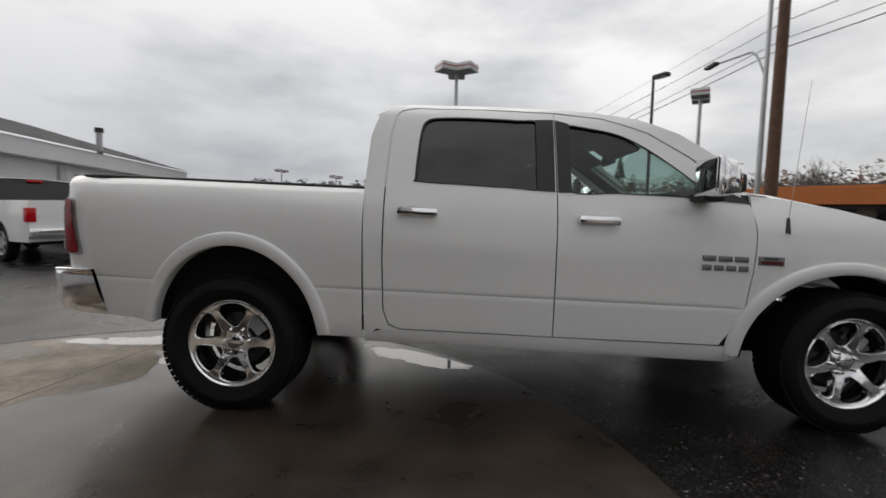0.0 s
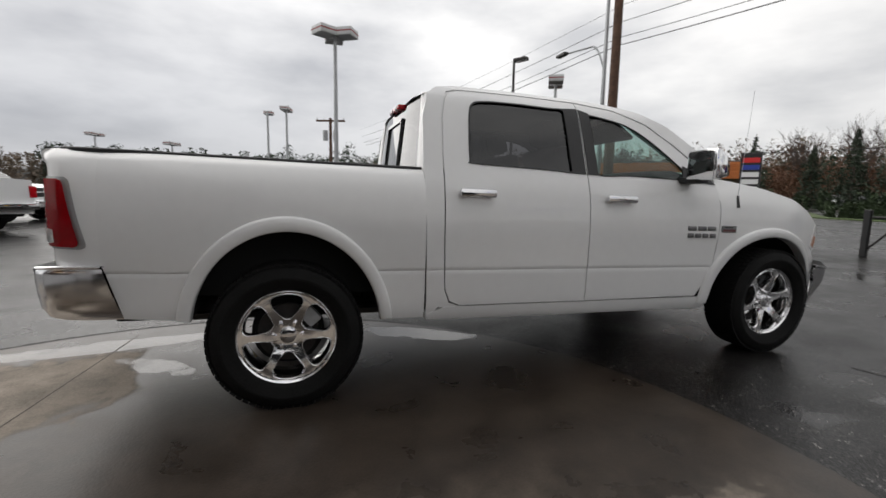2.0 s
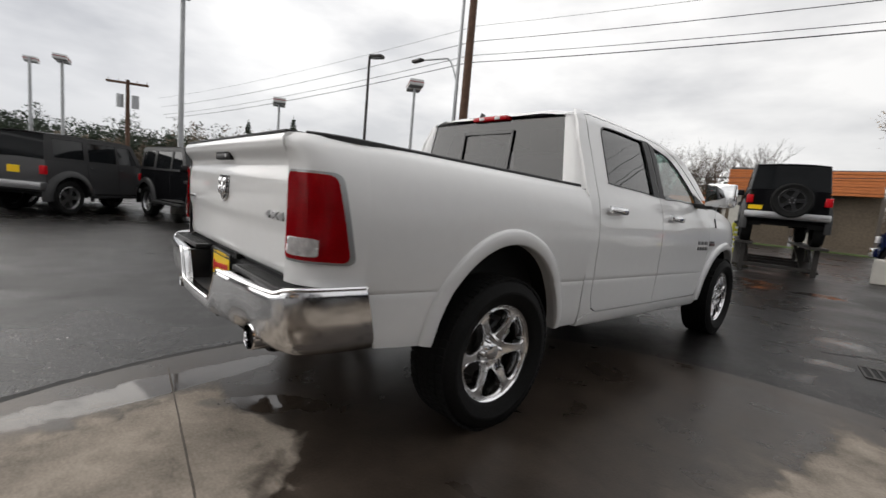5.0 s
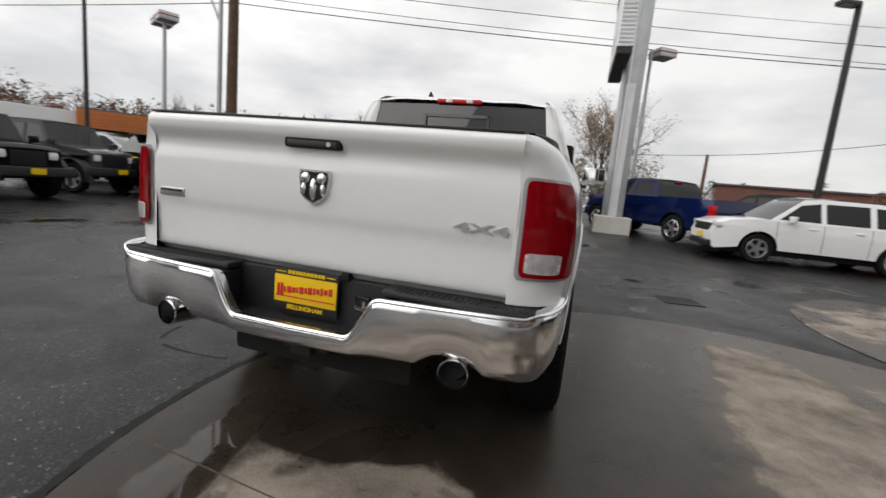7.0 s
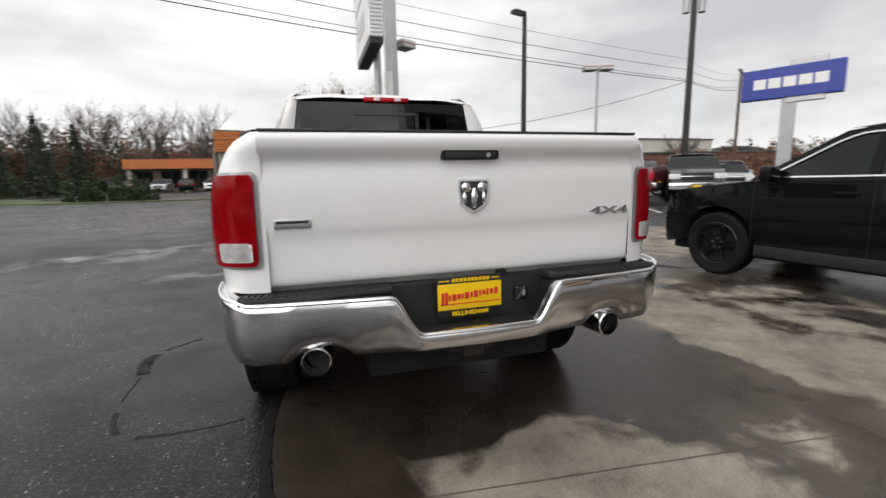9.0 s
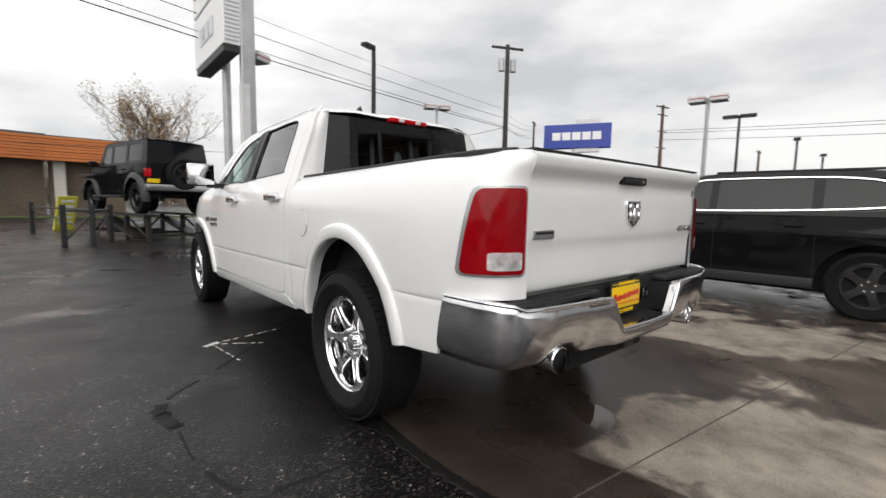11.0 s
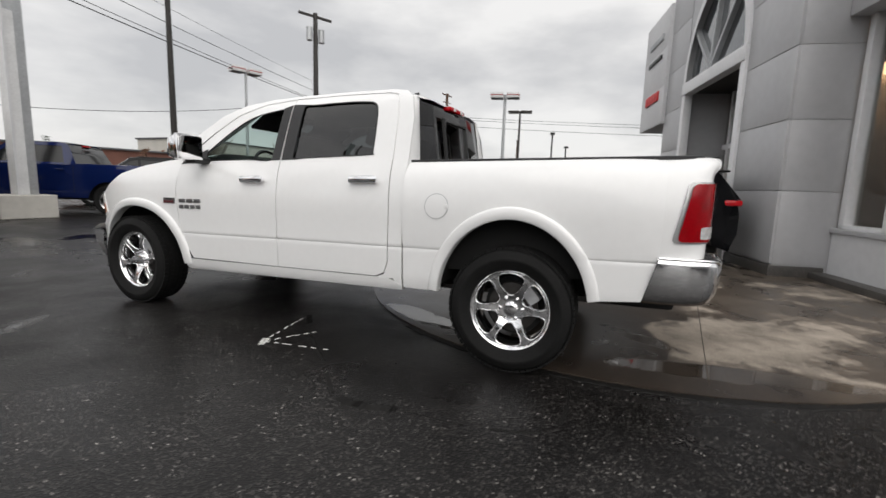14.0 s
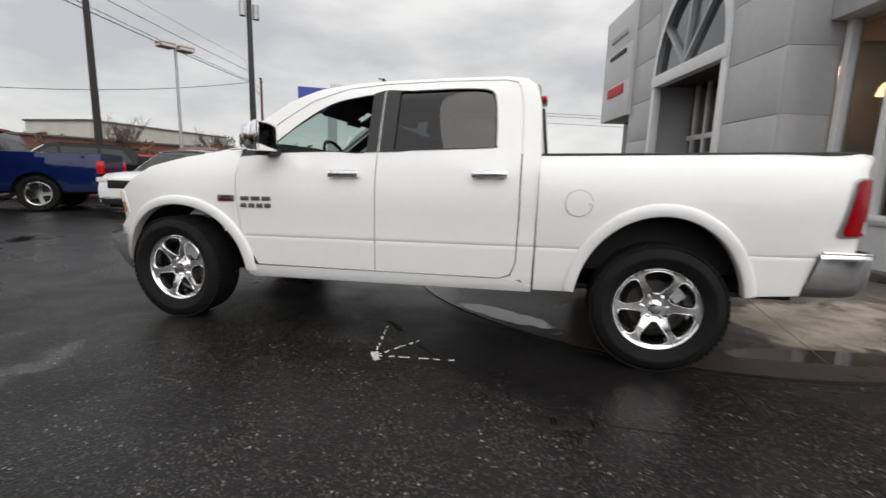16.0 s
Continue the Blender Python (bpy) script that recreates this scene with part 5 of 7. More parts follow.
for z0, z1 in ((3.13, 4.15), (4.16, 5.18), (5.19, 6.24)):
    bpart("panel", box(6.03, 8.29, 0.098, 0.108, z0, z1, 0.003), "light_panel", parent=box_sign)
# makers' names as plain bars
for z, h, n, m in ((5.55, 0.16, 8, "galvanised"), (5.02, 0.10, 1, "print_black"), (3.95, 0.26, 5, "print_red")):
    for k in range(n):
        w = 1.3 / n
        bpart("name_bar", box(6.45 + k * w + 0.02, 6.45 + (k + 1) * w - 0.02, 0.108, 0.15, z - h / 2, z + h / 2, 0.005), m, parent=box_sign)
bpart("wall_under_sign", box(6.10, 6.25, -5, -0.4, 0, 3.12), "grey_panel", "grey wall under the sign box")
bpart("window_1", box(6.25, 8.0, -0.62, -0.58, 0.3, 3.12), "dark_glass", "dark side window", category="window")
# entrance arch with its white trim and diagonal bars
trim = bpart("trim_arch", box(1.48, 1.66, -0.12, 0.06, 0, 3.56, 0.01), "pale_trim", "pale arch trim round the entrance", category="trim")
bpart("arch_jamb", box(4.44, 4.62, -0.12, 0.06, 0, 3.56, 0.01), "pale_trim", parent=trim)
bpart("arch_beam", box(1.48, 4.62, -0.12, 0.08, 3.56, 3.83, 0.01), "pale_trim", parent=trim)
AR, AC, AZ, AK = 1.57, 3.05, 3.83, 1.2
def arch_ring(u, v):
    a = math.pi * u
    r = (AR - 0.15, AR, AR, AR - 0.15)[round(v * 3) % 4]
    y = (-0.12, -0.12, 0.06, 0.06)[round(v * 3) % 4]
    return (AC + r * math.cos(a), y, AZ + AK * r * math.sin(a))
bpart("arch_ring", grid(40, 3, arch_ring), "pale_trim", parent=trim)
def bar(a, b, w=0.075):
    bm = bmesh.new()
    d = Vector((b[0] - a[0], 0, b[1] - a[1]))
    n = Vector((-d.z, 0, d.x)).normalized() * w / 2
    pts = []
    for y in (-0.10, 0.02):
        for p, s in ((a, 1), (b, 1), (b, -1), (a, -1)):
            pts.append(bm.verts.new((p[0] + s * n.x, y, p[1] + s * n.z)))
    for f in ((0, 1, 2, 3), (4, 5, 6, 7), (0, 1, 5, 4), (1, 2, 6, 5), (2, 3, 7, 6), (3, 0, 4, 7)):
        bm.faces.new([pts[i] for i in f])
    bmesh.ops.recalc_face_normals(bm, faces=bm.faces[:])
    return bm
for a, b in (((3.22, 3.86), (4.36, 5.05)), ((3.22, 3.86), (1.98, 5.20)), ((3.22, 3.86), (3.05, 5.6))):
    bpart("arch_bar", bar(a, b), "galvanised", parent=trim)
bpart("arch_glass", grid(30, 6, lambda u, v: (AC + AR * 0.93 * v * math.cos(math.pi * u), -0.08, AZ - 0.05 + AK * 0.95 * AR * v * math.sin(math.pi * u))), "sky_glass", parent=trim)
def spandrel():
    outl = [(1.48, AZ - 0.02), (4.62, AZ - 0.02), (4.62, 7.5), (1.48, 7.5)]
    hole = [(AC + (AR - 0.02) * math.cos(math.pi * k / 30), AZ + AK * (AR - 0.02) * math.sin(math.pi * k / 30)) for k in range(31)]
    bm = sheet_bm([(x, z) for x, z in outl], [[(x, max(z, AZ + 0.02)) for x, z in hole]], lambda y, z: 0.0, 0.8, depth=0.15)
    bm.transform(Matrix(((0, 1, 0, 0), (1, 0, 0, 0), (0, 0, 1, 0), (0, 0, 0, 1))))
    bmesh.ops.recalc_face_normals(bm, faces=bm.faces[:])
    return bm
bpart("wall_spandrel", spandrel(), "grey_panel", "grey panel wall round the arch window")
# recessed lobby behind the arch
bpart("wall_lobby", box(4.95, 5.08, -3.0, -0.13, 0, 3.83), "light_panel", "pale side wall of the entrance recess")
bpart("wall_lobby_side", box(1.36, 1.48, -3.0, -0.83, 0, 3.83), "grey_panel", "grey side wall of the entrance recess")
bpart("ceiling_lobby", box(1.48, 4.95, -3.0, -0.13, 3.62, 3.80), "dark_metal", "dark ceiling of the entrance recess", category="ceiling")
door = bpart("door_1", box(1.48, 4.95, -1.02, -1.0, 0.03, 3.62), "shop_glass", "glazed entrance doors with metal frames", category="door")
for x in (1.55, 2.35, 3.1, 3.85, 4.35, 4.88):
    bpart("door_frame", box(x - 0.045, x + 0.045, -1.06, -0.96, 0.03, 3.62, 0.006), "pale_trim", parent=door)
for z in (0.1, 2.35):
    bpart("door_frame", box(1.48, 4.95, -1.055, -0.965, z - 0.06, z + 0.06, 0.006), "pale_trim", parent=door)
# shop windows
sill = bpart("wall_sill", box(-2.75, -0.02, WIN_V - 0.3, WIN_V + 0.06, 0, 0.70), "light_panel", "pale panel wall below the shop windows")
bpart("window_sill", box(-2.75, -0.02, WIN_V - 0.3, WIN_V + 0.10, 0.70, 0.77, 0.01), "grey_panel", parent=sill)
fas = bpart("wall_fascia", box(-2.75, -0.02, WIN_V - 0.3, -0.56, 3.70, 7.5, 0.01), "grey_panel", "grey fascia over the shop windows")
win = bpart("window_2", box(-2.75, -0.05, WIN_V - 0.12, WIN_V - 0.10, 0.77, 3.70), "shop_glass", "tall shop window with metal mullions", category="window")
for x in (-0.10, -0.90, -2.3):
    bpart("window_frame", box(x - 0.055, x + 0.055, WIN_V - 0.16, WIN_V + 0.02, 0.77, 3.70, 0.006), "pale_trim", parent=win)
bpart("window_frame", box(-2.75, -0.05, WIN_V - 0.16, WIN_V + 0.02, 0.77, 0.83, 0.006), "pale_trim", parent=win)
# dark strip along the foot of the shop wall
kerb = bpart("kerb_planter", box(-2.75, -0.03, WIN_V + 0.06, WIN_V + 0.30, 0, 0.10, 0.01), "damp_plinth", "dark kerb along the shop wall", category="kerb")
# showroom inside
bpart("floor_showroom", box(-2.75, 7.0, -9, -1.05, 0.0, 0.03), "plaster", "pale tiled showroom floor", category="floor")
bpart("ceiling_showroom", box(-2.75, 7.0, -9, -1.12, 3.85, 3.95), "warm_ceiling", "warm lit showroom ceiling", category="ceiling")
bpart("wall_back", box(-2.75, 7.0, -9.2, -9, 0, 7.5), "warm_wall", "warm brown rear wall of the showroom")
bpart("wall_end", box(-3.0, -2.75, -9.2, -0.8, 0, 7.5), "grey_panel", "grey end wall of the showroom")
bpart("wall_lining", box(-2.745, -2.70, -9.0, -1.2, 0.03, 3.85), "warm_wall", "warm brown inner wall of the showroom")
bpart("wall_east", box(8.1, 8.3, -9, -5, 0, 7.5), "grey_panel", "grey end wall of the showroom")
bpart("roof_showroom", box(-3.0, 8.3, -9.2, -0.1, 7.5, 7.6), "roofing", "flat showroom roof", category="roof")
partition = bpart("wall_partition", box(1.9, 2.05, -8.0, -3.4, 0.03, 3.85), "warm_wall", "brown partition inside the showroom")
def pendant(x, y, z):
    p = thing("pendant_lamp", "bell-shaped glass pendant lamp lit warm yellow", "pendant lamp", BLD @ Matrix.Translation((x, y, z)), "pendant lamps")
    sh = lathe([(0.025, 0.22), (0.06, 0.21), (0.11, 0.13), (0.145, 0.0), (0.14, 0.0), (0.10, 0.12), (0.05, 0.19)], 24)
    sh.transform(Matrix.Rotation(radians(-90), 4, "Y"))
    part("shade", sh, "lamp_glow", p, "glowing glass shade", 40)
    part("cord", rod((0, 0, 0.2), (0, 0, 3.85 - z), 0.008, n=6), "dark_metal", p)
for x, y, z in ((0.80, -2.35, 2.80), (1.30, -2.0, 3.22), (-0.6, -3.8, 2.9)):
    pendant(x, y, z)
inside = new("showroom_light", bpy.data.lights.new("showroom_light", "AREA"))
inside.data.energy, inside.data.color, inside.data.size = 26, (1.0, 0.62, 0.36), 3.0
inside.matrix_world = BLD @ Matrix.Translation((1.5, -5.5, 3.8))


# ---- parked vehicles ----
WHEELS = {}


def small_wheel(parent, at, r, rim, spokes=5):
    key = (round(r, 3), rim, spokes)
    if key not in WHEELS:
        rr = r * 0.66
        ty = lathe([(rr * 0.97, -0.08), (r * 0.9, -0.115), (r * 0.985, -0.09), (r, 0), (r * 0.985, 0.09), (r * 0.9, 0.115), (rr * 0.98, 0.09)], 36)
        lip = lathe([(rr * 0.96, -0.05), (rr * 0.93, 0.06), (rr, 0.095), (rr * 1.03, 0.09)], 36)
        holes = []
        for k in range(spokes):
            a0, w = 2 * math.pi * (k + 0.5) / spokes, math.pi / spokes
            holes.append([(rr * q * math.cos(a0 + a * w), rr * q * math.sin(a0 + a * w)) for q, a in ((0.36, -0.25), (0.62, -0.62), (0.86, -0.66), (0.88, 0), (0.86, 0.66), (0.62, 0.62), (0.36, 0.25))])
        face = sheet_bm([(rr * math.cos(2 * math.pi * i / 36), rr * math.sin(2 * math.pi * i / 36)) for i in range(36)], holes, lambda y, z: 0.07, 1.0, depth=0.03)
        hub = lathe([(0, 0.0), (rr * 0.95, 0.0), (rr * 0.95, 0.02), (0, 0.02)], 20)
        obs = [part(n, b, m, None, "", 40) for n, b, m in (("tyre", ty, "rubber"), ("rim", lip, rim), ("spokes", face, rim), ("brake_disc", hub, "liner"))]
        if rim == "black_gloss":
            for k in range(5):
                a = 2 * math.pi * (k + 0.3) / 5
                nut = rod((0.07, 0.057 * math.cos(a), 0.057 * math.sin(a)), (0.085, 0.057 * math.cos(a), 0.057 * math.sin(a)), 0.011, n=6)
                obs.append(part("wheel_nut", nut, "chrome", None, "", 40))
        WHEELS[key] = [(o.name.split(".")[0], o.data) for o in obs]
        for o in obs:
            bpy.data.objects.remove(o)
    w = new("wheel")
    w.parent, w.matrix_basis = parent, at
    for n, d in WHEELS[key]:
        o = new(n, d)
        o.parent = w
    return w


def shell(outline, half, skip=(), nx=5, crown=0.0, step=0.25):
    """A body from a side outline in y and z: both sides, and the surface that joins them over the outline."""
    bm = sheet_bm(outline, [], half, step, depth=0)
    other = mirror_x(bm.copy())
    me = bpy.data.meshes.new("tmp")
    other.to_mesh(me)
    other.free()
    bm.from_mesh(me)
    bpy.data.meshes.remove(me)
    k = len(outline)
    for i in range(k):
        if i in skip:
            continue
        (y0, z0), (y1, z1) = outline[i], outline[(i + 1) % k]
        n = max(1, int(math.hypot(y1 - y0, z1 - z0) / step))
        for j in range(n):
            a = (y0 + (y1 - y0) * j / n, z0 + (z1 - z0) * j / n)
            b = (y0 + (y1 - y0) * (j + 1) / n, z0 + (z1 - z0) * (j + 1) / n)
            rows = []
            for p in (a, b):
                h = half(*p)
                rows.append([bm.verts.new((h * (2 * q / nx - 1), p[0], p[1] + crown * (1 - (2 * q / nx - 1) ** 2))) for q in range(nx + 1)])
            for q in range(nx):
                bm.faces.new((rows[0][q], rows[0][q + 1], rows[1][q + 1], rows[1][q]))
    bmesh.ops.remove_doubles(bm, verts=bm.verts[:], dist=0.0006)
    bmesh.ops.recalc_face_normals(bm, faces=bm.faces[:])
    return bm


def vehicle(name, label, category, at, paint, spec, rim="brushed", trim="black_plastic", plate_front=False, plate_back=True, group=""):
    """A parked vehicle from a table of its side shape; y forward, origin on the ground at mid-wheelbase."""
    V = thing(name, label, category, at, group)
    wb, r, hw = spec["wb"], spec["r"], spec["w"] / 2
    fa, ra = wb / 2, -wb / 2
    up, low = spec["up"], spec["sill"]
    ar = r * spec.get("arch", 1.17)
    y0, y1 = up[0][0], up[-1][0]
    belt = spec["belt"]
    def half(y, z):
        e = 1 - spec.get("nose", 0.15) * max(0, (y - (y1 - 0.8)) / 0.8) ** 2.2 - 0.07 * max(0, ((y0 + 0.5) - y) / 0.5) ** 2
        t = spec.get("tumble", 0.22)
        return hw * e * (1 - 0.05 * max(0, 0.6 - z)) - t * max(0, z - belt) - 0.02 * ease(belt - 0.25, belt, z)
    a1 = arc(fa, r, ar, ar, 0, 180, 12)
    a2 = arc(ra, r, ar, ar, 0, 180, 12)
    bottom = [(y1 - 0.05, low)] + [(y, max(z, low)) for y, z in a1] + [(y, max(z, low)) for y, z in a2] + [(y0 + 0.03, low)]
    outline = up + bottom
    n0 = len(up)
    skip = set(range(n0 - 1, len(outline)))
    part("body", shell(outline, half, skip - {n0 - 1, len(outline) - 1}, crown=0.03), paint, V, "", 40)
    part("underbody", box(-hw * 0.8, hw * 0.8, y0 + 0.15, y1 - 0.2, low - 0.06, low + 0.42, 0.03), "liner", V)
    for y in (fa, ra):
        for s in (1, -1):
            part("arch_liner", grid(12, 1, lambda u, v, y=y, s=s: (s * (hw - 0.03 - 0.35 * v), y + (ar - 0.004) * math.cos(math.pi * u), r + (ar - 0.004) * math.sin(math.pi * u))), "liner", V)
            small_wheel(V, Matrix.Translation((s * (hw - 0.125), y, r)) @ Matrix.Rotation(0 if s > 0 else math.pi, 4, "Z"), r, rim, spec.get("spokes", 5))
            if spec.get("flares"):
                fl = bmesh.new()
                pts = arc(y, r, ar, ar, -8, 188, 14)
                out2 = arc(y, r, ar + spec["flares"], ar + spec["flares"], -8, 188, 14)
                A = [fl.verts.new((s * (hw + 0.05), *p)) for p in pts]
                B = [fl.verts.new((s * (hw + 0.015), *p)) for p in out2]
                C = [fl.verts.new((s * (hw - 0.10), *p)) for p in out2]
                for i in range(14):
                    fl.faces.new((A[i], A[i + 1], B[i + 1], B[i]))
                    fl.faces.new((B[i], B[i + 1], C[i + 1], C[i]))
                part("arch_flare", fl, spec.get("flare_mat", trim), V, "", 40)
    # glasshouse
    for g in spec["cabins"]:
        part("glass", shell(g["out"], lambda y, z: half(y, z) - 0.012, (), crown=0.02), "dark_glass", V, "dark windows", 40)
        ro = g["roof"]
        part("roof", grid(6, 12, lambda u, v: (lambda y: ((half(y, interp(ro, y)) - 0.01) * (2 * u - 1), y, interp(ro, y) + 0.012 + 0.035 * (1 - (2 * u - 1) ** 2)))(ro[0][0] + (ro[-1][0] - ro[0][0]) * v), 0.012), g.get("paint", paint), V, "", 50)
        for s in (1, -1):
            bm = sheet_bm(g["out"], g["windows"], lambda y, z: half(y, z), 0.3, depth=0.01)
            part("window_frame", bm if s > 0 else mirror_x(bm), g.get("paint", paint), V, "", 40)
        if spec.get("chrome_trim"):
            for s in (1, -1):
                line = curve_pts([(0.94, 1.165), (-0.2, 1.175), (-1.0, 1.20), (-1.55, 1.235), (-1.76, 1.27), (-1.74, 1.34), (-1.60, 1.46), (-1.42, 1.535), (-0.92, 1.575), (0.0, 1.572), (0.29, 1.54), (0.60, 1.37), (0.93, 1.175)], 3)
                for (a0, b0), (a1, b1) in zip(line, line[1:]):
                    e = Vector((a1 - a0, b1 - b0)).normalized() * 0.0075
                    part("window_trim", grid(2, 1, lambda u, v: (lambda y, z: (s * (half(y, z) + 0.009), y, z))(a0 + (a1 - a0) * u - e.y * (2 * v - 1), b0 + (b1 - b0) * u + e.x * (2 * v - 1))), "satin_chrome", V)
    # doors, handles, mirrors
    for y in spec["seams"]:
        for s in (1, -1):
            part("door_gap", grid(1, 8, lambda u, v: (s * (half(y, low + 0.1 + (belt - low - 0.1) * v) + 0.002), y - 0.005 + 0.01 * u, low + 0.1 + (belt - low - 0.1) * v)), "liner", V)
    for y in spec["handles"]:
        for s in (1, -1):
            x = s * (half(y, belt - 0.12) + 0.012)
            part("door_handle", box(x - 0.015, x + 0.015, y - 0.09, y + 0.09, belt - 0.14, belt - 0.105, 0.008), spec.get("handle_mat") or paint, V)
    for s in (1, -1):
        y = spec["mirror"]
        x = s * (half(y, belt) + 0.10)
        part("side_mirror", box(x - 0.09, x + 0.09, y - 0.06, y + 0.06, belt - 0.01, belt + 0.15, 0.03), spec.get("mirror_mat", paint), V, "", 40)
    # lamps, bumpers, plates
    for b in spec["boxes"]:
        nm, mt, x0, x1, ya, yb, z0, z1, bv = b
        for s in ((1, -1) if x0 > 0 else (1,)):
            bx = box(x0, x1, ya, yb, z0, z1, bv)
            part(nm, bx if s > 0 else mirror_x(bx), mt or paint, V, "", 40)
    if plate_back:
        part("licence_plate", box(-0.15, 0.15, y0 - 0.03, y0 - 0.01, spec["plate"] - 0.08, spec["plate"] + 0.08, 0.004), "plate_yellow", V, "yellow dealer plate")
    if plate_front:
        part("licence_plate", box(-0.15, 0.15, spec.get("front", y1 + 0.035), spec.get("front", y1 + 0.035) + 0.02, spec.get("front_z", 0.48), spec.get("front_z", 0.48) + 0.13, 0.004), "plate_yellow", V, "yellow dealer plate")
    return V


def win(*pts):
    return [tuple(p) for p in pts]


SUV = dict(wb=2.915, r=0.38, w=1.94, sill=0.30, belt=1.13, arch=1.2, tumble=0.36, plate=0.95, mirror=0.86, handle_mat=None,
           up=[(-2.33, 0.34), (-2.42, 0.55), (-2.40, 0.85), (-2.30, 1.13), (0.95, 1.13), (1.35, 1.10), (2.0, 1.02), (2.28, 0.92), (2.38, 0.75), (2.40, 0.50), (2.36, 0.34)],
           seams=(-0.98, 0.02, 1.05), handles=(-0.78, 0.22),
           cabins=[dict(out=[(-2.28, 1.13), (-1.98, 1.60), (-1.85, 1.70), (-0.9, 1.755), (0.0, 1.745), (0.35, 1.69), (1.12, 1.13)], roof=[(-1.95, 1.66), (-1.5, 1.72), (-0.9, 1.75), (0, 1.74), (0.34, 1.70)],
                        windows=[win((0.10, 1.18), (0.90, 1.18), (0.40, 1.56), (0.28, 1.62), (0.10, 1.65)), win((-0.92, 1.18), (0.02, 1.18), (0.02, 1.655), (-0.92, 1.66)), win((-1.85, 1.22), (-1.02, 1.18), (-1.02, 1.66), (-1.62, 1.62))])],
           boxes=[("headlight", "clear_lens", 0.55, 0.90, 2.22, 2.36, 0.78, 0.92, 0.03), ("tail_light", "red_lens", 0.62, 0.93, -2.40, -2.22, 0.93, 1.10, 0.03), ("spoiler", None, -0.62, 0.62, -2.16, -1.85, 1.66, 1.70, 0.012), ("sill_trim", "black_plastic", 0.93, 0.975, -1.0, 1.0, 0.30, 0.42, 0.01), ("roof_rail", "black_plastic", 0.60, 0.63, -1.6, 0.1, 1.755, 1.79, 0.008)])
CROSS = dict(SUV, wb=2.89, w=1.84, r=0.355, belt=1.06, sill=0.26,
             up=[(-2.33, 0.32), (-2.42, 0.6), (-2.38, 0.9), (-2.28, 1.08), (0.95, 1.08), (1.5, 1.07), (2.1, 1.0), (2.36, 0.88), (2.46, 0.62), (2.42, 0.32)], seams=(-0.85, 0.12, 1.1), handles=(-0.6, 0.35), mirror=0.85,
             cabins=[dict(out=[(-2.24, 1.06), (-2.05, 1.45), (-1.95, 1.60), (-1.0, 1.665), (0.2, 1.665), (0.55, 1.62), (1.30, 1.06)], roof=[(-2.0, 1.57), (-1.5, 1.63), (-0.9, 1.66), (0.2, 1.665), (0.54, 1.63)],
                          windows=[win((0.20, 1.10), (1.08, 1.10), (0.62, 1.48), (0.20, 1.56)), win((-0.80, 1.10), (0.10, 1.10), (0.10, 1.565), (-0.80, 1.575)), win((-1.92, 1.14), (-0.92, 1.10), (-0.92, 1.57), (-1.75, 1.52))])],
             boxes=[("headlight", "clear_lens", 0.52, 0.86, 2.26, 2.41, 0.80, 0.92, 0.03), ("grille", "black_plastic", -0.5, 0.5, 2.40, 2.465, 0.66, 0.86, 0.02), ("bumper_insert", "black_plastic", -0.7, 0.7, 2.42, 2.475, 0.28, 0.45, 0.02), ("bumper_bar", "chrome", -0.75, 0.75, 2.44, 2.49, 0.40, 0.45, 0.012), ("tail_light", "red_lens", 0.60, 0.88, -2.42, -2.26, 0.85, 1.02, 0.03), ("roof_rail", "black_plastic", 0.60, 0.63, -1.7, -0.1, 1.66, 1.70, 0.008)])
JEEP = dict(front=2.25, front_z=0.57, wb=2.95, r=0.40, w=1.64, sill=0.50, belt=1.25, arch=1.25, tumble=0.13, plate=1.0, mirror=0.95, flares=0.14, spokes=5,
            up=[(-2.03, 0.52), (-2.05, 0.7), (-2.05, 1.25), (0.95, 1.25), (1.0, 1.24), (1.9, 1.15), (1.98, 1.08), (2.0, 0.62), (1.98, 0.52)], seams=(-1.0, -0.05, 0.9), handles=(-0.85, 0.08),
            cabins=[dict(out=[(-2.05, 1.25), (-2.0, 1.80), (-1.9, 1.84), (0.35, 1.84), (0.50, 1.80), (0.82, 1.25)], roof=[(-2.02, 1.82), (-1.5, 1.845), (0.2, 1.845), (0.48, 1.81)], paint="black_plastic",
                         windows=[win((-0.02, 1.30), (0.62, 1.30), (0.40, 1.74), (-0.02, 1.74)), win((-0.95, 1.30), (-0.10, 1.30), (-0.10, 1.74), (-0.95, 1.74)), win((-1.85, 1.32), (-1.08, 1.32), (-1.08, 1.74), (-1.85, 1.74))])],
            boxes=[("headlight", "clear_lens", 0.42, 0.62, 1.95, 2.02, 0.88, 1.06, 0.05), ("front_bumper", "black_plastic", -0.85, 0.85, 2.0, 2.25, 0.52, 0.72, 0.03), ("grille", "liner", -0.36, 0.36, 1.99, 2.012, 0.74, 1.06, 0.01), ("windscreen_rim", "black_plastic", -0.72, 0.72, 0.44, 0.50, 1.76, 1.83, 0.01), ("side_step", "black_plastic", 0.80, 0.95, -0.95, 0.85, 0.40, 0.47, 0.02), ("rear_bumper", "brushed", -0.80, 0.80, -2.22, -2.03, 0.58, 0.74, 0.03), ("tail_light", "red_lens", 0.66, 0.80, -2.11, -2.03, 0.92, 1.12, 0.02), ("front_fender", "black_plastic", 0.60, 0.93, 0.95, 1.95, 0.98, 1.05, 0.02)])
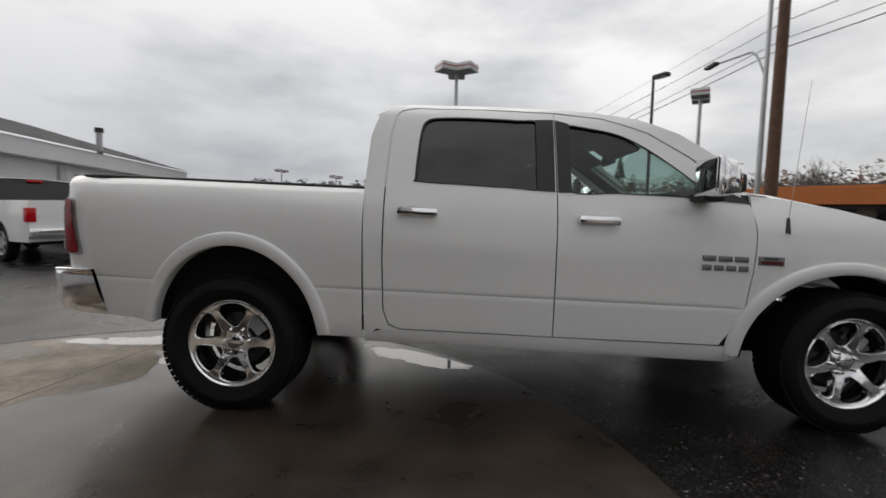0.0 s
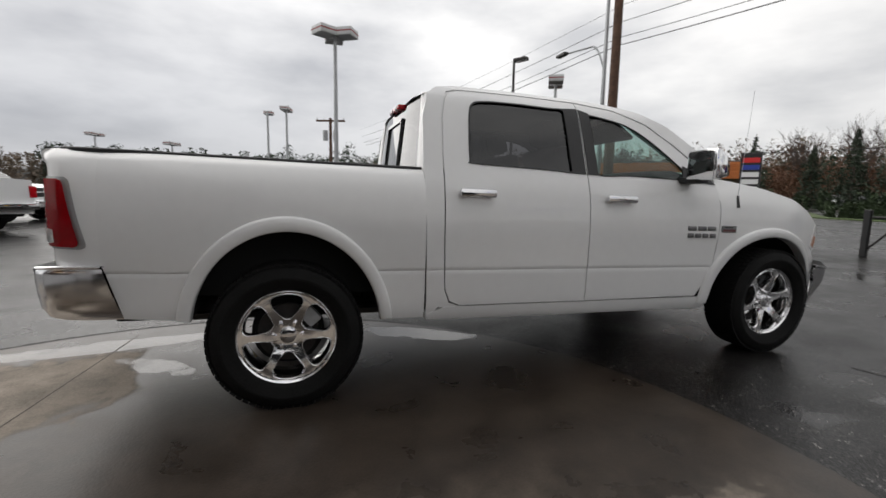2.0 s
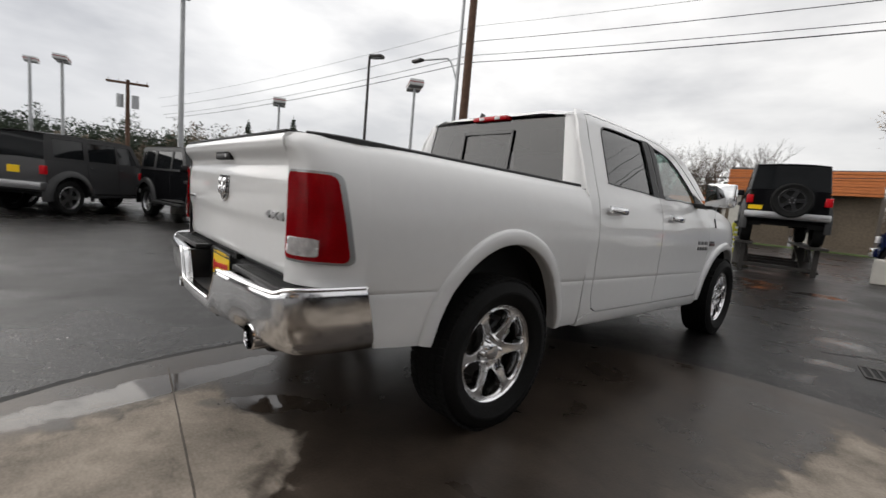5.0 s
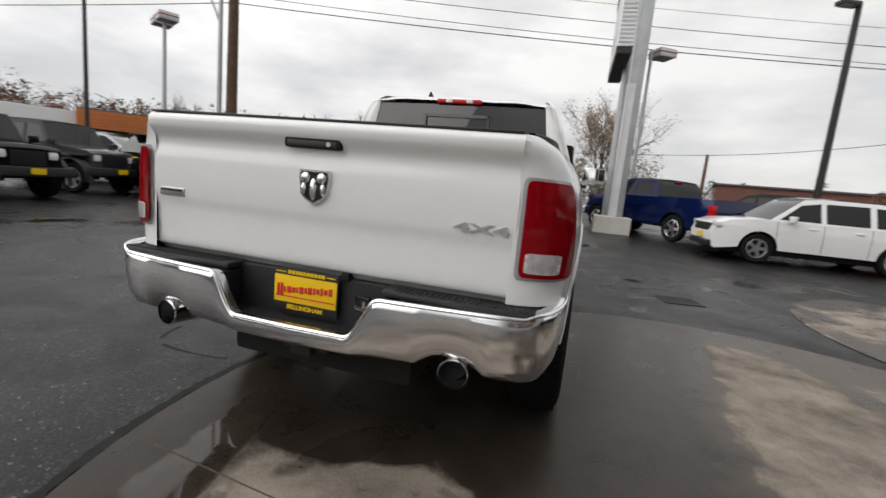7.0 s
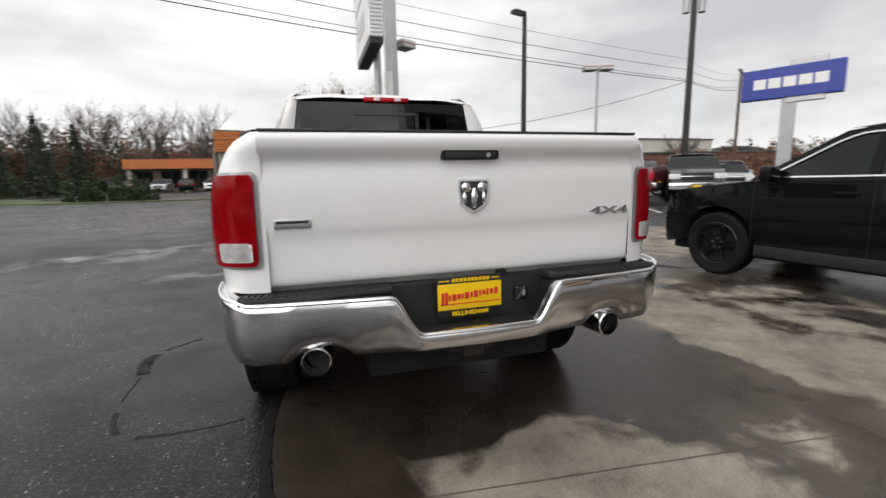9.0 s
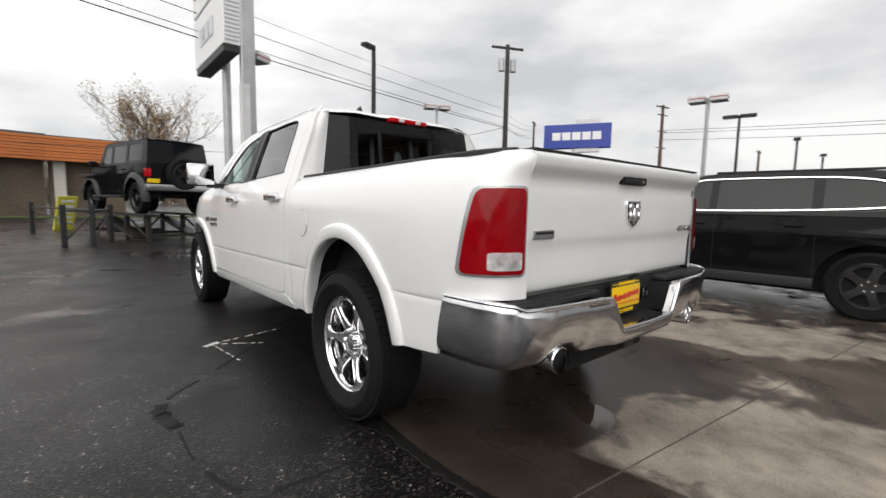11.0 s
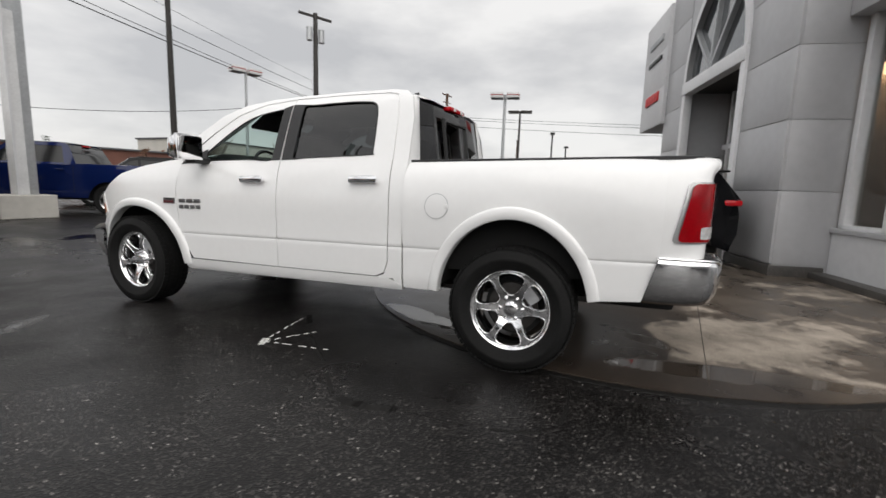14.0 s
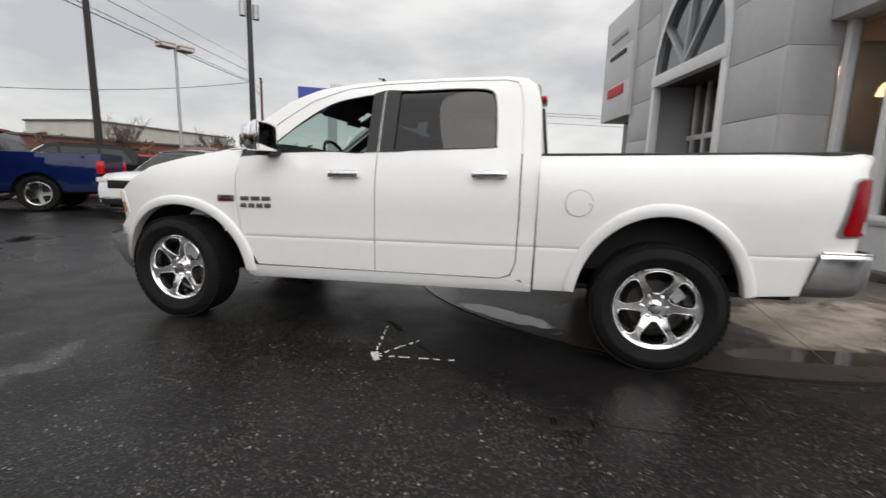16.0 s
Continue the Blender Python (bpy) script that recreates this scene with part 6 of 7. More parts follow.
PICK = dict(front=2.68, front_z=0.52, wb=3.57, r=0.40, w=1.98, sill=0.46, belt=1.30, arch=1.22, tumble=0.30, plate=0.72, mirror=0.75,
            up=[(-3.0, 0.60), (-3.03, 0.8), (-3.0, 1.33), (-1.05, 1.33), (-1.03, 1.30), (0.85, 1.30), (1.2, 1.30), (2.2, 1.20), (2.45, 1.10), (2.55, 0.8), (2.55, 0.5)], seams=(-1.0, 0.05, 1.05), handles=(-0.72, 0.28),
            cabins=[dict(out=[(-1.08, 1.30), (-0.86, 1.80), (-0.76, 1.86), (0.25, 1.87), (0.50, 1.80), (1.15, 1.30)], roof=[(-0.85, 1.82), (-0.5, 1.865), (0.2, 1.865), (0.5, 1.82)],
                         windows=[win((0.10, 1.35), (0.90, 1.35), (0.45, 1.72), (0.10, 1.78)), win((-0.80, 1.35), (0.0, 1.35), (0.0, 1.78), (-0.72, 1.78))])],
            boxes=[("headlight", "clear_lens", 0.55, 0.95, 2.40, 2.53, 0.88, 1.08, 0.03), ("grille", "black_plastic", -0.52, 0.52, 2.45, 2.57, 0.82, 1.12, 0.03), ("grille_bar", "chrome", -0.56, 0.56, 2.50, 2.585, 0.95, 0.99, 0.01), ("front_bumper", "chrome", -0.95, 0.95, 2.50, 2.68, 0.48, 0.74, 0.04), ("rear_bumper", "chrome", -0.93, 0.93, -3.16, -3.0, 0.58, 0.76, 0.03), ("tail_light", "red_lens", 0.80, 0.975, -3.05, -2.92, 0.88, 1.18, 0.02), ("bed_liner", "liner", -0.75, 0.75, -2.9, -1.12, 1.325, 1.338, 0.0), ("brake_light", "red_lens", -0.15, 0.15, -0.90, -0.82, 1.80, 1.84, 0.008)])


def squash(spec, k, extra):
    """The same car with a lower roof."""
    low = lambda z: spec["belt"] + (z - spec["belt"]) * k if z > spec["belt"] else z
    cabs = [dict(c, out=[(y, low(z)) for y, z in c["out"]], roof=[(y, low(z)) for y, z in c["roof"]], windows=[[(y, low(z)) for y, z in w] for w in c["windows"]]) for c in spec["cabins"]]
    boxes = [(b[0], b[1], b[2], b[3], b[4], b[5], low(b[6]), low(b[7]), b[8]) for b in spec["boxes"] if b[0] not in ("headlight", "tail_light")]
    boxes.append(("headlight", "clear_lens", 0.42, 0.68, 2.16, 2.31, 0.80, 0.91, 0.03))
    boxes.append(("tail_light", "red_lens", 0.62, 0.925, -2.29, -2.02, 1.03, 1.125, 0.03))
    return dict(spec, cabins=cabs, boxes=boxes) | extra


def place(x, y, deg, z=0.0):
    return Matrix.Translation((x, y, z + ground_z(x, y))) @ Matrix.Rotation(radians(deg), 4, "Z")


vehicle("suv", "glossy black SUV with chrome window trim on the concrete apron", "car", place(5.165, 0.0, 6.6, 0.0), "black_paint", squash(SUV, 0.83, dict(nose=0.28, chrome_trim=True, up=[(-2.20, 0.40), (-2.27, 0.58), (-2.27, 0.90), (-2.22, 1.13)] + SUV["up"][4:])), rim="black_gloss", plate_back=False)
vehicle("pickup_truck", "dark blue pickup truck with chrome wheels beside the sign", "pickup truck", place(3.58, 13.96, 35), "blue_paint", PICK, rim="chrome")
vehicle("crossover", "white crossover with yellow plate parked on the lot", "car", place(6.33, 9.9, 94) @ Matrix.Scale(0.93, 4), "white_paint", CROSS, rim="brushed", plate_front=True, plate_back=False)
for x, y, d, p, lb in ((-12.4, 3.9, -84, "black_paint", "black off-road car with a hard top and yellow plate"), (-13.5, 6.6, -84, "grey_paint", "dark grey off-road car with black hard top and yellow plate"), (-10.55, 1.30, -78, "black_paint", "black off-road car with amber side reflector")):
    vehicle("off_road_car", lb, "car", place(x, y, d), p, JEEP, rim="brushed", plate_front=True, plate_back=False, group="parked off-road cars")
vehicle("suv", "silver SUV behind the off-road cars", "car", place(-15.6, 9.6, -60), "silver_paint", SUV)
vehicle("suv", "large black SUV with red tail lights and roof rails", "car", place(-11.2, 9.7, -7), "black_paint", SUV | dict(wb=3.02), rim="chrome")
vehicle("off_road_car", "grey off-road car with a spare wheel on its back", "car", place(-12.9, -0.9, 45), "grey_paint", JEEP, rim="brushed")
vehicle("crossover", "white crossover parked in the row", "car", place(-14.9, -1.9, 48), "white_paint", SUV)
vehicle("pickup_truck", "old white pickup truck far across the lot", "pickup truck", place(-14.96, -10.73, -6), "white_paint", PICK)
vehicle("pickup_truck", "white pickup truck parked before a grey shed", "pickup truck", place(-7.33, -9.77, 155), "white_paint", PICK, rim="brushed", plate_back=False)
vehicle("pickup_truck", "white pickup truck parked before a grey shed", "pickup truck", place(-10.9, -9.75, 158), "white_paint", PICK, rim="brushed", plate_back=False)
vehicle("pickup_truck", "maroon pickup truck in the far row", "pickup truck", place(11.2, 14.2, 30), "maroon_paint", PICK)
vehicle("pickup_truck", "dark grey pickup truck facing the lot with a yellow plate", "pickup truck", place(15.0, 12.4, 140), "grey_paint", PICK, plate_front=True, plate_back=False)
vehicle("suv", "dark SUV behind the blue pickup", "car", place(7.6, 16.4, 60), "black_paint", SUV)
vehicle("suv", "red SUV in the far row", "car", place(11.5, 19.5, 75), "red_paint", CROSS)
vehicle("pickup_truck", "black pickup truck in the far row", "pickup truck", place(16.2, 17.4, 25), "black_paint", PICK)
vehicle("crossover", "silver crossover in the far row", "car", place(20.5, 15.5, 140), "silver_paint", CROSS)
for i in range(7):
    vehicle("hatchback", "small car parked in a far row", "car", place(-34 - i * 2.6, -3 - i * 3.0, 60), ("white_paint", "silver_paint", "black_paint", "grey_paint")[i % 4], CROSS, group="far row of cars")
for i in range(9):
    vehicle("hatchback", "small car parked before the shops", "car", place(-33 + i * 2.9, 62 - 0.3 * (i % 3), 185 if i % 2 else 5), ("silver_paint", "black_paint", "white_paint", "maroon_paint", "grey_paint")[i % 5], CROSS, group="cars before the shops")
# raised off-road car and its rack
JP = place(-0.46, 12.96, 15, 0.69)
jeep = vehicle("off_road_car", "black off-road car with spare wheel raised on a steel rack", "car", JP, "black_paint", JEEP, rim="black_gloss", plate_back=False)
small_wheel(jeep, Matrix.Translation((0.06, -2.16, 1.02)) @ Matrix.Rotation(radians(-90), 4, "Z"), 0.40, "black_gloss")
part("licence_plate", box(-0.74, -0.46, -2.06, -2.045, 0.78, 0.88, 0.004), "plate_yellow", jeep, "yellow dealer plate")
rack = thing("display_rack", "black steel display rack with ramps under the raised car", "rack", place(-0.46, 12.96, 15))
for x in (-0.7, 0.7):
    part("rail", box(x - 0.18, x + 0.18, -2.1, 2.1, 0.63, 0.69, 0.01), "dark_metal", rack)
    for y in (-1.9, -0.6, 0.7, 1.9):
        part("post", box(x - 0.05, x + 0.05, y - 0.05, y + 0.05, 0, 0.63, 0.006), "dark_metal", rack)
    part("brace", rod((x, -1.9, 0.05), (x, -0.6, 0.62), 0.03, n=8), "dark_metal", rack)
    part("brace", rod((x, 1.9, 0.05), (x, 0.7, 0.62), 0.03, n=8), "dark_metal", rack)
    part("ramp", box(x - 0.17, x + 0.17, -1.0, 1.0, -0.03, 0.03, 0.01, Matrix.Translation((0, -0.4, 0.30)) @ Matrix.Rotation(radians(14), 4, "X")), "dark_metal", rack)
for y in (-1.9, -0.6, 0.7, 1.9):
    part("cross_bar", box(-0.75, 0.75, y - 0.04, y + 0.04, 0.10, 0.18, 0.006), "dark_metal", rack)
# post fence
post_src = thing("fence_post", "dark square timber post of a rail fence", "post", place(-1.75, 10.6, 0), "fence posts")
part("post", box(-0.055, 0.055, -0.055, 0.055, 0, 0.93, 0.02), "black_plastic", post_src)
for x, y in ((-1.38, 11.3), (-2.25, 10.55), (-3.0, 15.4)):
    copy_thing(post_src, place(x, y, 10))
rails = thing("fence_rail", "dark metal rail hung between the posts", "rail", Matrix.Translation((0, 0, 0.12)))
for a, b in (((-1.38, 11.3, 0.78), (-1.75, 10.6, 0.78)), ((-1.75, 10.6, 0.78), (-2.25, 10.55, 0.78)), ((-1.38, 11.3, 0.78), (-3.0, 15.4, 0.78)), ((-1.38, 11.3, 0.72), (-1.75, 10.6, 0.1)), ((-1.38, 11.3, 0.1), (-3.0, 15.4, 0.72)), ((-1.75, 10.6, 0.72), (-2.25, 10.55, 0.1))):
    part("rail", rod(a, b, 0.022, n=8), "dark_metal", rails)
yl = thing("folding_sign", "white and yellow folding sign with plain bars of writing", "sign", place(-2.35, 17.0, 40))
part("board", box(-0.32, 0.32, -0.02, 0.02, 0, 1.15, 0.01, Matrix.Rotation(radians(14), 4, "X")), "sign_yellow", yl)
for k in range(5):
    part("writing_bar", box(-0.22, 0.22, -0.03, -0.018, 0.22 + k * 0.18, 0.30 + k * 0.18, 0.0, Matrix.Rotation(radians(14), 4, "X")), "sign_white", yl)


# ---- lamp posts, poles and wires ----
def lamp_head(parent, x, y, z, ang, w=0.62, d=0.42, h=0.26, dark=False):
    m = Matrix.Translation((x, y, z)) @ Matrix.Rotation(radians(ang), 4, "Z")
    if dark:
        hd = part("lamp_head", box(-0.18, 0.18, 0.05, 0.75, -0.06, 0.09, 0.03, m), "dark_metal", parent, "dark flat lamp head", 40)
        part("lens", box(-0.14, 0.14, 0.2, 0.70, -0.075, -0.058, 0.0, m), "lamp_white", hd)
        return
    hd = part("lamp_head", box(-w / 2, w / 2, 0.10, 0.10 + d * 1.5, -h / 2, h / 2, 0.015, m), "lamp_white", parent, "white box lamp head with a dark red band", 40)
    part("band", box(-w / 2 - 0.004, w / 2 + 0.004, 0.096, 0.104 + d * 1.5, -0.01, 0.03, 0.0, m), "band_red", hd)
    part("lens", box(-w / 2 + 0.04, w / 2 - 0.04, 0.14, 0.06 + d * 1.5, -h / 2 - 0.012, -h / 2 + 0.002, 0.0, m), "galvanised", hd)


def lamp_post(x, y, top, heads, dark=False, r=0.075, label=""):
    L = thing("street_lamp", label or ("dark metal lamp post with a flat head" if dark else "pale metal lamp post with white box heads"), "street lamp", Matrix.Translation((x, y, ground_z(x, y))), "lot lamps")
    part("pole", rod((0, 0, 0), (0, 0, top + 0.05), r * 1.15, r * 0.8, 12), "dark_metal" if dark else "galvanised", L, "", 40)
    part("base", rod((0, 0, 0), (0, 0, 0.5), 0.24, 0.22, 14), "plaster", L, "", 40)
    for a in heads:
        lamp_head(L, 0, 0, top, a, dark=dark)
    return L


lamp_post(-12.88, 1.18, 6.55, (90, -30, 210))
lamp_post(-14.08, 10.61, 5.98, (60, 240))
lamp_post(-31.66, -1.13, 7.05, (80, 260), r=0.09)
lamp_post(-32.6, -2.5, 6.9, (80,), r=0.09)
lamp_post(-21.6, 7.4, 5.4, (70, 250))
lamp_post(-39.9, -10.7, 4.9, (70, 250))
lamp_post(-42.0, -17.0, 5.6, (70, 250))
lamp_post(13.9, 17.5, 6.5, (70, 250))
lamp_post(19.14, 5.39, 5.9, (10, 190), r=0.09)
lamp_post(2.75, 14.0, 6.0, (-60,), r=0.06)
lamp_post(-17.48, 10.22, 7.7, (-60,), dark=True)
lamp_post(9.4, 16.85, 8.45, (110,), dark=True, r=0.12)
lamp_post(25.0, 5.9, 6.05, (10, 190), dark=True)
lamp_post(33.0, 5.0, 5.6, (100,), dark=True)
lamp_post(38.0, 4.5, 5.0, (100,), dark=True)


def utility_pole(x, y, top, r, arm_deg=None, transformers=0, mat_name="pole_wood", label="brown wooden utility pole", rungs=0):
    U = thing("utility_pole", label, "utility pole", Matrix.Translation((x, y, ground_z(x, y))) @ Matrix.Rotation(radians(arm_deg or 0), 4, "Z"), "utility poles")
    part("pole", rod((0, 0, 0), (0, 0, top), r * 1.1, r * 0.75, 14), mat_name, U, "", 40)
    if arm_deg is not None:
        part("cross_arm", box(-1.15, 1.15, -0.06, 0.06, top - 0.28, top - 0.14, 0.01), mat_name, U)
        for k in (-1.05, -0.5, 0.5, 1.05):
            part("insulator", rod((k, 0, top - 0.14), (k, 0, top + 0.02), 0.04, 0.03, 8), "lamp_white", U, "", 40)
    for k in range(transformers):
        s = -1 if k % 2 else 1
        part("transformer", rod((s * 0.42, 0, top - 1.75), (s * 0.42, 0, top - 0.95), 0.2, 0.2, 14), "galvanised", U, "grey can transformer", 40)
    for k in range(rungs):
        part("bracket", box(-0.9 + 0.2 * (k % 2), 0.9, -0.04, 0.04, top - 1.2 - 1.9 * k, top - 1.1 - 1.9 * k), mat_name, U)
    return U


utility_pole(-13.03, 12.79, 13.0, 0.21)
utility_pole(21.2, 18.9, 11.95, 0.19, -25, 2, "dark_metal", "dark utility pole with cross arm and transformers")
utility_pole(52.0, 21.9, 13.2, 0.22, -10, 0, "pole_wood", "far utility pole with brackets", 3)
utility_pole(-33.4, 2.1, 6.9, 0.14, 70, 2, "pole_wood", "far utility pole with transformers")
utility_pole(8.3, 28.0, 4.3, 0.11, None, 0, "pole_wood", "short timber wire pole")
utility_pole(60.0, 14.0, 8.0, 0.16, 5, 0)
mast = thing("mast_arm_pole", "tall grey metal mast with a curved arm", "pole", Matrix.Translation((-13.50, 12.62, 0)))
part("pole", rod((0, 0, 0), (0, 0, 13.5), 0.11, 0.06, 12), "galvanised", mast, "", 40)
prev = Vector((0, 0, 6.6))
arm_pts = [Vector((-0.55 * k / 6, -0.25 * k / 6, 6.6 + 1.15 * math.sin(k / 6 * 1.5))) for k in range(7)] + [Vector((-1.7, -0.8, 7.7))]
for a, b in zip(arm_pts, arm_pts[1:]):
    part("arm", rod(a, b, 0.045, 0.04, 8), "galvanised", mast, "", 40)
part("lamp_head", box(-2.3, -1.6, -1.05, -0.8, 7.62, 7.75, 0.03), "dark_metal", mast)


def wire(pts, sag, r=0.014):
    """A hanging cable from pole to pole, one unbroken tube."""
    W = thing("overhead_cable", "thin black overhead cable", "cable", None, "overhead cables")
    line = []
    for a, b in zip(pts, pts[1:]):
        a, b = Vector(a), Vector(b)
        line += [a.lerp(b, k / 14) - Vector((0, 0, sag * 4 * (k / 14) * (1 - k / 14))) for k in range(14)]
    line.append(Vector(pts[-1]))
    bm = bmesh.new()
    rings = []
    for i, p in enumerate(line):
        d = (line[min(i + 1, len(line) - 1)] - line[max(i - 1, 0)]).normalized()
        n = d.cross(Vector((0, 0, 1))).normalized()
        u = n.cross(d)
        rings.append([bm.verts.new(p + (n * math.cos(q) + u * math.sin(q)) * r) for q in (0, 1.26, 2.51, 3.77, 5.03)])
    for a, b in zip(rings, rings[1:]):
        for j in range(5):
            bm.faces.new((a[j], a[(j + 1) % 5], b[(j + 1) % 5], b[j]))
    part("strand", bm, "print_black", W)


for k, (h0, h1, h2, h3, r) in enumerate(((6.6, 7.5, 6.55, 9.2, 0.019), (6.9, 7.8, 6.7, 9.5, 0.013), (7.6, 8.4, 7.3, 10.1, 0.014), (8.4, 9.05, 7.95, 10.6, 0.008))):
    wire([(-50, 7 - k * 0.2, h0), (-13.03 + 0.1 * k, 12.79, h1), (21.2, 18.9 + 0.15 * k, h2), (40.0, 31 + k * 0.2, h3)], 0.35, r)
wire([(-21.0, 27.0, 4.2), (8.3, 28.0, 4.4), (21.2, 18.9, 6.6)], 0.5, 0.016)
for k, (h, g) in enumerate(((9.4, 6.9), (8.3, 5.9), (9.1, 6.6))):
    wire([(52, 21.9, h + 1.0), (45, -25, g)], 0.3, 0.022)
utility_pole(40.0, 31.4, 10.9, 0.15, 30)
utility_pole(45.0, -25.0, 7.4, 0.15, 5)

# ---- pylon sign ----
py = thing("pylon_sign", "tall metal pylon sign with stacked white maker panels", "sign", place(2.16, 12.41, 0))
part("plinth", box(-0.55, 0.55, -0.35, 0.45, 0, 0.55, 0.03), "plaster", py, "concrete plinth")
part("column", box(-0.10, 0.28, -0.16, 0.16, 0.55, 12.0, 0.02), "galvanised", py, "", 40)
part("column_plate", box(-0.14, 0.10, -0.175, 0.10, 0.55, 4.6, 0.01), "lamp_white", py)
part("column_rib", box(-0.14, -0.09, -0.20, -0.16, 0.5, 12.0, 0.005), "light_panel", py)
part("rear_pole", rod((-0.11, 1.6, 0), (-0.11, 1.6, 12.0), 0.13, 0.13, 14), "galvanised", py, "", 40)
for z0, z1, accent in ((5.65, 7.25, "brushed"), (7.35, 8.9, "hedge"), (9.0, 10.6, "sign_blue")):
    pn = part("sign_panel", box(-0.62, -0.14, -0.2, 3.6, z0, z1, 0.04), "sign_white", py, "white sign panel with plain letter bars")
    for x in (-0.635, -0.125):
        for k in range(4 if accent != "brushed" else 3):
            part("letter_bar", box(x - 0.008, x + 0.008, 0.9 + k * 0.62, 1.4 + k * 0.62, z0 + 0.55, z1 - 0.5, 0.004), accent, pn)
    for k in range(12):
        part("vent_slat", box(-0.58, -0.18, -0.215, -0.198, z0 + 0.1 + k * 0.12, z0 + 0.15 + k * 0.12), "galvanised", pn)
part("sign_base", box(-0.60, -0.16, -0.15, 3.5, 5.45, 5.65, 0.02), "dark_metal", py)

# ---- blue roadside sign ----
vo = thing("roadside_sign", "blue roadside sign with white letter bars", "sign", place(23.4, 14.6, -62))
part("cabinet", box(-2.1, 2.1, -0.25, 0.25, 4.85, 6.4, 0.04), "sign_blue", vo)
part("sign_top", box(-0.1, 1.4, -0.2, 0.2, 4.6, 6.72, 0.03), "lamp_white", vo)
part("sign_post", box(-0.3, 0.3, -0.15, 0.15, 0, 4.85, 0.02), "galvanised", vo)
for k in range(5):
    for y in (-0.265, 0.252):
        part("letter_bar", box(-1.55 + k * 0.63, -1.02 + k * 0.63, y, y + 0.013, 5.38, 5.88, 0.004), "sign_white", vo)

# ---- far buildings ----
def strip_mall(at, length, z0, z1, deep=9):
    B = thing("shop_building", "low shop row with ribbed orange fascia", "building", at)
    part("wall", box(0, length, 0.9, deep, 0, z0 + 0.3), "shop_wall", B)
    part("roof", box(0, length, 0, deep, z1 - 0.12, z1 - 0.02), "roofing", B)
    n = int((z1 - z0) / 0.16)
    for k in range(n):
        part("fascia_board", box(-0.05, length + 0.05, -0.02 * (k % 2), 0.5, z0 + k * 0.16, z0 + k * 0.16 + 0.148, 0.02), "orange_clad", B)
    x = 0.8
    while x < length - 3:
        w = part("window", box(x, x + 2.6, 0.84, 0.91, 0.5, z0 - 0.3), "dark_glass", B)
        for q in (0, 1.27, 2.54):
            part("window_frame", box(x + q, x + q + 0.07, 0.80, 0.86, 0.5, z0 - 0.3), "dark_metal", w)
        x += 3.6
    x = 0.2
    while x < length:
        part("pier", box(x, x + 0.5, 0.5, 0.9, 0, z0), "plaster", B)
        x += 7.2
    return B


strip_mall(place(-2.95, 29.6, 2), 3.4, 3.05, 4.4)
strip_mall(place(-6.2, 28.9, 12), 3.3, 3.05, 4.45, 8)
strip_mall(place(-25.5, 70, -3), 14, 3.2, 4.65)
strip_mall(place(-37.0, 23.0, 47), 18, 2.75, 4.3)
wb = thing("shop_building", "low white shop row beyond the lot", "building", place(-46, 10, 60))
part("wall", box(0, 16, 0, 8, 0, 3.4), "plaster", wb)
part("fascia", box(-0.1, 16.1, -0.2, 8.1, 2.9, 4.0, 0.03), "sign_white", wb)
for k in range(5):
    part("window", box(0.8 + k * 3.1, 3.0 + k * 3.1, -0.06, 0.0, 0.5, 2.6), "dark_glass", wb)
# stands for a passing lorry trailer, built still, enlarged and far off
bb = thing("warehouse", "long beige lorry trailer with flat top, enlarged and far off", "building", place(39.0, 54.0, 0))
part("wall", box(0, 23, 0, 10, 0, 6.3), "plaster", bb)
part("roof", box(-0.2, 23.2, -0.2, 10.2, 6.3, 6.5, 0.02), "roofing", bb)
bc = thing("brick_building", "long low brown brick building in the distance", "building", place(13.0, 43.0, -14))
part("wall", box(0, 40, 0, 8, 0, 3.3), "brick_far", bc)
part("roof", box(-0.2, 40.2, -0.2, 8.2, 3.3, 3.45), "roofing", bc)
# grey shed with a low roof
gs = thing("shed", "long grey shed with a shallow dark roof", "building", place(-20.5, -14.45, 9))
part("wall", box(0, 13, -8, 0, 0, 2.95), "light_panel", gs)
for k in range(4):
    part("pilaster", box(0.3 + k * 4.0, 0.6 + k * 4.0, 0, 0.12, 0, 2.75), "grey_panel", gs)
part("fascia", box(-0.6, 13.2, 0.0, 0.5, 2.8, 3.36, 0.02), "light_panel", gs)
part("roof", grid(1, 1, lambda u, v: (-0.7 + 14.1 * u, 0.6 - 8.4 * v, 3.40 + 2.3 * v), 0.15), "roofing", gs)
part("flue", rod((4.5, -1.0, 3.5), (4.5, -1.0, 4.6), 0.12, n=12), "galvanised", gs, "", 40)
part("flue_cap", rod((4.5, -1.0, 4.58), (4.5, -1.0, 4.78), 0.17, n=12), "dark_metal", gs, "", 40)
# price-list sign by the road
ls = thing("road_sign", "dark board sign with plain bars by the road", "sign", place(-21.0, 31.3, 30))
part("board", box(-0.65, 0.65, -0.15, 0.15, 1.3, 4.4, 0.03), "print_black", ls)
for k, mt in enumerate(("sign_white", "sign_white", "sign_white", "sign_blue", "print_red")):
    part("list_bar", box(-0.5, 0.55, -0.17, -0.15, 1.6 + k * 0.52, 1.95 + k * 0.52), mt, ls)
part("sign_base", box(-0.4, 0.4, -0.12, 0.12, 0, 1.3, 0.02), "orange_clad", ls)
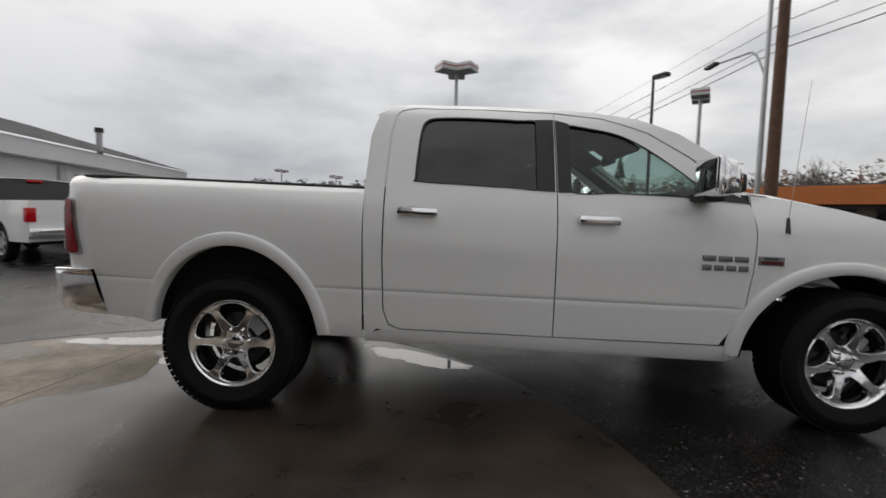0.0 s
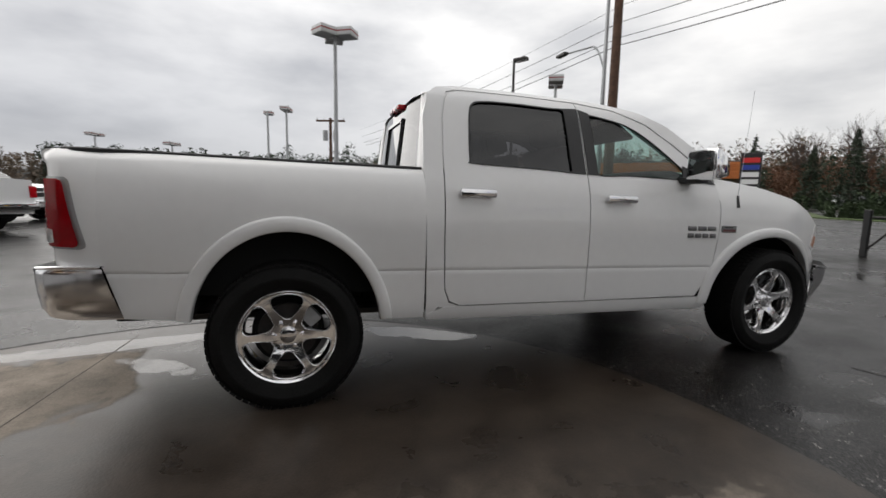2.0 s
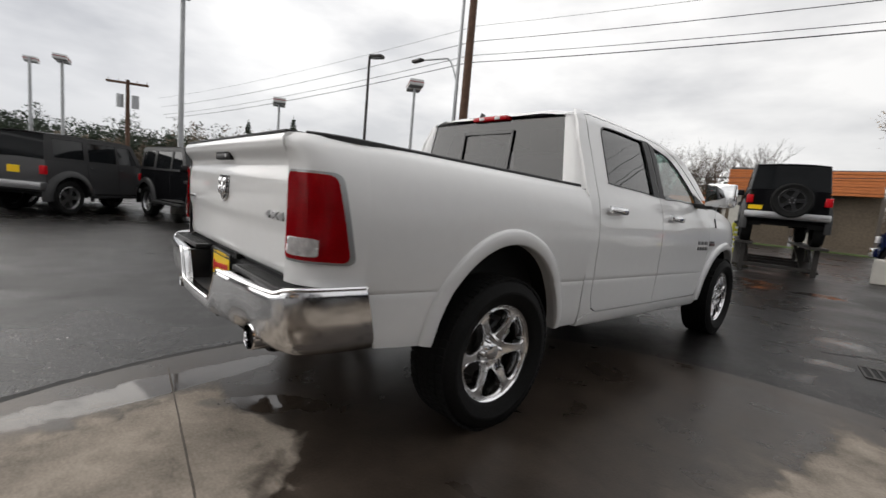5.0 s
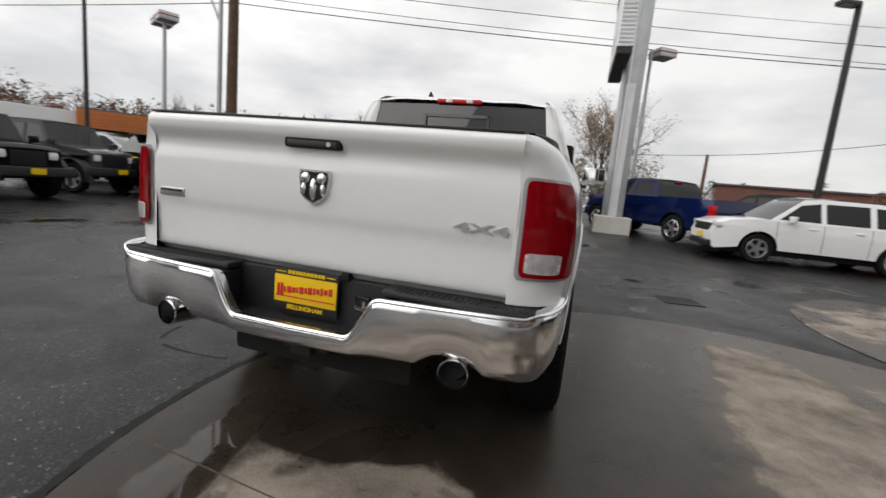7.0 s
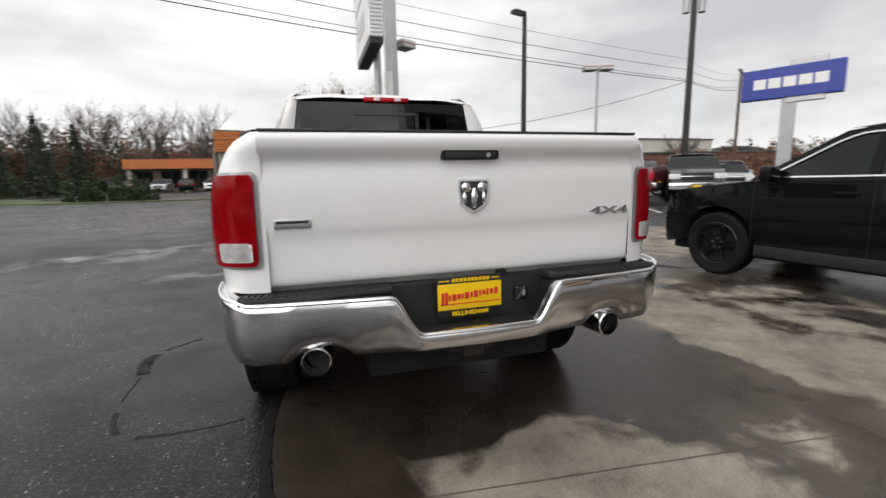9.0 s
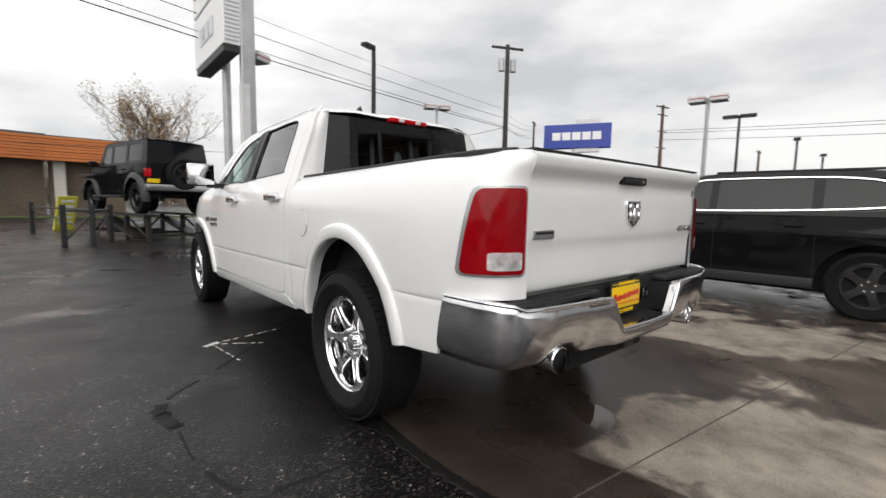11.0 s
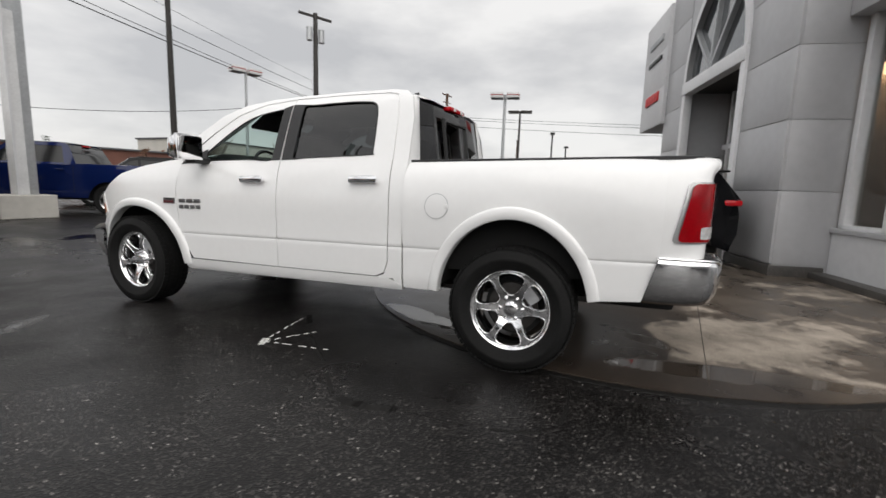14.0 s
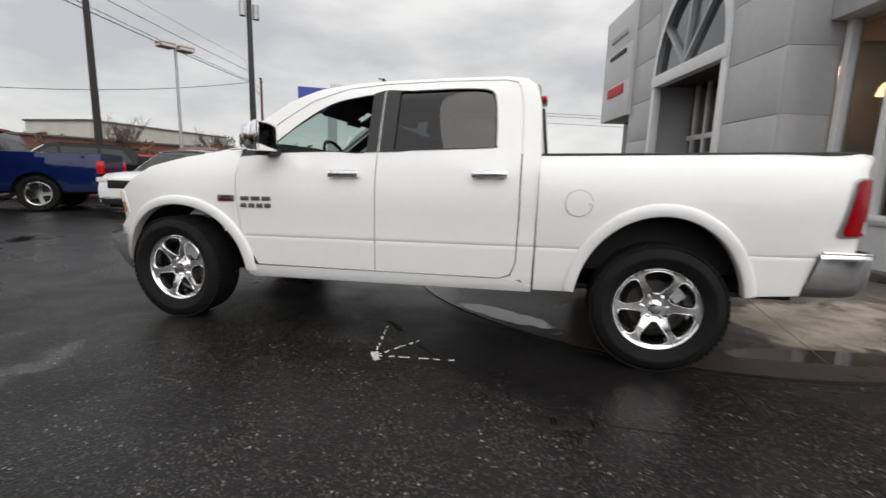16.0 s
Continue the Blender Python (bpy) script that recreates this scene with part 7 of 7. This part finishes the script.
# verge
tagged(part("verge", flat([(-60, 40), (-24, 33), (-16, 28.6), (12, 28.4), (12, 29.5), (-14.5, 29.6), (-24, 42), (-62, 66)], -0.02, 0.19), "grass"), "mown grass verge beyond the lot", "grass", kind="structure")

# ---- trees, woods and hills ----
def limb(out, a, d, length, r, depth, rnd, tips):
    """Adds a bent tapering branch and its side branches to the (verts, faces) lists."""
    vs, fs = out
    p, dv, n = Vector(a), Vector(d).normalized(), 3
    last = None
    for k in range(n + 1):
        side = dv.cross(Vector((0.3, 0.5, 0.8))).normalized()
        up = side.cross(dv)
        rr = r * (1 - 0.8 * k / n) + 0.004
        i = len(vs)
        vs += [tuple(p + side * rr), tuple(p - side * rr * 0.5 + up * rr * 0.87), tuple(p - side * rr * 0.5 - up * rr * 0.87)]
        if last is not None:
            fs += [(last + j, last + (j + 1) % 3, i + (j + 1) % 3, i + j) for j in range(3)]
        last = i
        if depth and k:
            for _ in range(2):
                e = (dv + Vector((rnd.uniform(-0.8, 0.8), rnd.uniform(-0.8, 0.8), rnd.uniform(-0.1, 0.5)))).normalized()
                limb(out, p, e, length * rnd.uniform(0.38, 0.6), r * 0.45, depth - 1, rnd, tips)
        p = p + dv * (length / n)
        dv = (dv + Vector((rnd.uniform(-0.2, 0.2), rnd.uniform(-0.2, 0.2), rnd.uniform(-0.02, 0.16)))).normalized()
    tips.append(p)


def leaves(bm, centre, spread, n, size, rnd):
    for _ in range(n):
        c = Vector(centre) + Vector((rnd.gauss(0, spread), rnd.gauss(0, spread), rnd.gauss(0, spread * 0.8)))
        u = Vector((rnd.uniform(-1, 1), rnd.uniform(-1, 1), rnd.uniform(-1, 1))).normalized() * size * rnd.uniform(0.6, 1.3)
        v = u.cross(Vector((rnd.uniform(-1, 1), rnd.uniform(-1, 1), rnd.uniform(-1, 1)))).normalized() * size * rnd.uniform(0.4, 0.9)
        bm.faces.new([bm.verts.new(c + q) for q in (u, v, -u, -v)])


def bare_tree(x, y, h, seed, leaf="", amount=0):
    rnd = random.Random(seed)
    T = thing("tree", "bare autumn tree with a few brown leaves" if amount else "bare winter tree with thin twigs", "tree", Matrix.Translation((x, y, 0)), "bare trees")
    out, tips = ([], []), []
    limb(out, (0, 0, 0), (0, 0, 1), h * 0.8, h * 0.02, 0, rnd, [])
    for k in range(9):
        a = k * 2.4 + rnd.uniform(-0.3, 0.3)
        limb(out, (0, 0, h * (0.16 + 0.045 * k)), (0.42 * math.cos(a), 0.42 * math.sin(a), 1), h * (0.62 - 0.035 * k), h * 0.009, 3, rnd, tips)
    me = bpy.data.meshes.new("trunk")
    me.from_pydata(out[0], [], out[1])
    me.materials.append(M["bark"])
    new("trunk", me).parent = T
    if amount:
        lb = bmesh.new()
        for p in tips:
            leaves(lb, p, h * 0.025, amount, h * 0.007, rnd)
        part("crown", lb, leaf, T)


def conifer(x, y, h, seed):
    rnd = random.Random(seed)
    T = thing("conifer", "dark green conifer with drooping branches", "tree", Matrix.Translation((x, y, 0)), "conifers")
    part("trunk", rod((0, 0, 0), (0, 0, h), h * 0.018, h * 0.003, 7), "bark", T)
    bm = bmesh.new()
    for k in range(26):
        z = h * (0.12 + 0.86 * k / 26)
        w = h * 0.2 * (1 - k / 27)
        for j in range(8):
            a = rnd.uniform(0, 6.28)
            for q in (0.35, 0.65, 0.95):
                leaves(bm, (w * q * math.cos(a), w * q * math.sin(a), z - w * q * 0.35), w * 0.10, 3, h * 0.018, rnd)
    part("crown", bm, "leaf_green", T)


for k, (x, y, h, lf, am) in enumerate(((3.0, 41, 8.4, "leaf_gold", 3), (-47.5, 41.6, 7.0, "", 0), (-55, 47, 6.5, "", 0), (30, 39, 4.6, "leaf_rust", 1), (38, 36, 4.4, "leaf_rust", 1), (-16.5, 75, 11, "", 0), (-30, 75, 11, "leaf_tan", 1), (-36, 70, 10, "", 0), (-24, 79, 11, "leaf_tan", 1), (-41, 66, 9, "", 0))):
    bare_tree(x, y, h, 11 + k, lf, am)
for k, (x, y, h) in enumerate(((-26.5, 52, 8.5), (-24.5, 55, 8), (-29, 50, 7), (-33, 47, 8.2), (-35.5, 45, 6.8), (-62, 25, 11), (-66, 20, 10))):
    conifer(x, y, h, 40 + k)


def woods(name, label, spots, hmin, hmax, material, seed, size=0.55, n=34):
    """A far belt of trees: many leaf clumps on trunks, uneven and open at the top."""
    rnd = random.Random(seed)
    verts, faces = [], []
    def tri(c, s):
        i = len(verts)
        for _ in range(3):
            verts.append((c[0] + rnd.uniform(-s, s), c[1] + rnd.uniform(-s, s), c[2] + rnd.uniform(-s, s)))
        faces.append((i, i + 1, i + 2))
    for x, y in spots:
        h = rnd.uniform(hmin, hmax)
        w = h * rnd.uniform(0.16, 0.3)
        i = len(verts)
        verts += [(x - 0.12, y, 0), (x + 0.12, y, 0), (x, y + 0.1, h * 0.9), (x, y - 0.12, 0)]
        faces += [(i, i + 1, i + 2), (i + 1, i + 3, i + 2)]
        for _ in range(n):
            z = h * rnd.uniform(0.12, 1.0)
            q = w * (1.15 - z / h) ** 0.5 * rnd.uniform(0.2, 1)
            a = rnd.uniform(0, 6.28)
            tri((x + q * math.cos(a), y + q * math.sin(a), z), size * rnd.uniform(0.5, 1.4))
    me = bpy.data.meshes.new(name)
    me.from_pydata(verts, [], faces)
    me.materials.append(M[material])
    tagged(new(name, me), label, "trees", kind="stuff")


def belt(a0, a1, r0, r1, n, seed):
    rnd = random.Random(seed)
    out = []
    for _ in range(n):
        a, r = radians(rnd.uniform(a0, a1)), rnd.uniform(r0, r1)
        out.append((r * math.cos(a), r * math.sin(a)))
    return out


woods("far_woods", "rust and brown autumn woods far off", belt(98, 165, 80, 120, 420, 1), 5, 10, "leaf_rust", 1, 0.3, 150)
woods("far_woods", "tan leafless woods far off", belt(80, 172, 85, 130, 520, 2), 6, 12, "leaf_tan", 2, 0.26, 150)
woods("far_conifers", "dark evergreen woods far off", belt(95, 186, 95, 150, 620, 3), 6, 12, "leaf_green", 3, 0.32, 150)
woods("far_woods", "mixed far woods", belt(20, 100, 110, 160, 260, 4), 4, 7, "leaf_tan", 4, 0.32, 120)
woods("far_conifers", "dark evergreen woods far off", belt(30, 80, 120, 170, 120, 5), 5, 9, "leaf_green", 5, 0.35, 140)
woods("far_woods", "dense russet woods beyond the shops", belt(98, 142, 76, 92, 260, 21), 3.8, 6.6, "leaf_rust", 21, 0.2, 420)
woods("far_conifers", "dark evergreens among the russet woods", belt(98, 142, 74, 95, 80, 22), 4.2, 7.2, "leaf_green", 22, 0.22, 420)
woods("far_conifers", "dark wooded skyline beyond the lot", belt(158, 206, 100, 120, 420, 23), 6.0, 9.5, "leaf_green", 23, 0.34, 190)
woods("far_woods", "brown bare woods on the skyline", belt(160, 222, 92, 110, 230, 24), 4.0, 7.0, "leaf_tan", 24, 0.3, 170)
woods("shrubs", "low brown and green shrubs along the road", belt(108, 150, 56, 68, 260, 6), 1.0, 2.4, "hedge", 6, 0.25, 60)
woods("hedge", "low dark green hedge on the grass verge", [(-15.4 + 0.11 * k + 0.5 * math.sin(k * 2.1), 31.0 + 0.4 * math.sin(k * 1.3)) for k in range(44)], 0.7, 1.15, "hedge", 9, 0.10, 130)
woods("shrubs", "low rusty shrubs beyond the lot", belt(30, 60, 44, 60, 120, 8), 1.5, 4.0, "leaf_rust", 8, 0.3, 60)
def ridge(a0, a1, r, hs, seed):
    def f(u, v):
        a = radians(a0 + (a1 - a0) * u)
        h = hs * (0.55 + 0.45 * noise.noise(Vector((u * 5 + seed, 0, 0)))) * math.sin(math.pi * min(1, max(0, u))) ** 0.35
        rr = r + 60 * v
        return (rr * math.cos(a), rr * math.sin(a), h * math.sin(math.pi * 0.5 * min(1, v * 1.6)))
    return f
tagged(part("backdrop_hill", grid(80, 6, ridge(25, 75, 420, 34, 2)), "hill"), "dark wooded hill on the horizon", "hill", kind="structure")
tagged(part("backdrop_hill_west", grid(80, 6, ridge(90, 215, 260, 26, 5)), "hill"), "dark wooded hill on the horizon", "hill", kind="structure")
